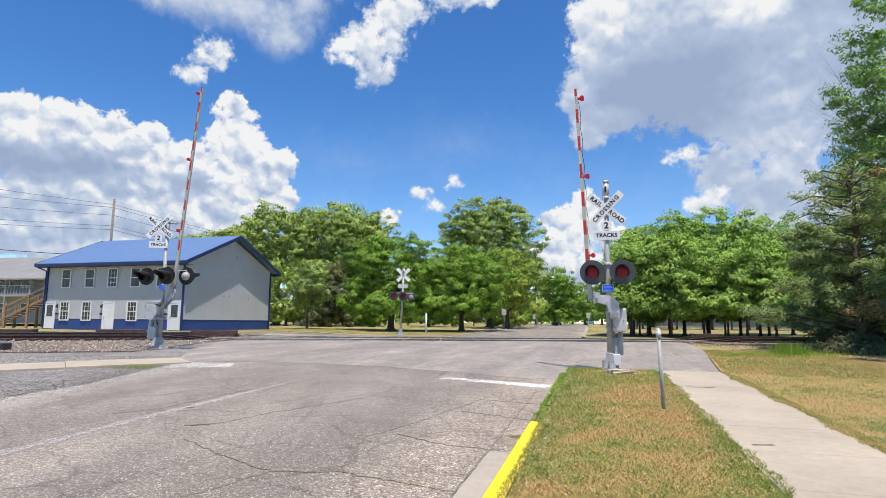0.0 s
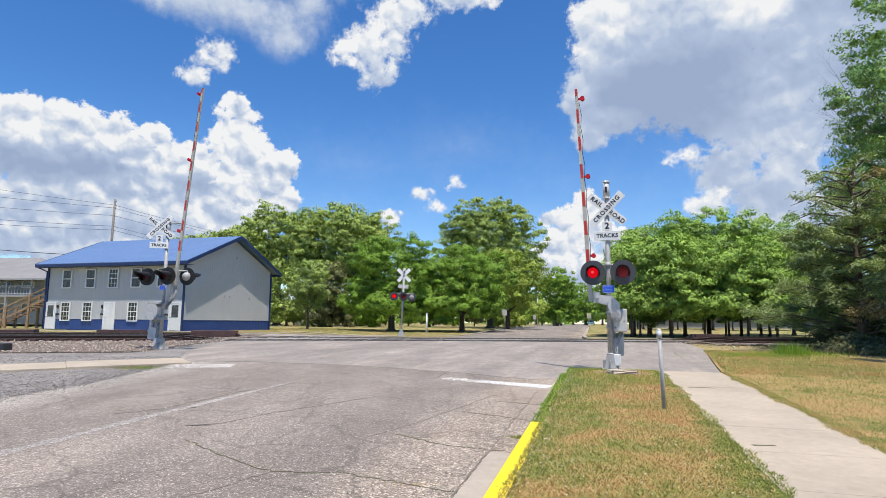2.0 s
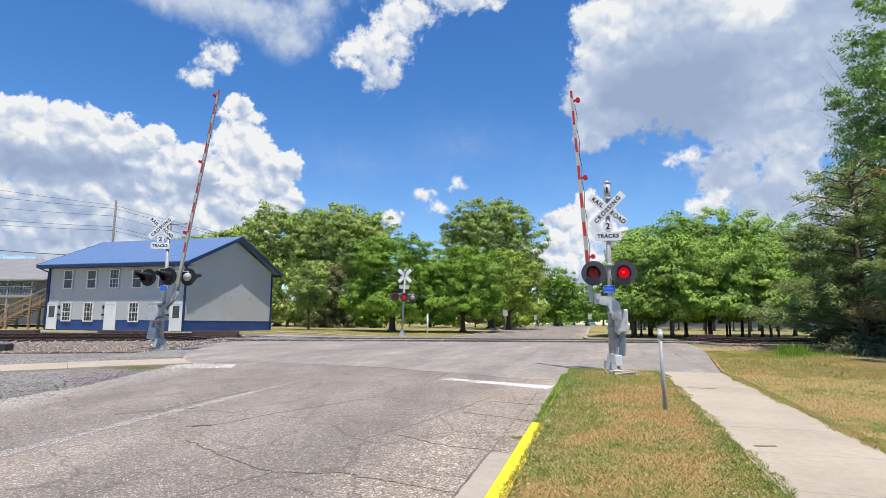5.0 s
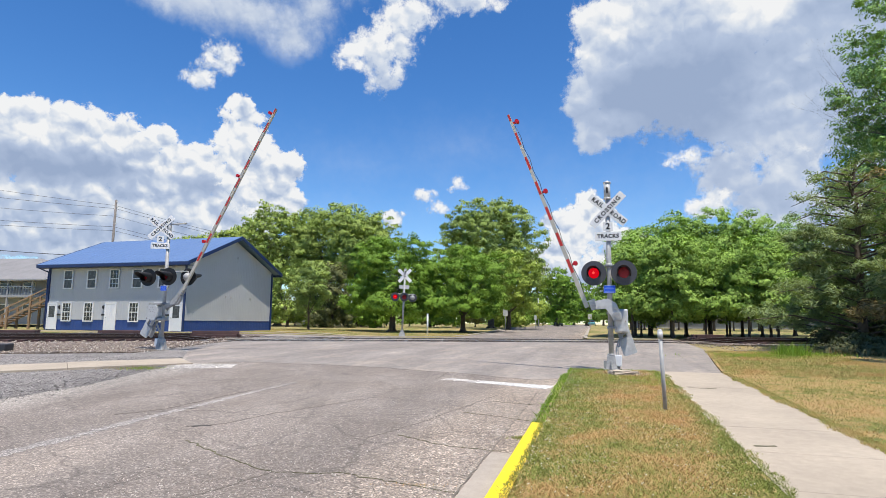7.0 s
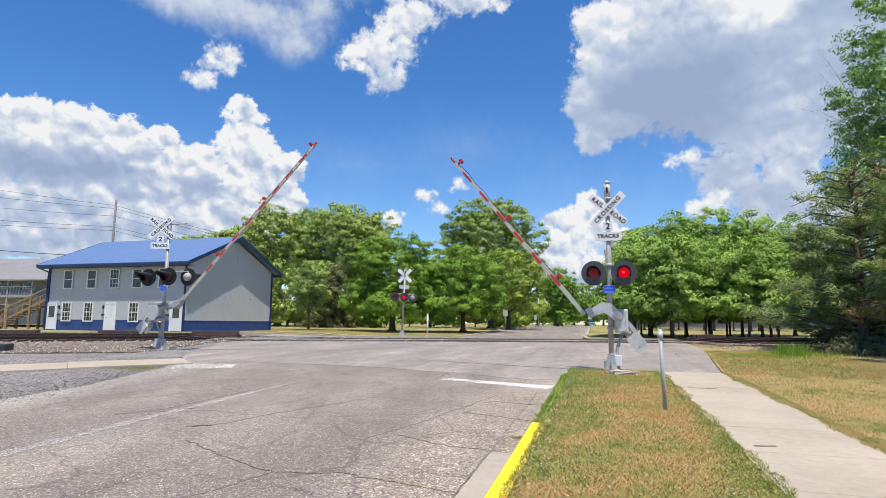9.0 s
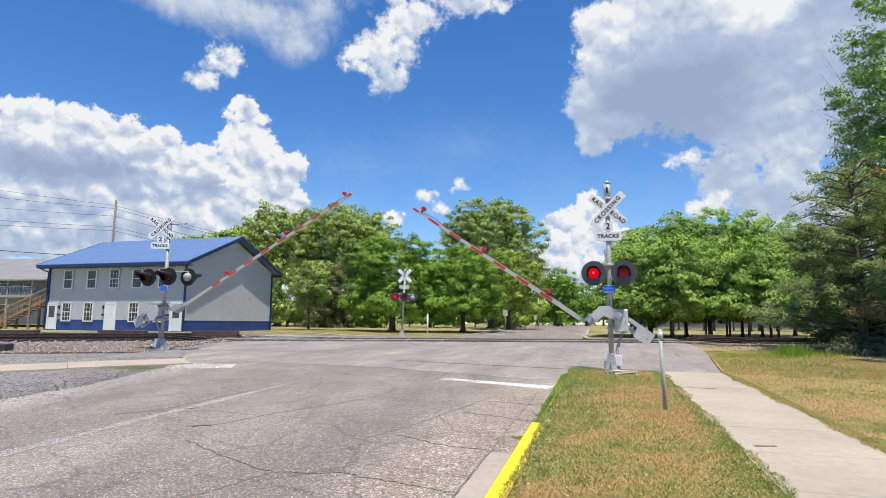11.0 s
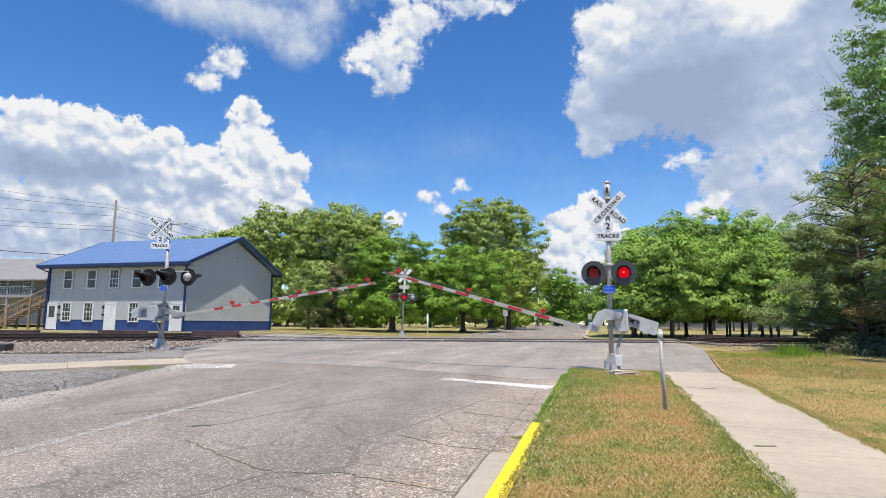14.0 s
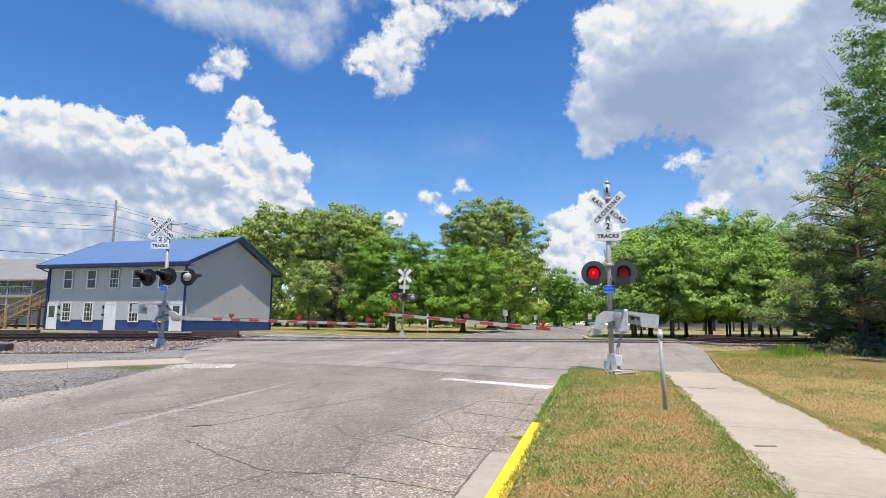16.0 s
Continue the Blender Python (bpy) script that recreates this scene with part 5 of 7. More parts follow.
FRONTW = pose(-BL, 0, 0)                 # front wall runs from -BL to 0 along x, facing -y
GABLEW = pose(0, 0, 0, 0, 0, 90)         # gable wall runs along +y, facing +x
BAND = 0.82
for nm, h0, h1, mt in (("wainscot", 0.0, BAND, M_BLUEWALL), ("wall", BAND + 0.05, BZE + 0.05, M_SIDING)):
    ribbed(nm, BL, h0, h1, mt, house, FRONTW)
    ribbed(nm, BW, h0, h1, mt, house, GABLEW, nm == "wall")
    ribbed(nm, BL, h0, h1, mt, house, pose(0, BW, 0, 0, 0, 180))
    ribbed(nm, BW, h0, h1, mt, house, pose(-BL, BW, 0, 0, 0, -90), nm == "wall")
part("drip_trim", box(bm_box(-BL, 0, -0.03, 0.0, BAND, BAND + 0.05), 0.0, 0.03, 0, BW, BAND, BAND + 0.05), M_SIDING, house)
OV, GV = 0.69, 0.66
slope = (BZR - BZE) / (BW / 2)
for k in (0, 1):
    # one ribbed metal sheet with its underside
    prof = []
    n = 22
    for i in range(n):
        x0, w = -BL - GV + (BL + 2 * GV) * i / n, (BL + 2 * GV) / n
        prof += [(x0, 0.0), (x0 + w * 0.86, 0.0), (x0 + w * 0.9, 0.016), (x0 + w * 0.96, 0.016)]
    prof.append((GV, 0.0))
    ya, yb = (-OV, BW / 2) if not k else (BW + OV, BW / 2)
    za, zb = BZE - OV * slope + 0.28, BZR + 0.28
    verts, faces = [], []
    for x, dz in prof:
        verts += [(x, ya, za + dz), (x, yb, zb + dz), (x, ya, za - 0.06), (x, yb, zb - 0.06)]
    for i in range(len(prof) - 1):
        p, q = 4 * i, 4 * i + 4
        faces += [(p, q, q + 1, p + 1), (p + 2, p + 3, q + 3, q + 2), (p, p + 2, q + 2, q), (p + 1, q + 1, q + 3, p + 3)]
    tagged(mesh_object("roof", verts, faces, M_ROOF, house), "blue ribbed metal roof slope")
bm = bmesh.new()
ze = BZE - OV * slope
box(bm, -BL - GV, GV, -OV - 0.02, -OV + 0.02, ze + 0.02, ze + 0.24)
box(bm, -BL - GV, GV, BW + OV - 0.02, BW + OV + 0.02, ze + 0.02, ze + 0.24)
box(bm, -BL - GV, GV, -OV, 0.0, ze + 0.0, ze + 0.02)
for xx in (GV, -BL - GV):
    for s in (0, 1):
        y0, y1 = (-OV, BW / 2) if not s else (BW + OV, BW / 2)
        vs = [bm.verts.new((xx + dx, y, z)) for dx in (-0.03, 0.03) for y, z in ((y0, ze + 0.02), (y1, BZR + 0.02), (y1, BZR + 0.30), (y0, ze + 0.30))]
        for f in ((0, 1, 2, 3), (4, 5, 6, 7), (0, 1, 5, 4), (1, 2, 6, 5), (2, 3, 7, 6), (3, 0, 4, 7)):
            bm.faces.new([vs[q] for q in f])
bmesh.ops.recalc_face_normals(bm, faces=bm.faces)
part("fascia", bm, M_TRIM, house, "dark blue fascia boards and soffit")
for n_, (x, y) in enumerate(((-BL + 0.06, -0.05), (-0.06, -0.05), (0.05, BW - 0.05))):
    part("corner_trim", bm_box(x - 0.07, x + 0.07, y - 0.06, y + 0.06, 0, BZE, 0.01), M_TRIM, house)


def window(parent, x, z, w, h, glass, grid, m=None):
    """A white-framed sash window proud of the front wall."""
    fr = part("window", box(box(box(box(bm_box(-w / 2, w / 2, -0.07, -0.01, h / 2 - 0.07, h / 2), -w / 2, w / 2, -0.08, -0.01, -h / 2, -h / 2 + 0.08), -w / 2, -w / 2 + 0.10, -0.07, -0.01, -h / 2, h / 2), w / 2 - 0.10, w / 2, -0.07, -0.01, -h / 2, h / 2), -w / 2, w / 2, -0.06, -0.01, -0.03, 0.03), M_WINWHITE, parent, "white-framed sash window")
    fr.matrix_basis = (m or Matrix()) @ pose(x, -0.02, z)
    part("pane", bm_box(-w / 2 + 0.07, w / 2 - 0.07, -0.035, -0.015, 0.02, h / 2 - 0.06), glass, fr)
    part("pane", bm_box(-w / 2 + 0.07, w / 2 - 0.07, -0.025, -0.01, -h / 2 + 0.07, -0.02), glass, fr)
    if grid:
        bm = bmesh.new()
        for k in (-1, 1):
            box(bm, k * w / 6 - 0.012, k * w / 6 + 0.012, -0.045, -0.03, -h / 2 + 0.05, h / 2 - 0.05)
        for zz in (-h / 4, h / 4):
            box(bm, -w / 2 + 0.06, w / 2 - 0.06, -0.045, -0.03, zz - 0.012, zz + 0.012)
        part("glazing_grid", bm, M_WINWHITE, fr)


def door(parent, x, glazed):
    d = part("door", box(box(box(bm_box(-0.56, 0.56, -0.07, -0.01, 2.06, 2.16), -0.56, -0.46, -0.07, -0.01, 0.02, 2.08), 0.46, 0.56, -0.07, -0.01, 0.02, 2.08), -0.46, 0.46, -0.05, -0.01, 0.04, 2.06), M_WINWHITE, parent, "white entrance door")
    d.matrix_basis = pose(x, -0.02, 0)
    if glazed:
        part("pane", bm_box(-0.3, 0.3, -0.06, -0.045, 1.0, 1.9, 0.004), M_BLIND, d)
    else:
        bm = bmesh.new()
        for xx in (-0.22, 0.22):
            for z0, z1 in ((0.2, 0.85), (0.95, 1.55), (1.65, 1.92)):
                box(bm, xx - 0.15, xx + 0.15, -0.056, -0.048, z0, z1, 0.003)
        part("door_panel", bm, M_WINWHITE, d)
    part("door_handle", bm_tube((-0.38, -0.05, 1.0), (-0.38, -0.11, 1.0), 0.03, n=10), M_STEEL, d)


def wall_lamp(parent, x, z):
    part("wall_lantern", box(box(bm_box(x - 0.04, x + 0.04, -0.15, -0.03, z - 0.02, z + 0.02), x - 0.06, x + 0.06, -0.17, -0.06, z + 0.02, z + 0.22, 0.02), x - 0.03, x + 0.03, -0.06, 0, z - 0.08, z + 0.26), M_BLACK, parent, "black wall lantern")
    part("mailbox", box(bm_box(x - 0.17, x + 0.17, -0.10, -0.02, z - 0.56, z - 0.42, 0.02), x - 0.05, x + 0.12, -0.12, -0.09, z - 0.54, z - 0.48), M_BLACK, parent, "small black mailbox")

U = -BL
for fx in (0.152, 0.33, 0.498, 0.662, 0.845):
    window(house, U * (1 - fx), 4.0, 0.98, 1.5, M_GLASS if fx == 0.498 else M_BLIND, fx == 0.498)
for fx in (0.158, 0.323, 0.652, 0.83):
    window(house, U * (1 - fx), 1.42, 0.98, 1.5, M_GLASS, True)
for fx, g in ((0.045, True), (0.485, False), (0.945, True)):
    door(house, U * (1 - fx), g)
for fx in (0.10, 0.435, 0.885):
    wall_lamp(house, U * (1 - fx), 1.7)
bm = bmesh.new()
tube(bm, (-BL - 0.55, -OV + 0.05, ze + 0.05), (-BL - 0.05, -0.1, ze - 0.28), 0.05, n=8)
tube(bm, (-BL - 0.05, -0.1, ze - 0.28), (-BL - 0.05, -0.1, 0.1), 0.05, n=8)
part("downspout", bm, M_TRIM, house, "dark blue downspout")
for y, z in ((4.6, 2.75), (5.3, 2.75), (8.0, 2.7), (6.0, 6.1)):
    part("wall_vent", box(bm_box(0.0, 0.03, y - 0.09, y + 0.09, z - 0.10, z + 0.10, 0.01), 0.025, 0.04, y - 0.05, y + 0.05, z - 0.05, z + 0.05, 0.005), M_STEEL, house, "small wall vent")

# ------------------------------------------------------------------ far crossing signal
lens_f = []
far = empty("crossing_flasher", pose(-2.82, 41.3, land(-2.8, 41.3), 0, 2.0, 8), label="galvanised crossing mast with crossbuck and red lights on the far side", category="railway signal", group="crossing signals")
mast_base(far, 0.068, 4.75)
crossbuck(far, 4.3, 0.1, False, tilt=48)
part("tracks_plate", bm_box(-0.35, 0.35, 0.07, 0.08, 3.37, 3.63, 0.004), M_ALU, far, "bare back of a sign plate")
part("crossarm", bm_tube((-0.6, 0.0, 3.0), (0.75, 0.0, 3.0), 0.026, n=10), M_STEEL, far)
for x, turn in ((-0.62, 0), (0.02, 0)):
    lens_f.append(flasher(far, x, -0.14, 2.78, turn)[1])
flasher(far, 0.62, 0.16, 2.78, 180)

# ------------------------------------------------------------------ road markings, seams and cracks
def ribbon(name, pts, w0, w1, material, lift, jitter=0.0, seed=0, step=0.25):
    """A narrow band on the road through a few plan points."""
    rng = random.Random(seed)
    line = []
    for (ax, ay), (bx, by) in zip(pts, pts[1:]):
        n = max(1, int(math.hypot(bx - ax, by - ay) / step))
        line += [(ax + (bx - ax) * i / n, ay + (by - ay) * i / n) for i in range(n)]
    line.append(pts[-1])
    line = [(x + rng.uniform(-jitter, jitter), y + rng.uniform(-jitter, jitter)) for x, y in line]
    verts, faces = [], []
    for i, (x, y) in enumerate(line):
        ax, ay = line[max(0, i - 1)]
        bx, by = line[min(len(line) - 1, i + 1)]
        l = math.hypot(bx - ax, by - ay) or 1
        nx, ny = -(by - ay) / l, (bx - ax) / l
        w = (w0 + (w1 - w0) * i / len(line)) * (1 + (rng.uniform(-0.5, 0.5) if jitter else 0))
        for s, dz in ((-0.51, -0.03), (-0.5, 0), (0.5, 0), (0.51, -0.03)):     # the rims dip into the ground
            px, py = x + nx * w * s, y + ny * w * s
            verts.append((px, py, land(px, py) + lift + dz))
    for i in range(len(line) - 1):
        faces += [(4 * i + k, 4 * i + k + 1, 4 * i + k + 5, 4 * i + k + 4) for k in range(3)]
    return mesh_object(name, verts, faces, material)


M_TAR = paint("dark_crack_filling", (0.085, 0.078, 0.07), 0.9, 0, 0.3, 8, 0.2)
M_CRACK = paint("dirt_in_cracks", (0.17, 0.148, 0.122), 0.95, 0, 0.4, 14, 0.3)
M_MOSS = paint("grass_in_cracks", (0.13, 0.12, 0.06), 0.95, 0, 0.4, 8, 0.3)
M_WORNLINE = asphalt_material("worn_white_line", (0.27, 0.24, 0.21), (0.38, 0.345, 0.31), 60)
M_WORNWHITE = asphalt_material("worn_white_paint", (0.46, 0.44, 0.40), (0.70, 0.68, 0.64), 45)
M_PATCHY = asphalt_material("patchy_white_line", (0.30, 0.27, 0.24), (0.52, 0.48, 0.43), 30)
tagged(ribbon("stop_line", [(0.85, 13.55), (2.30, 12.6)], 0.42, 0.6, M_WORNWHITE, 0.005), "worn white stop line before the crossing", "road marking", "stop lines", "structure")
tagged(ribbon("stop_line", [(0.1, 14.1), (0.85, 13.55)], 0.35, 0.5, M_PATCHY, 0.005, 0.02, 42, 0.1), "nearly worn off end of the white stop line", "road marking", "stop lines", "structure")
tagged(ribbon("stop_line", [(-7.5, 16.45), (-5.85, 16.8)], 1.4, 1.0, M_PATCHY, 0.005), "worn white stop line before the crossing", "road marking", "stop lines", "structure")
tagged(ribbon("centre_line", [(-4.95, 5.3), (-4.72, 6.52), (-4.51, 7.42), (-4.26, 8.81), (-4.04, 9.63), (-3.82, 10.64), (-3.61, 11.54), (-3.2, 13.2)], 0.20, 0.11, M_WORNLINE, 0.004, 0.004, 3, 0.06), "faded white centre line on the asphalt", "road marking", kind="structure")
CRACKS = (([(-3.06, 7.27), (-2.29, 6.48), (-1.64, 5.89), (-0.96, 5.89), (-0.1, 5.43), (0.3, 5.2)], 0.018, M_MOSS), ([(-0.96, 5.89), (-0.92, 7.51), (-0.33, 8.48), (1.05, 11.37)], 0.014, M_CRACK),
          ([(-0.58, 7.71), (0.06, 7.1), (0.7, 6.84)], 0.02, M_MOSS), ([(0.34, 9.45), (1.25, 8.77)], 0.02, M_MOSS), ([(-4.86, 8.93), (-4.37, 9.47), (-4.04, 10.7), (-3.72, 11.88)], 0.022, M_CRACK),
          ([(-3.43, 8.13), (-2.98, 8.35), (-2.64, 9.04), (-1.2, 11.0)], 0.02, M_CRACK), ([(-0.16, 13.9), (0.05, 15.0), (0.28, 16.2)], 0.03, M_CRACK), 
          ([(-2.4, 4.6), (-1.64, 5.89)], 0.02, M_CRACK), ([(0.9, 10.6), (1.9, 10.1)], 0.018, M_MOSS))
for k, (pts, w, mt) in enumerate(CRACKS):
    tagged(ribbon("crack", pts, w * 0.95, w * 0.6, mt, 0.004, 0.03, 60 + k, 0.07), "dark crack running through the asphalt", "crack", "cracks", "structure")
for k, pts in enumerate(([(-4.10, 9.50), (-3.92, 9.62)], [(-3.35, 8.1), (-3.12, 8.22)])):
    tagged(ribbon("tar_mark", pts, 0.045, 0.03, M_TAR, 0.0045, 0.01, 70 + k, 0.06), "short black tar mark on the asphalt", "crack", "cracks", "structure")
M_GRIME = paint("dirt_in_the_gutter", (0.19, 0.165, 0.135), 0.95, 0, 0.4, 9, 0.3)
tagged(ribbon("gutter_joint", [street(KU - 0.26, v) for v in (2.5, 6.7, 9.5, 12.0)], 0.018, 0.008, M_GRIME, 0.0085, 0.02, 33, 0.15), "dark dirt line between gutter and asphalt", "crack", "cracks", "structure")
for k, (a, b) in enumerate((((5.1, 12.34), (5.62, 12.22)), ((3.62, 7.0), (3.84, 6.97)))):
    tagged(ribbon("moss_line", [a, b], 0.05, 0.03, M_MOSS, 0.0585, 0.02, 90 + k, 0.1), "dark moss and dirt in the sidewalk's joint", "crack", "cracks", "structure")
M_DIRT = concrete_material("bare_brown_soil", (0.23, 0.155, 0.10))
tagged(sheet("bare_soil", [[(4.65 + 0.75 * r * math.cos(a) * (1 + 0.12 * math.sin(3 * a)), 15.2 + 0.7 * r * math.sin(a) * (1 + 0.15 * math.cos(5 * a))) for a in span(0, 2 * math.pi, 24)] for r in (0.02, 0.5, 0.8, 1.0)], 0.058, M_DIRT), "bare brown soil round the mast's foot", "soil", kind="structure")
# smooth asphalt laid over the crossing
SEAM_X, SEAM_Y = (-30, -8.3, -5.7, -2.6, 0.3, 1.6, 2.4, 3.4, 5.2, 5.9, 7.8, 30), (17.2, 17.7, 18.1, 17.2, 15.5, 14.4, 13.8, 15.3, 15.55, 15.62, 15.65, 15.65)
rows = []
for q in [i / 46 for i in range(47)]:
    row = []
    for k in range(41):
        p = k / 40
        y = 17.3 + (39.2 - 17.3) * q
        a, b = float(np.interp(y, Y_EDGE, X_LEFT)) + 0.02, float(np.interp(y, Y_EDGE_R, X_RIGHT)) - 0.02
        a = max(a, -13.0)
        x = a + (b - a) * p
        ys = float(np.interp(x, SEAM_X, SEAM_Y)) + 0.06 * math.sin(x * 3.1) + 0.04 * math.sin(x * 7.7)
        row.append((x, ys + (39.2 - ys) * q))
    rows.append(row)
tagged(sheet("crossing_apron", rows, 0.006, M_APRON, 0.05), "smooth grey asphalt laid over the railway crossing", "road", kind="structure")
for off in (-0.09, 0.09, 1.345, 1.525, 4.21, 4.39, 5.645, 5.825):
    xs = span(-12.5, 14.4, 40)
    tagged(ribbon("flangeway", [(x, rail_y(x, off)) for x in xs], 0.055, 0.055, M_TAR, 0.0105, step=5), "dark flangeway groove beside a rail", "flangeway", "flangeways", "structure")
for off in (0.0, 1.435, 4.3, 5.735):
    tagged(ribbon("rail_in_road", [(x, rail_y(x, off)) for x in span(-12.5, 14.4, 40)], 0.07, 0.07, M_RAILTOP, 0.044, step=5), "steel rail head flush in the asphalt", "rail", "rails in the road", "structure")

# left sidewalk, far kerb
lsw = new("sidewalk")
tagged(lsw, "pale concrete sidewalk along the gravel", "sidewalk", kind="structure")
for k in range(14):
    p = [(-7.75 - 1.0 * (k + q) * 1.45 * 0.86, 18.1 - (k + q) * 1.45 * 0.62) for q in (0.004, 0.5, 0.996)]
    slab = sheet("slab", [[(x - 0.47 * s, y + 0.72 * s) for s in (-1.15, 0, 1.15)] for x, y in p], 0.035 + 0.006 * math.sin(k * 2.1), M_WALK, 0.15)
    slab.parent = lsw
tagged(ribbon("far_kerb", [(-40, 39.9), (-12, 39.75), (-6.2, 39.9), (-2.2, 40.4), (-0.4, 41.1), (0.7, 42.9), (1.7, 46.3), (5.2, 62), (13.3, 100)], 0.28, 0.28, M_KERB, 0.08, step=1.0), "pale concrete kerb at the lawn's edge", "kerb", kind="structure")
tagged(ribbon("far_kerb", [(15.4, 39.6), (11.6, 40.0), (10.0, 41.0), (11.1, 46), (25.0, 100)], 0.28, 0.28, M_KERB, 0.08, step=1.0), "pale concrete kerb at the lawn's edge", "kerb", kind="structure")
tagged(sheet("far_path", [[(-3.2 - 1.2 * p, 42.6 + 0.35 * p + 0.9 * s) for s in (0, 1)] for p in range(0, 9)], 0.02, M_WALK), "short concrete path beyond the tracks", "path", kind="structure")

# ------------------------------------------------------------------ posts and small signs
def bollard():
    root = empty("marker_post", pose(*at_land(3.54, 9.51, 0.03), 0, -2.0, 0), label="dull galvanised post with a rounded cap on the verge", category="post")
    part("post", bm_tube((0, 0, -0.1), (0, 0, 1.18), 0.031, n=16), M_STEEL, root)
    bm = bmesh.new()
    tube(bm, (0, 0, 1.14), (0, 0, 1.25), 0.043, 0.04, n=16)
    bmesh.ops.create_uvsphere(bm, u_segments=16, v_segments=8, radius=0.04, matrix=pose(0, 0, 1.25))
    part("cap", bm, M_ALU, root, "pale rounded cap")


bollard()
footing = empty("footing_stone", pose(*at_land(4.52, 14.85, 0.05), 0, 0, 8), label="pale broken concrete slab at the mast's foot", category="stone")
bm = bm_box(-0.34, 0.34, -0.2, 0.2, -0.04, 0.11, 0.04)
bmesh.ops.subdivide_edges(bm, edges=bm.edges[:], cuts=2, use_grid_fill=True)
for v in bm.verts:
    v.co += Vector((random.uniform(-0.03, 0.03), random.uniform(-0.03, 0.03), random.uniform(-0.02, 0.02) - 0.05 * max(0, v.co.x)))
part("slab", bm, M_WALK, footing)


def post(name, x, y, h, r, material, label, dz=0.0):
    root = empty(name, pose(*at_land(x, y, dz)), label=label, category="post")
    part("post", box(bm_tube((0, 0, -0.1), (0, 0, h), r, n=12), -r * 1.15, r * 1.15, -r * 1.15, r * 1.15, h - 0.05, h + 0.02, 0.01), material, root)
    return root


post("white_post", -1.3, 52, 1.75, 0.075, M_WINWHITE, "plain white post on the far lawn")
for x, y, h, w in ((6.95, 65, 2.4, 0.5), (22.5, 90, 2.2, 0.6), (15.0, 95, 2.0, 0.45)):
    r = post("sign_post", x, y, h, 0.04, M_STEEL, "small pale sign on a thin steel post")
    part("sign_plate", bm_box(-w / 2, w / 2, -0.05, -0.04, h - 0.75, h, 0.01), M_ALU, r, "pale square sign plate")
lp = post("lamp_post", 17.9, 110, 6.2, 0.09, M_ALU, "pale slim pole beside the far street")


def tie_stack(x, y, length, turn, rows, seed):
    """A loose stack of old timber sleepers."""
    rng = random.Random(seed)
    root = empty("sleeper_stack", pose(*at_land(x, y, 0.02), 0, 0, turn), label="stack of old dark timber sleepers beside the track", category="timber stack", group="sleeper stacks")
    for lay in range(rows):
        for k in range(4 - lay % 2):
            a = rng.uniform(-0.15, 0.15)
            bm = bm_box(-length / 2 + a, length / 2 + a, -0.12, 0.12, 0, 0.19, 0.012)
            s = part("sleeper", bm, M_TIE, root)
            s.matrix_basis = pose(0, -0.45 + 0.28 * k + rng.uniform(-0.02, 0.02), lay * 0.195, 0, rng.uniform(-0.6, 0.6), rng.uniform(-2, 2))


tie_stack(-24.4, 33.3, 3.2, 16, 2, 1)
tie_stack(-18.55, 34.6, 2.4, 15, 2, 2)
tie_stack(-13.25, 34.7, 2.5, 15, 2, 3)
tie_stack(17.2, 38.8, 1.8, 5, 2, 4)
bx = empty("relay_box", pose(*at_land(-16.25, 21.7, 0)), label="low black box on the ballast", category="box")
part("case", bm_box(-0.45, 0.45, -0.25, 0.25, 0, 0.28, 0.03), M_BLACK, bx)

# ------------------------------------------------------------------ utility pole and wires
M_WOODPOLE = paint("weathered_pole_wood", (0.2, 0.18, 0.165), 0.9, 0, 0.3, 4, 0.3)
up = empty("utility_pole", pose(*at_land(-42.7, 75, 0)), label="tall weathered wooden utility pole with wires", category="utility pole")
part("pole", bm_tube((0, 0, 0), (0.1, 0, 16.2), 0.2, 0.13, n=12), M_WOODPOLE, up)
for z in (15.9, 15.2, 14.3, 13.0):
    part("insulator", bm_tube((0.1, -0.05, z), (0.38, -0.05, z + 0.05), 0.06, n=8), M_ALU, up, "pale pole insulator")


def wire(a, b, sag, r=0.02):
    pts = [(a[0] + (b[0] - a[0]) * t, a[1] + (b[1] - a[1]) * t, a[2] + (b[2] - a[2]) * t - sag * 4 * t * (1 - t)) for t in span(0, 1, 14)]
    tagged(part("overhead_wire", cord(pts, r, 5), M_BLACK), "thin dark overhead wire", "wire", "overhead wires")


for dz, zl in ((15.6, 16.6), (15.2, 14.2), (14.2, 12.2), (12.8, 10.4), (12.3, 9.6)):
    wire((-42.7, 75, dz + 0.7), (-85, 52, zl + 4.5), 0.8, 0.022)
    wire((-42.7, 75, dz + 0.7), (-14, 112, dz - 2.5), 0.8, 0.02)
wire((-62, 60, 10.2), (-24.0, 52.5, 7.0), 0.5, 0.03)

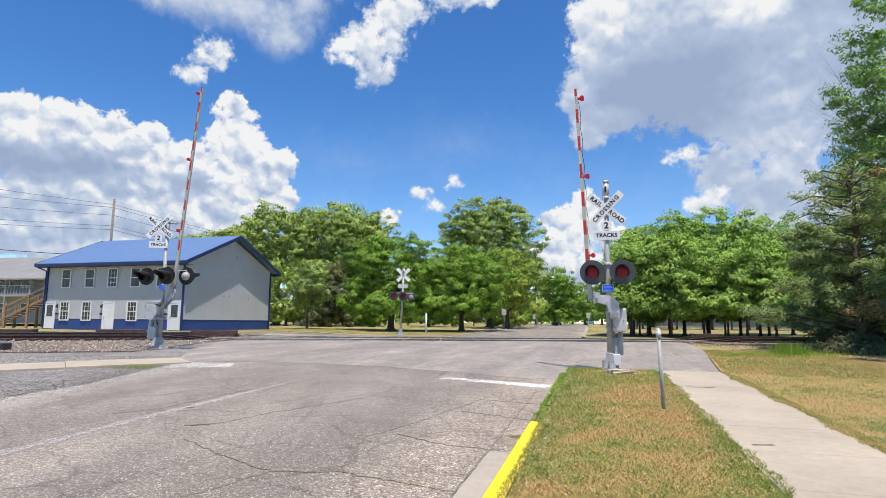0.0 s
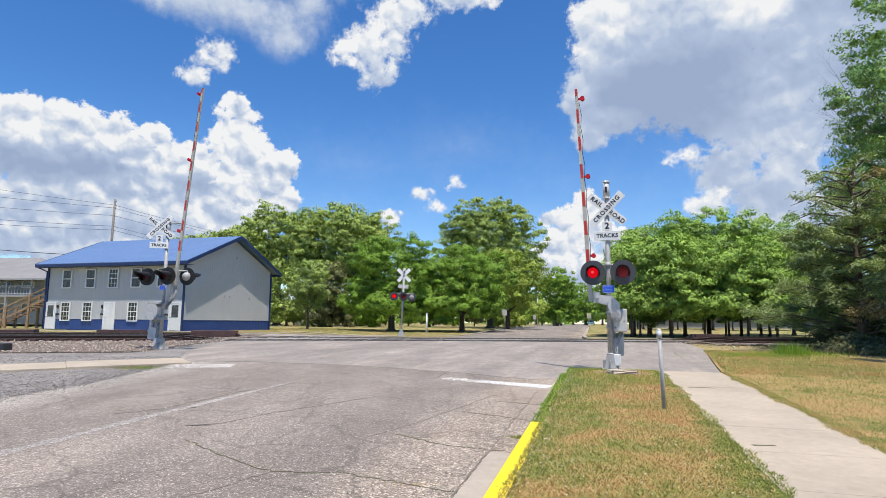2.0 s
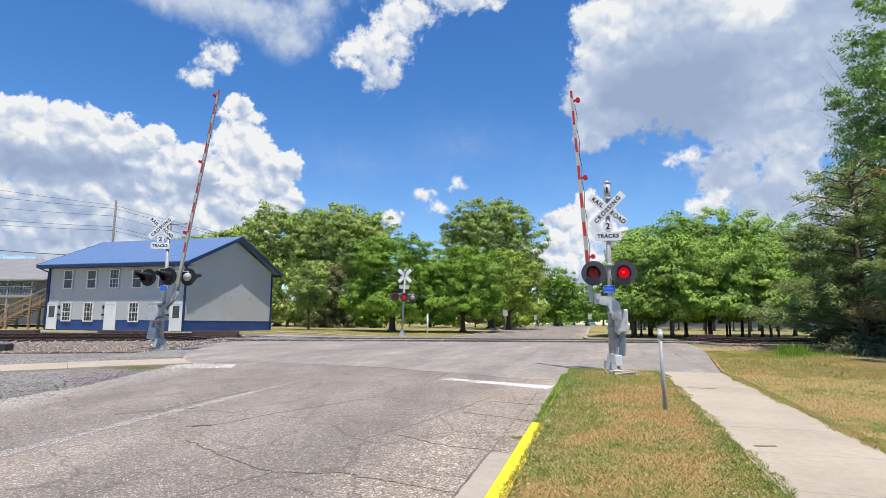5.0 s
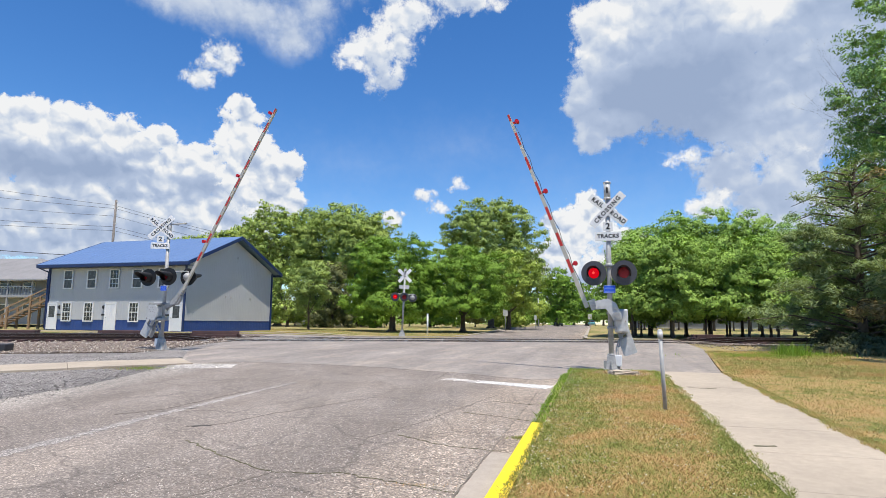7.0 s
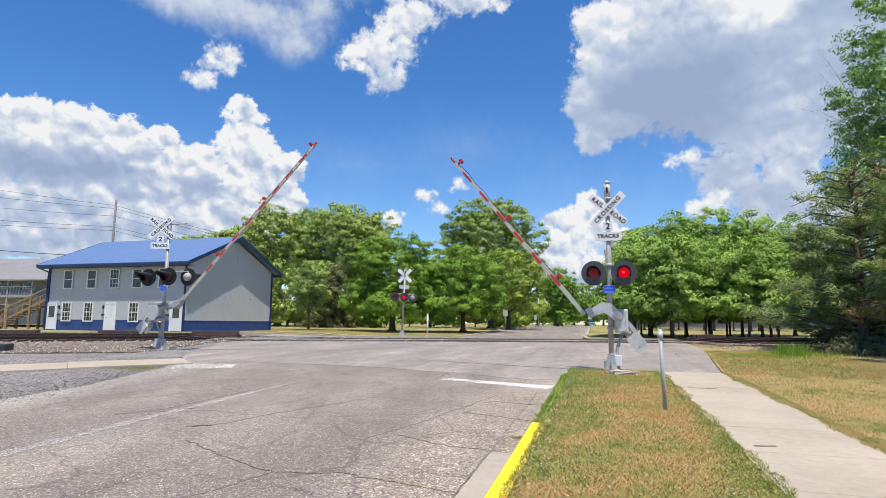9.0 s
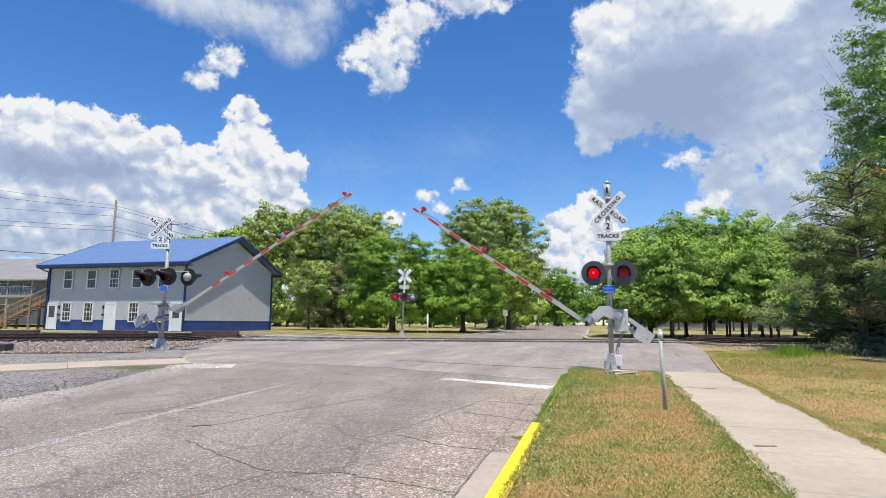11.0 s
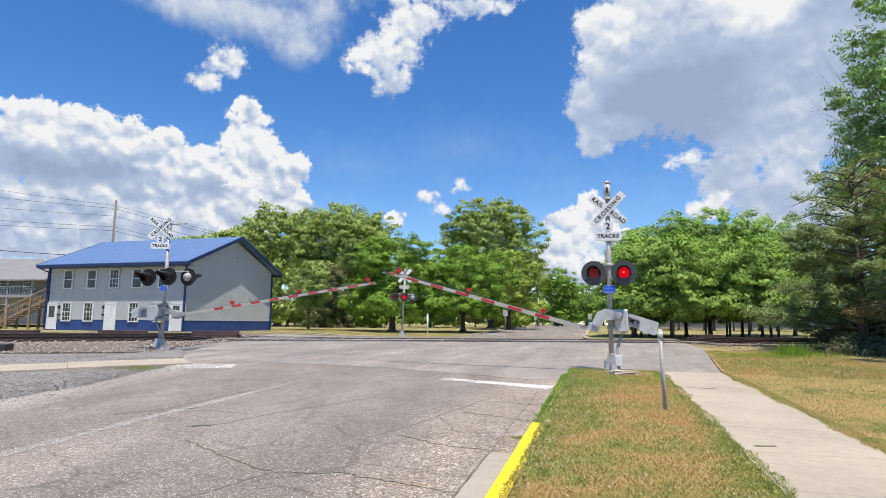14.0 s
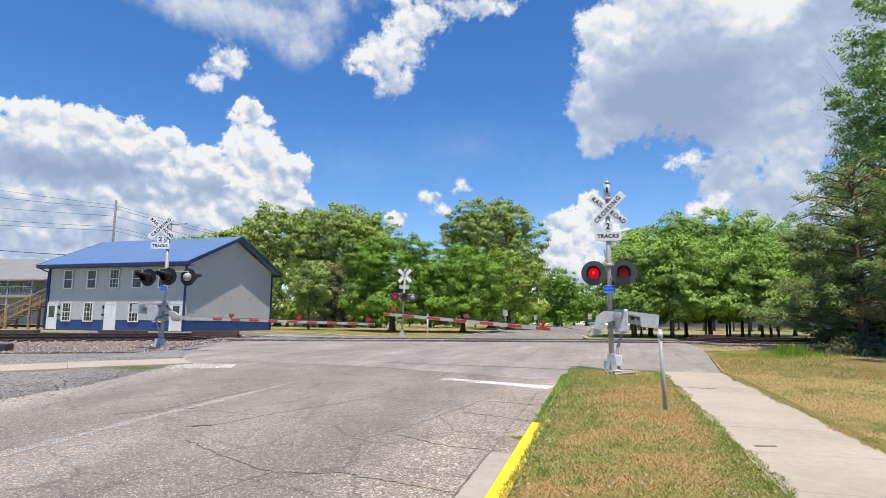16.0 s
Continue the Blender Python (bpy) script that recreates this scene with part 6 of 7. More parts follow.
# ------------------------------------------------------------------ neighbour building and stair on the left
M_STUCCO = paint("pale_grey_cladding", (0.34, 0.34, 0.345), 0.7, 0, 0.08, 1, 0.03)
M_SHINGLE = concrete_material("grey_shingles", (0.26, 0.25, 0.245))
M_WOOD = paint("tan_stair_timber", (0.30, 0.20, 0.115), 0.75, 0, 0.25, 3, 0.2)
nb = empty("apartment_house", pose(-50.5, 63, 1.0, 0, 0, -12), label="pale two-storey apartment house with grey shingle roof and balconies", category="building")
part("wall", bm_box(-12, 9.4, 0, 12, 0, 4.7), M_STUCCO, nb)
bm = bmesh.new()
vs = [bm.verts.new(p) for p in ((-13, -1.7, 4.55), (11.1, -1.7, 4.55), (11.1, 13.4, 4.55), (-13, 13.4, 4.55), (-12, 6, 7.75), (2.2, 6, 7.6))]
for f in ((0, 1, 5, 4), (1, 2, 5), (2, 3, 4, 5), (3, 0, 4), (3, 2, 1, 0)):
    bm.faces.new([vs[i] for i in f])
part("roof", bm, M_SHINGLE, nb, "grey shingle roof")
part("gutter", bm_box(-13, 11.15, -1.8, -1.68, 4.42, 4.58), M_STUCCO, nb)
part("gallery", bm_box(-12, 9.4, -1.5, 0, 2.72, 2.95), M_STUCCO, nb)
part("handrail", bm_box(-12, 9.4, -1.5, -1.42, 3.78, 3.86), M_ALU, nb)
part("bottom_rail", bm_box(-12, 9.4, -1.49, -1.43, 3.03, 3.08), M_ALU, nb)
for q in range(58):
    part("baluster", bm_box(-11.9 + q * 0.37, -11.86 + q * 0.37, -1.48, -1.44, 2.95, 3.8), M_ALU, nb)
for x in (-10.5, -6.3, -2.1, 2.1, 6.3, 9.3):
    part("post", bm_box(x - 0.08, x + 0.08, -1.52, -1.36, 0, 4.55), M_STUCCO, nb)
part("roof_vent", bm_tube((-2.2, 2.4, 5.9), (-2.2, 2.4, 6.5), 0.16, n=10), M_WINWHITE, nb, "small white roof vent")
for x in (-9.0, -4.2, 0.2, 4.4, 7.4):
    w = part("window", bm_box(x - 0.75, x + 0.75, -0.06, 0.02, 3.7, 4.35), M_WINWHITE, nb, "white-framed small window")
    part("pane", bm_box(x - 0.66, x + 0.66, -0.075, -0.055, 3.78, 4.27), M_GLASS, w)
    w = part("window", bm_box(x - 0.6, x + 0.6, -0.06, 0.02, 0.8, 2.1), M_WINWHITE, nb, "white-framed window")
    part("pane", bm_box(x - 0.5, x + 0.5, -0.075, -0.055, 0.9, 2.0), M_GLASS, w)
    part("door", bm_box(x + 1.1, x + 2.0, -0.06, 0.02, 2.96, 4.3), M_STUCCO, nb)

stair = empty("wooden_stair", pose(-38.2, 50.5, 0.70, 0, 0, 2), label="tan timber outdoor stair with handrails beside the building", category="stair")
RUN, RISE, STEPS = 0.335, 0.178, 18
for k in range(STEPS):
    part("tread", bm_box(RUN * k, RUN * k + 0.33, -0.6, 0.6, RISE * k + 0.12, RISE * k + 0.178), M_WOOD, stair)
END = RUN * STEPS
for y in (-0.64, 0.64):
    for nm, dz, hh in (("stringer", -0.02, 0.20), ("handrail", 1.0, 0.12), ("middle_rail", 0.58, 0.09)):
        bm = bmesh.new()
        vs = [bm.verts.new(p) for yy in (y - 0.035, y + 0.035) for p in ((-0.1, yy, dz), (END, yy, dz + END * RISE / RUN), (END, yy, dz + hh + END * RISE / RUN), (-0.1, yy, dz + hh))]
        for f in ((0, 1, 2, 3), (7, 6, 5, 4), (0, 4, 5, 1), (1, 5, 6, 2), (2, 6, 7, 3), (3, 7, 4, 0)):
            bm.faces.new([vs[i] for i in f])
        bmesh.ops.recalc_face_normals(bm, faces=bm.faces)
        part(nm, bm, M_WOOD, stair)
    for x in (0.1, 1.35, 3.2, 5.0):
        part("post", bm_box(x - 0.08, x + 0.08, y - 0.08, y + 0.08, 0, RISE / RUN * x + 1.06), M_WOOD, stair)
part("landing", bm_box(END, END + 1.0, -0.75, 0.75, RISE * STEPS, RISE * STEPS + 0.1), M_WOOD, stair)
for y in (-0.66, 0.66):
    part("post", bm_box(END + 0.8, END + 0.95, y - 0.07, y + 0.07, 0, RISE * STEPS), M_WOOD, stair)

M_SHEDWALL = paint("dull_beige_cladding", (0.33, 0.32, 0.30), 0.7, 0, 0.1, 1, 0.03)


# low pale sheds far behind grove and lawn
def shed(x, y, w, d, h, turn, label):
    root = empty("far_house", pose(*at_land(x, y), 0, 0, turn), label=label, category="house", group="far houses")
    part("wall", bm_box(-w / 2, w / 2, 0, d, 0, h), M_SHEDWALL, root)
    bm = bmesh.new()
    vs = [bm.verts.new(p) for p in ((-w / 2 - 0.4, -0.5, h), (w / 2 + 0.4, -0.5, h), (w / 2 + 0.4, d + 0.5, h), (-w / 2 - 0.4, d + 0.5, h), (-w / 2 - 0.4, d / 2, h + 0.9), (w / 2 + 0.4, d / 2, h + 0.9))]
    for f in ((0, 1, 5, 4), (1, 2, 5), (2, 3, 4, 5), (3, 0, 4), (3, 2, 1, 0)):
        bm.faces.new([vs[i] for i in f])
    part("roof", bm, M_SHINGLE, root)
    for k in range(int(w / 4)):
        xx = -w / 2 + 2 + 4 * k
        part("window", bm_box(xx - 0.6, xx + 0.6, -0.06, 0.02, 1.0, 2.2), M_GLASS, root)


shed(50, 108, 26, 8, 1.9, -4, "long low pale building behind the grove")
shed(76, 108, 24, 8, 1.9, -4, "long low pale building behind the grove")
shed(-26, 118, 7, 8, 2.6, 0, "white house half hidden behind the trees")


def car(x, y, turn, colour, label):
    root = empty("car", pose(*at_land(x, y, 0.02), 0, 0, turn), label=label, category="car", group="far cars")
    mt = paint("car_paint", colour, 0.25, 0.2, 0.05)
    bm = bm_box(-0.9, 0.9, -2.2, 2.2, 0.35, 0.95, 0.12)
    part("body", bm, mt, root)
    bm = bm_box(-0.78, 0.78, -1.3, 1.5, 0.93, 1.5, 0.2)
    part("cabin", bm, M_GLASS, root, "dark glazed cabin")
    part("roof", bm_box(-0.65, 0.65, -0.8, 1.0, 1.49, 1.54, 0.02), mt, root)
    for sx in (-0.85, 0.85):
        for yy in (-1.35, 1.35):
            part("wheel", bm_tube((sx - 0.1, yy, 0.33), (sx + 0.1, yy, 0.33), 0.33, n=18), M_BLACK, root)


car(40.0, 158, -15, (0.12, 0.32, 0.36), "teal car parked beside the far street")
car(26.5, 135, -15, (0.25, 0.26, 0.28), "grey car on the far street")


# ------------------------------------------------------------------ grass, stones and other uncounted stuff
def blades(name, count, place, hmin, hmax, width, material, label, lift, lean=0.5, seed=1):
    """Thin grass blades, one triangle each, on the land."""
    rng = np.random.default_rng(seed)
    xy = place(rng, count)
    n = len(xy)
    z = np.array([land(x, y) for x, y in xy]) + lift
    h = rng.uniform(hmin, hmax, n)
    an = rng.uniform(0, 2 * math.pi, n)
    w = width * rng.uniform(0.6, 1.4, n)
    lx, ly = rng.normal(size=n) * lean * h, rng.normal(size=n) * lean * h
    p = np.stack([np.stack([xy[:, 0] - np.cos(an) * w, xy[:, 1] - np.sin(an) * w, z - 0.01], 1),
                  np.stack([xy[:, 0] + np.cos(an) * w, xy[:, 1] + np.sin(an) * w, z - 0.01], 1),
                  np.stack([xy[:, 0] + lx, xy[:, 1] + ly, z + h], 1)], 1).reshape(-1, 3)
    me = bpy.data.meshes.new(name)
    me.vertices.add(3 * n)
    me.vertices.foreach_set("co", p.astype(np.float32).ravel())
    me.loops.add(3 * n)
    me.loops.foreach_set("vertex_index", np.arange(3 * n, dtype=np.int32))
    me.polygons.add(n)
    me.polygons.foreach_set("loop_start", np.arange(0, 3 * n, 3, dtype=np.int32))
    me.update(calc_edges=True)
    me.materials.append(material)
    return tagged(new(name, me), label, "grass", kind="stuff")


def grass_material(name, green, straw, dry, edges=None):
    m, t, b = nodes_of(name)
    geo = t.nodes.new("ShaderNodeNewGeometry")
    co = t.nodes.new("ShaderNodeTexCoord").outputs["Object"]
    big, mid = noise_node(t, 0.30, 4, 0.6, co), noise_node(t, 1.7, 5, 0.65, co)
    f = maths(t, "ADD", maths(t, "MULTIPLY", big, 0.5), maths(t, "MULTIPLY", mid, 0.5))
    f = maths(t, "ADD", f, maths(t, "MULTIPLY", maths(t, "SUBTRACT", geo.outputs["Random Per Island"], 0.5), 0.16))
    if edges:
        f = lush(t, co, f, edges)
    col = ramp(t, f, [(0.56 - dry * 0.3, tuple(c * 0.8 for c in green)), (0.65 - dry * 0.3, green), (0.74 - dry * 0.3, straw), (0.84 - dry * 0.3, (straw[0] * 1.08, straw[1] * 0.88, straw[2] * 0.9))])
    t.links.new(col, b.inputs["Base Color"])
    b.inputs["Roughness"].default_value = 0.7
    b.inputs["Specular IOR Level"].default_value = 0.15
    return m


M_BLADE = grass_material("turf_blades", (0.29, 0.315, 0.075), (0.47, 0.365, 0.14), 0.72)
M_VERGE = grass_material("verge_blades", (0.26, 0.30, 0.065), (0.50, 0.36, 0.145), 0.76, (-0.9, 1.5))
M_FRESH = leaf_material("fresh_grass", (0.25, 0.40, 0.07), 0.35, 0.35)
M_STRAW = leaf_material("tall_dead_grass", (0.34, 0.27, 0.155), 0.3, 0.2)
M_CLOVER = paint("white_clover_heads", (0.72, 0.68, 0.50), 0.8, 0, 0.15)


def on_strip(u0, u1, v0, v1, near=True):
    def place(rng, n):
        u = rng.uniform(u0, u1, n)
        v = v0 + (v1 - v0) * rng.random(n) ** (1.6 if near else 1.0)
        keep = (u < 2.9) | (u > 3.1 + 0.105 * np.maximum(0, v - 17) + 0.1 * rng.random(n))      # none on the crossing's asphalt
        return np.stack([u * C15 + v * S15, -u * S15 + v * C15], 1)[keep]
    return place


def tufts(u, v0, v1, n_tufts):
    def place(rng, n):
        c = rng.uniform(v0, v1, n_tufts)
        k = rng.integers(0, n_tufts, n)
        v = c[k] + rng.normal(size=n) * 0.045
        uu = u + 0.02 + rng.normal(size=n) * 0.018 - 0.02 * np.abs(np.sin(k * 2.7))
        return np.stack([uu * C15 + v * S15, -uu * S15 + v * C15], 1)
    return place


def mast_place(rng, n):
    """The verge's end, but for the bare soil round the mast."""
    p = on_strip(-0.85, 1.4, 13.2, 16.8, False)(rng, n)
    return p[((p[:, 0] - 4.65) / 0.75) ** 2 + ((p[:, 1] - 15.2) / 0.75) ** 2 > 0.5 + rng.random(len(p))]


blades("verge_grass", 110000, on_strip(-0.78, 1.42, 3.8, 16.6), 0.012, 0.045, 0.006, M_VERGE, "short half-dried turf blades on the verge", 0.05, 1.1, 1)
blades("lawn_grass", 66000, on_strip(3.12, 9.5, 6.0, 19.5), 0.012, 0.04, 0.007, M_BLADE, "short half-dried turf blades on the lawn", 0.05, 1.1, 2)
blades("lawn_grass_middle", 42000, on_strip(3.1, 8.5, 16.5, 27.0, False), 0.015, 0.05, 0.010, M_BLADE, "short half-dried turf blades on the lawn", 0.05, 0.7, 18)
blades("lawn_grass_far", 45000, on_strip(6.5, 24, 13, 27.5, False), 0.015, 0.05, 0.010, M_BLADE, "short half-dried turf blades on the lawn", 0.05, 0.5, 3)
blades("edge_grass", 3600, on_strip(-0.97, -0.4, 8.3, 15.4, False), 0.02, 0.06, 0.007, M_FRESH, "fresh green grass spilling over the kerb line", 0.03, 0.7, 4)
blades("kerb_grass", 3000, tufts(-0.78, 3.8, 8.3, 46), 0.015, 0.05, 0.006, M_BLADE, "turf creeping over the painted kerb", 0.05, 1.0, 16)
blades("mast_grass", 7000, mast_place, 0.015, 0.065, 0.007, M_FRESH, "fresh green grass round the mast's foot", 0.05, 0.6, 5)


def ragged(edge, inside, reach, v0, v1, phase):
    """Along a slab's or kerb's edge: a creeping fringe whose reach over the edge wanders."""
    def place(rng, n):
        v = v0 + (v1 - v0) * rng.random(n) ** 1.3
        w = 0.45 + 0.3 * np.sin(v * 2.1 + phase) + 0.2 * np.sin(v * 5.3 + 2 * phase) + 0.15 * np.sin(v * 13.1 + phase) + 0.12 * rng.normal(size=n)
        r = rng.random(n)
        u = edge + np.where(r < 0.55, reach * np.clip(w, 0, 1.3) * rng.random(n), -inside * rng.random(n))
        return np.stack([u * C15 + v * S15, -u * S15 + v * C15], 1)
    return place


blades("walk_grass", 13000, ragged(1.48, 0.14, 0.15, 3.8, 16.4, 0.4), 0.008, 0.032, 0.006, M_VERGE, "green grass creeping over the sidewalk's edge", 0.052, 0.9, 6)
blades("walk_weeds", 160, ragged(1.46, 0.12, 0.08, 7.0, 9.0, 2.0), 0.05, 0.12, 0.003, M_VERGE, "thin seed stalks along the sidewalk's edge", 0.05, 0.35, 26)
blades("walk_grass_far", 16000, ragged(3.06, -0.12, -0.16, 5.5, 16.8, 1.7), 0.012, 0.045, 0.006, M_BLADE, "grass creeping over the sidewalk's far edge", 0.052, 0.9, 7)
blades("kerb_fringe", 3600, ragged(-0.785, -0.12, -0.06, 3.8, 8.35, 3.0), 0.008, 0.03, 0.006, M_VERGE, "turf creeping over the painted kerb", 0.066, 0.9, 27)


def patch(x0, y0, sx, sy):
    def place(rng, n):
        p = np.stack([rng.normal(x0, sx, n), rng.normal(y0, sy, n)], 1)
        u, v = p[:, 0] * C15 - p[:, 1] * S15, p[:, 0] * S15 + p[:, 1] * C15
        return p[(u < 2.9) | (u > 3.25 + 0.105 * np.maximum(0, v - 17))]      # none on the crossing's asphalt
    return place


blades("weeds", 4200, patch(11.6, 21.9, 1.0, 0.7), 0.03, 0.10, 0.010, M_FRESH, "rank green weeds at the lawn's edge", 0.03, 0.5, 8)
blades("weeds_by_track", 1100, patch(13.8, 22.8, 0.9, 0.5), 0.05, 0.2, 0.012, M_FRESH, "rank green weeds beside the track", 0.03, 0.4, 9)
blades("tall_weeds", 500, patch(13.3, 22.6, 0.28, 0.3), 0.15, 0.6, 0.012, M_FRESH, "tall green weeds beside the track", 0.03, 0.35, 15)
blades("dead_grass", 350, patch(16.6, 23.0, 1.3, 0.7), 0.1, 0.45, 0.012, M_STRAW, "tall dead grass beside the track", 0.03, 0.35, 10)
blades("gravel_weeds", 260, patch(-8.2, 15.9, 0.45, 0.25), 0.02, 0.06, 0.008, M_STRAW, "dry weeds at the gravel's edge", 0.0, 0.6, 11)
blades("gravel_weeds_green", 260, patch(-8.0, 15.9, 0.3, 0.2), 0.02, 0.06, 0.008, M_FRESH, "green weeds at the gravel's edge", 0.0, 0.6, 12)
blades("crack_weeds", 130, patch(-0.25, 5.52, 0.17, 0.03), 0.006, 0.02, 0.004, M_VERGE, "tiny green weeds in a road crack", 0.0, 0.9, 17)
blades("gutter_weeds", 220, patch(0.98, 7.55, 0.07, 0.045), 0.015, 0.04, 0.005, M_VERGE, "small weed tuft in the gutter", 0.0, 0.8, 13)


def far_place(rng, n):
    x, y = rng.uniform(-24, 3, n), 40.6 + 24 * rng.random(n) ** 1.5
    keep = x < np.interp(y, (40, 43, 46, 62, 100), (-2.2, 0.2, 1.4, 5, 13.5))
    return np.stack([x, y], 1)[keep]


blades("far_lawn_grass", 30000, far_place, 0.02, 0.06, 0.022, M_BLADE, "dry grass on the far lawn", -0.05, 0.5, 14)


def stones(name, count, place, smin, smax, material, label, lift, seed):
    """Small angular stones, squashed octahedra, in one mesh."""
    rng = np.random.default_rng(seed)
    xy = place(rng, count)
    n = len(xy)
    z = np.array([land(x, y) for x, y in xy]) + lift
    s = rng.uniform(smin, smax, n) * rng.choice([0.6, 1.0, 1.0, 1.5], n)
    base = np.array([(1, 0, 0), (0, 1, 0), (-1, 0, 0), (0, -1, 0), (0, 0, 1), (0, 0, -1)], float)
    v = base[None] * rng.uniform(0.6, 1.3, (n, 6, 1)) + rng.normal(size=(n, 6, 3)) * 0.18
    an = rng.uniform(0, 6.28, n)
    c, q = np.cos(an)[:, None], np.sin(an)[:, None]
    v = np.stack([v[..., 0] * c - v[..., 1] * q, v[..., 0] * q + v[..., 1] * c, v[..., 2] * 0.75], -1) * s[:, None, None]
    v += np.concatenate([xy, z[:, None]], 1)[:, None]
    tri = np.array([(0, 1, 4), (1, 2, 4), (2, 3, 4), (3, 0, 4), (1, 0, 5), (2, 1, 5), (3, 2, 5), (0, 3, 5)])
    f = (tri[None] + 6 * np.arange(n)[:, None, None]).reshape(-1)
    me = bpy.data.meshes.new(name)
    me.vertices.add(6 * n)
    me.vertices.foreach_set("co", v.astype(np.float32).ravel())
    me.loops.add(len(f))
    me.loops.foreach_set("vertex_index", f.astype(np.int32))
    me.polygons.add(len(f) // 3)
    me.polygons.foreach_set("loop_start", np.arange(0, len(f), 3, dtype=np.int32))
    me.update(calc_edges=True)
    me.materials.append(material)
    return tagged(new(name, me), label, "stones", kind="stuff")


def stone_material(name, tones):
    m, t, b = nodes_of(name)
    geo = t.nodes.new("ShaderNodeNewGeometry")
    t.links.new(ramp(t, geo.outputs["Random Per Island"], list(zip((0.0, 0.35, 0.75, 1.0), tones))), b.inputs["Base Color"])
    b.inputs["Roughness"].default_value = 0.9
    return m


M_STONES = stone_material("loose_stones", ((0.10, 0.072, 0.055), (0.24, 0.185, 0.14), (0.38, 0.315, 0.255), (0.68, 0.62, 0.54)))
M_PEBBLES = stone_material("dull_gravel_stones", ((0.11, 0.098, 0.09), (0.185, 0.168, 0.155), (0.25, 0.228, 0.21), (0.46, 0.43, 0.39)))


def ballast_place(x0, x1, o0, o1):
    def place(rng, n):
        x = rng.uniform(x0, x1, n)
        return np.stack([x, rail_y(x, rng.uniform(o0, o1, n))], 1)
    return place


stones("ballast_stones", 12000, ballast_place(-32, -10.8, -8.8, 0.2), 0.014, 0.036, M_STONES, "loose ballast stones before the track", 0.025, 1)
stones("ballast_stones_far", 4000, ballast_place(-32, -11.5, 0.2, 7.0), 0.02, 0.05, M_STONES, "loose ballast stones between the rails", 0.03, 2)
stones("ballast_stones_right", 4500, ballast_place(12.5, 30, -8.0, 1.0), 0.012, 0.03, M_STONES, "loose ballast stones before the track", 0.03, 3)


def gravel_place(rng, n):
    y = rng.uniform(9.5, 20, n)
    x = np.interp(y, Y_EDGE, X_LEFT) - 0.02 - rng.random(n) ** 1.5 * 9
    return np.stack([x, y], 1)


stones("gravel_stones", 8500, gravel_place, 0.007, 0.017, M_PEBBLES, "loose grey gravel beside the street", -0.012, 4)


def grit_place(rng, n):
    y = 9 + 9 * rng.random(n)
    x = np.interp(y, Y_EDGE, X_LEFT) + 0.3 * rng.normal(size=n)
    return np.stack([x, y], 1)


def chip_place(rng, n):
    """The resealed lane beside the gutter, thinning out towards the street's middle."""
    v = 3.9 + 6.5 * rng.random(n) ** 1.4
    u = KU - 0.28 - 3.2 * rng.random(n) ** 1.5
    return np.stack([u * C15 + v * S15, -u * S15 + v * C15], 1)


M_CHIPS = stone_material("pale_road_chips", ((0.16, 0.135, 0.115), (0.27, 0.235, 0.20), (0.42, 0.375, 0.325), (0.66, 0.60, 0.53)))
stones("road_chips", 9000, chip_place, 0.0045, 0.0085, M_CHIPS, "pale stone chips standing out of the worn asphalt", 0.001, 8)
stones("road_edge_grit", 3000, grit_place, 0.004, 0.011, M_PEBBLES, "grit along the broken asphalt edge", 0.004, 5)


def clover_place(rng, n):
    """Loose drifts of flower heads, thickest along the kerb."""
    v = rng.uniform(4.0, 16.0, n)
    u = -0.76 + 2.15 * rng.random(n) ** 1.5
    keep = rng.random(n) < 0.35 + 0.65 * (np.sin(v * 1.9 + 3 * u) * np.sin(v * 0.7 - 2 * u) > -0.1)
    return np.stack([u * C15 + v * S15, -u * S15 + v * C15], 1)[keep]


def clover(name, count, place, size, material, label, lift, seed):
    """Small flat leaves lying over the turf."""
    rng = np.random.default_rng(seed)
    xy = place(rng, count)
    n = len(xy)
    c = np.concatenate([xy, (np.array([land(x, y) for x, y in xy]) + lift + rng.uniform(0, 0.03, n))[:, None]], 1)
    nn = unit(rng.normal(size=(n, 3)) * 0.5 + np.array([0, 0, 1.0]))
    a = unit(np.cross(nn, rng.normal(size=(n, 3))))
    b = np.cross(nn, a)
    s = size * rng.uniform(0.5, 1.5, n)[:, None]
    pts = np.stack([c - a * s, c - b * s * 0.7, c + a * s, c + b * s * 0.7], 1).reshape(-1, 3)
    tagged(quads_object(name, (pts, nn), material, None), label, "ground leaves", kind="stuff")


stones("clover_heads", 2600, clover_place, 0.004, 0.0075, M_CLOVER, "small white clover heads in the grass", 0.095, 6)
M_CLOVERLEAF = grass_material("clover_and_dry_leaves", (0.225, 0.28, 0.06), (0.48, 0.35, 0.145), 0.75)
clover("verge_clover", 45000, on_strip(-0.78, 1.42, 3.8, 16.6), 0.008, M_CLOVERLEAF, "clover and dry leaf litter in the verge", 0.055, 21)
clover("lawn_clover", 34000, on_strip(3.12, 11, 6.0, 20), 0.010, M_CLOVERLEAF, "clover and dry leaf litter in the lawn", 0.055, 22)


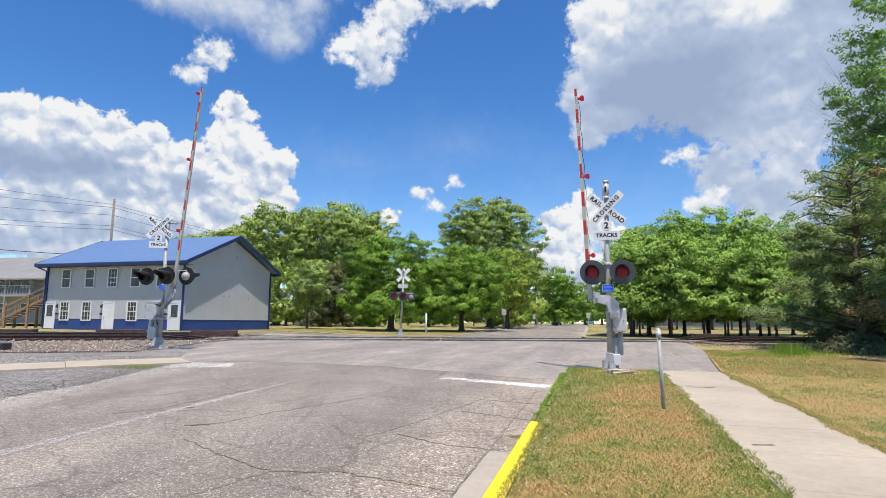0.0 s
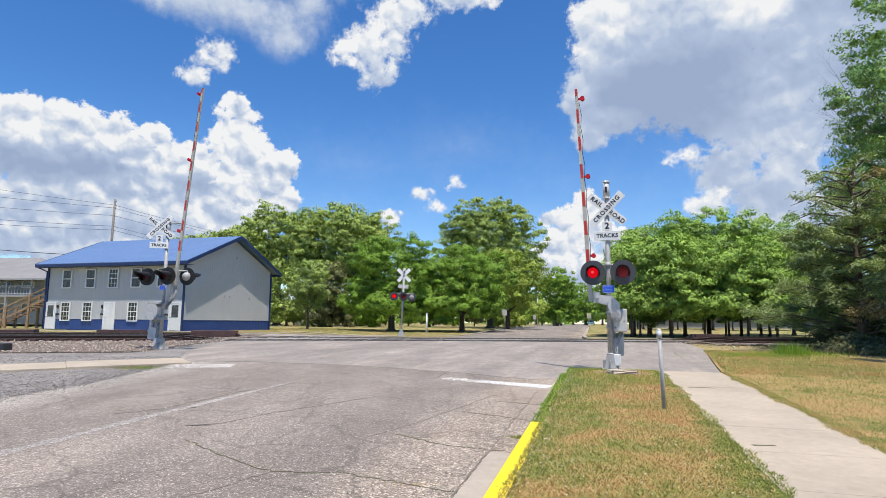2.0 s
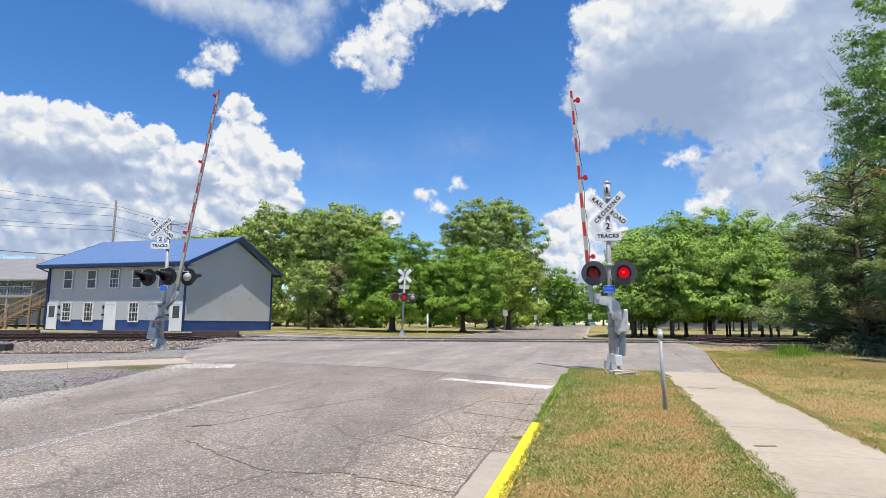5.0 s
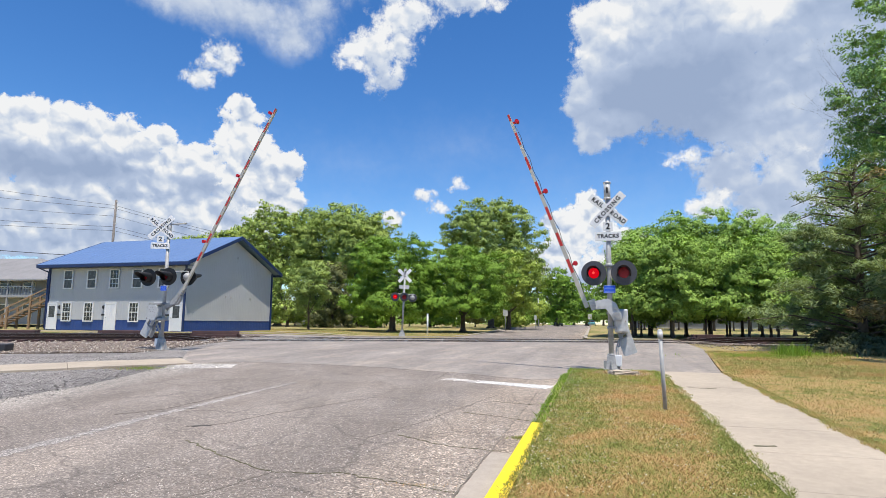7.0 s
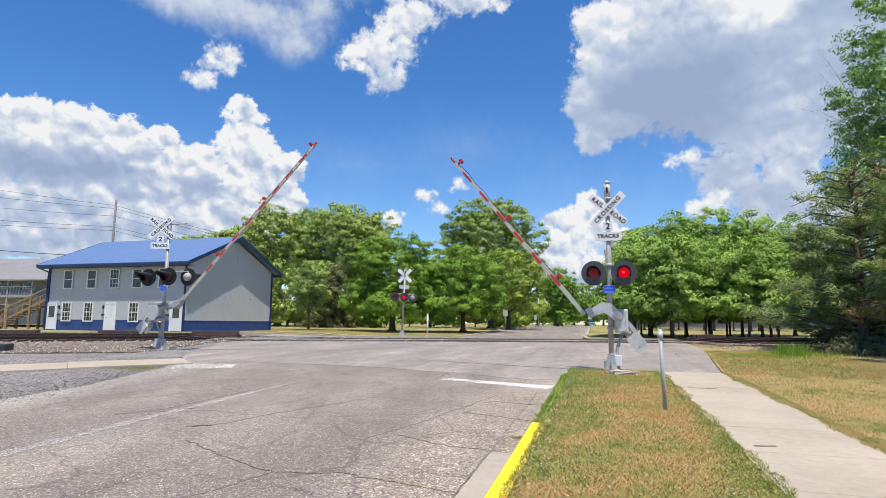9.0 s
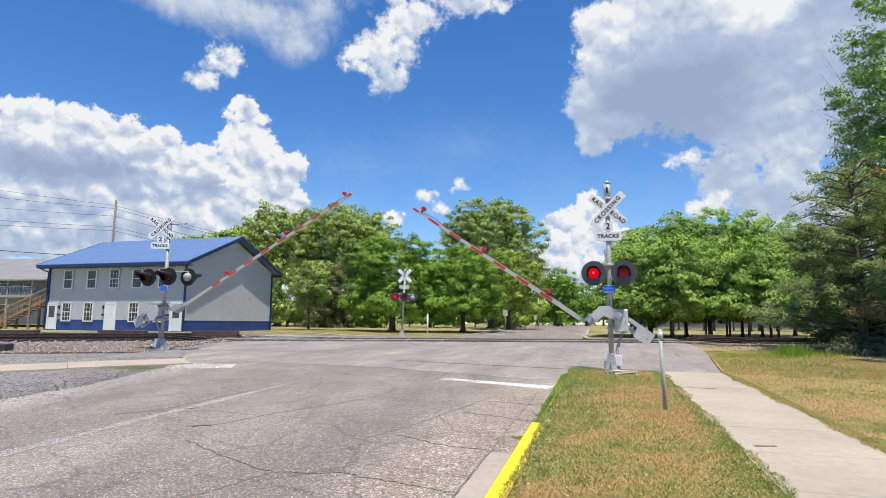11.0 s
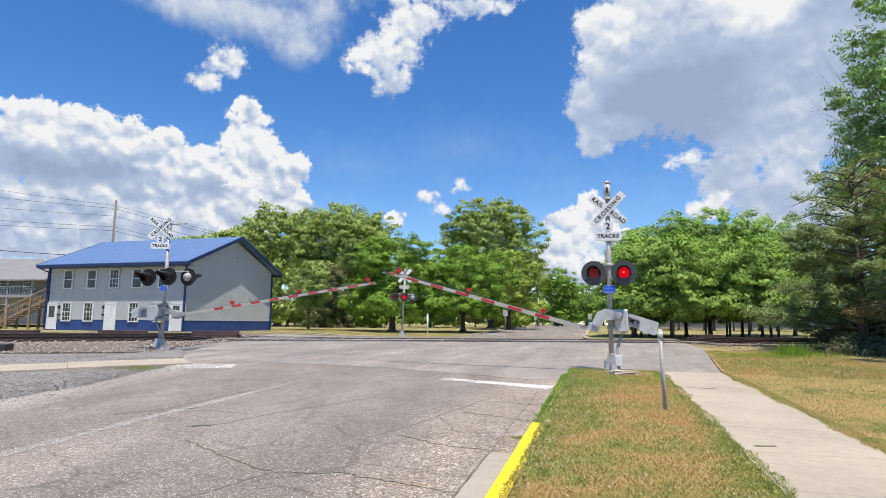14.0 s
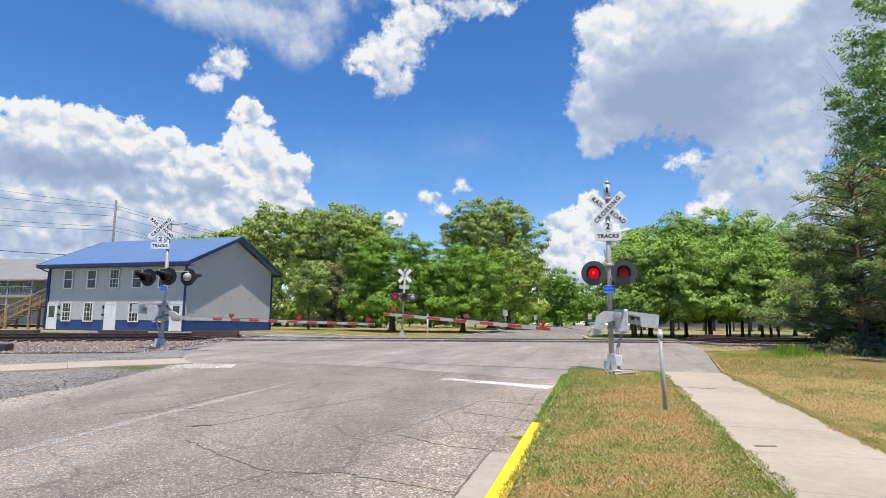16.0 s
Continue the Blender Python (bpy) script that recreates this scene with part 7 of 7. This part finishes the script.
def far_woods():
    """The wooded skyline all round the far fields, leaf masses only."""
    rng = np.random.default_rng(77)
    n = 3600
    a = rng.uniform(-60, 60, n)
    r = rng.uniform(250, 330, n)
    x, y = r * np.sin(np.radians(a)), r * np.cos(np.radians(a))
    top = 9 + 4 * np.sin(a * 0.9) + 3 * np.sin(a * 2.3 + 1) + 2 * np.sin(a * 5.1)
    z = 0.5 + top * rng.random(n) ** 0.7
    keep = np.abs(x - 0.262 * y + 3) > 9
    c = np.stack([x, y, z], 1)[keep]
    w = np.tile((0, -0.6, 0.5), (len(c), 1))
    tagged(quads_object("far_woods", sprays(rng, c, w, 9, 2.6, 0.8), LEAF_DARK, None), "dark green wooded skyline in the distance", "woods", kind="stuff")


far_woods()


# ------------------------------------------------------------------ what moves
def motions():
    right = ((0, 83.8), (4.5, 83.8), (5.0, 82.4), (5.6, 77.6), (6.3, 71.8), (6.5, 70.1), (7, 65.7), (7.5, 61.3), (8, 57.0), (8.5, 52.3), (9, 47.2), (9.2, 45.2), (10.2, 36.4), (11.3, 28.3),
             (11.5, 26.8), (12, 23.8), (12.5, 20.7), (13, 17.8), (13.5, 14.9), (14, 12.0), (14.5, 8.8), (15, 6.0), (15.5, 3.5), (16, 1.1))
    left = ((0, 82.3), (4.2, 82.3), (4.7, 80.2), (5.4, 73.4), (6.3, 64.9), (6.5, 62.9), (7, 58.9), (7.5, 55.2), (8, 51.4), (8.5, 47.7), (9, 43.8), (9.2, 42.3), (10.2, 34.0), (11.3, 25.3),
            (12, 19.9), (12.5, 16.1), (13, 12.4), (13.5, 9.0), (14, 5.8), (14.5, 2.7), (15, -0.5), (15.4, -3.1), (15.6, -3.4), (16, -3.4))
    walk(arm_r, [(t, pose(-0.05, -0.08, 1.40, 0, a + 3.5, 0)) for t, a in right])
    walk(arm_l, [(t, pose(0.12, -0.05, 1.62, 0, -(a + 2.2), 0)) for t, a in left])
    walk(drive_r, [(t, pose(0.17, -0.10, 1.49, 0, a + 6.0, 0)) for t, a in right])
    walk(drive_l, [(t, pose(-0.28, -0.04, 1.60, 0, -(a + 2.2), 0)) for t, a in left])
    # moments at which the lit lamp changes; the first lamp leads
    turns = (1.65, 2.42, 3.05, 3.65, 4.27, 4.9, 5.5, 6.1, 6.72, 7.23, 7.93, 8.55, 9.22, 9.85, 10.5, 11.12, 11.85, 12.42, 13.1, 13.7, 14.3, 14.97, 15.68)
    for lenses in (lens_r[:2], lens_f[:2]):
        for k, lens in enumerate(lenses):
            rows, lit = [(0, 0.0)], False
            for i, t in enumerate(turns):
                want = i % 2 == k
                if want != lit:
                    a = 180.0 if lit else 0.0
                    d = -60.0 if lit else 60.0
                    rows += [(t - 0.034, a), (t, a + d), (t + 0.034, a + 2 * d), (t + 0.067, a + 3 * d)]
                    lit = want
            rows.append((16.0, 180.0 if lit else 0.0))
            walk(lens, [(t, pose(0, -0.03, 0, 0, 0, a)) for t, a in rows])
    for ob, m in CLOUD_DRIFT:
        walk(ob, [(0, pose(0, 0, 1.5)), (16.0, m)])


motions()
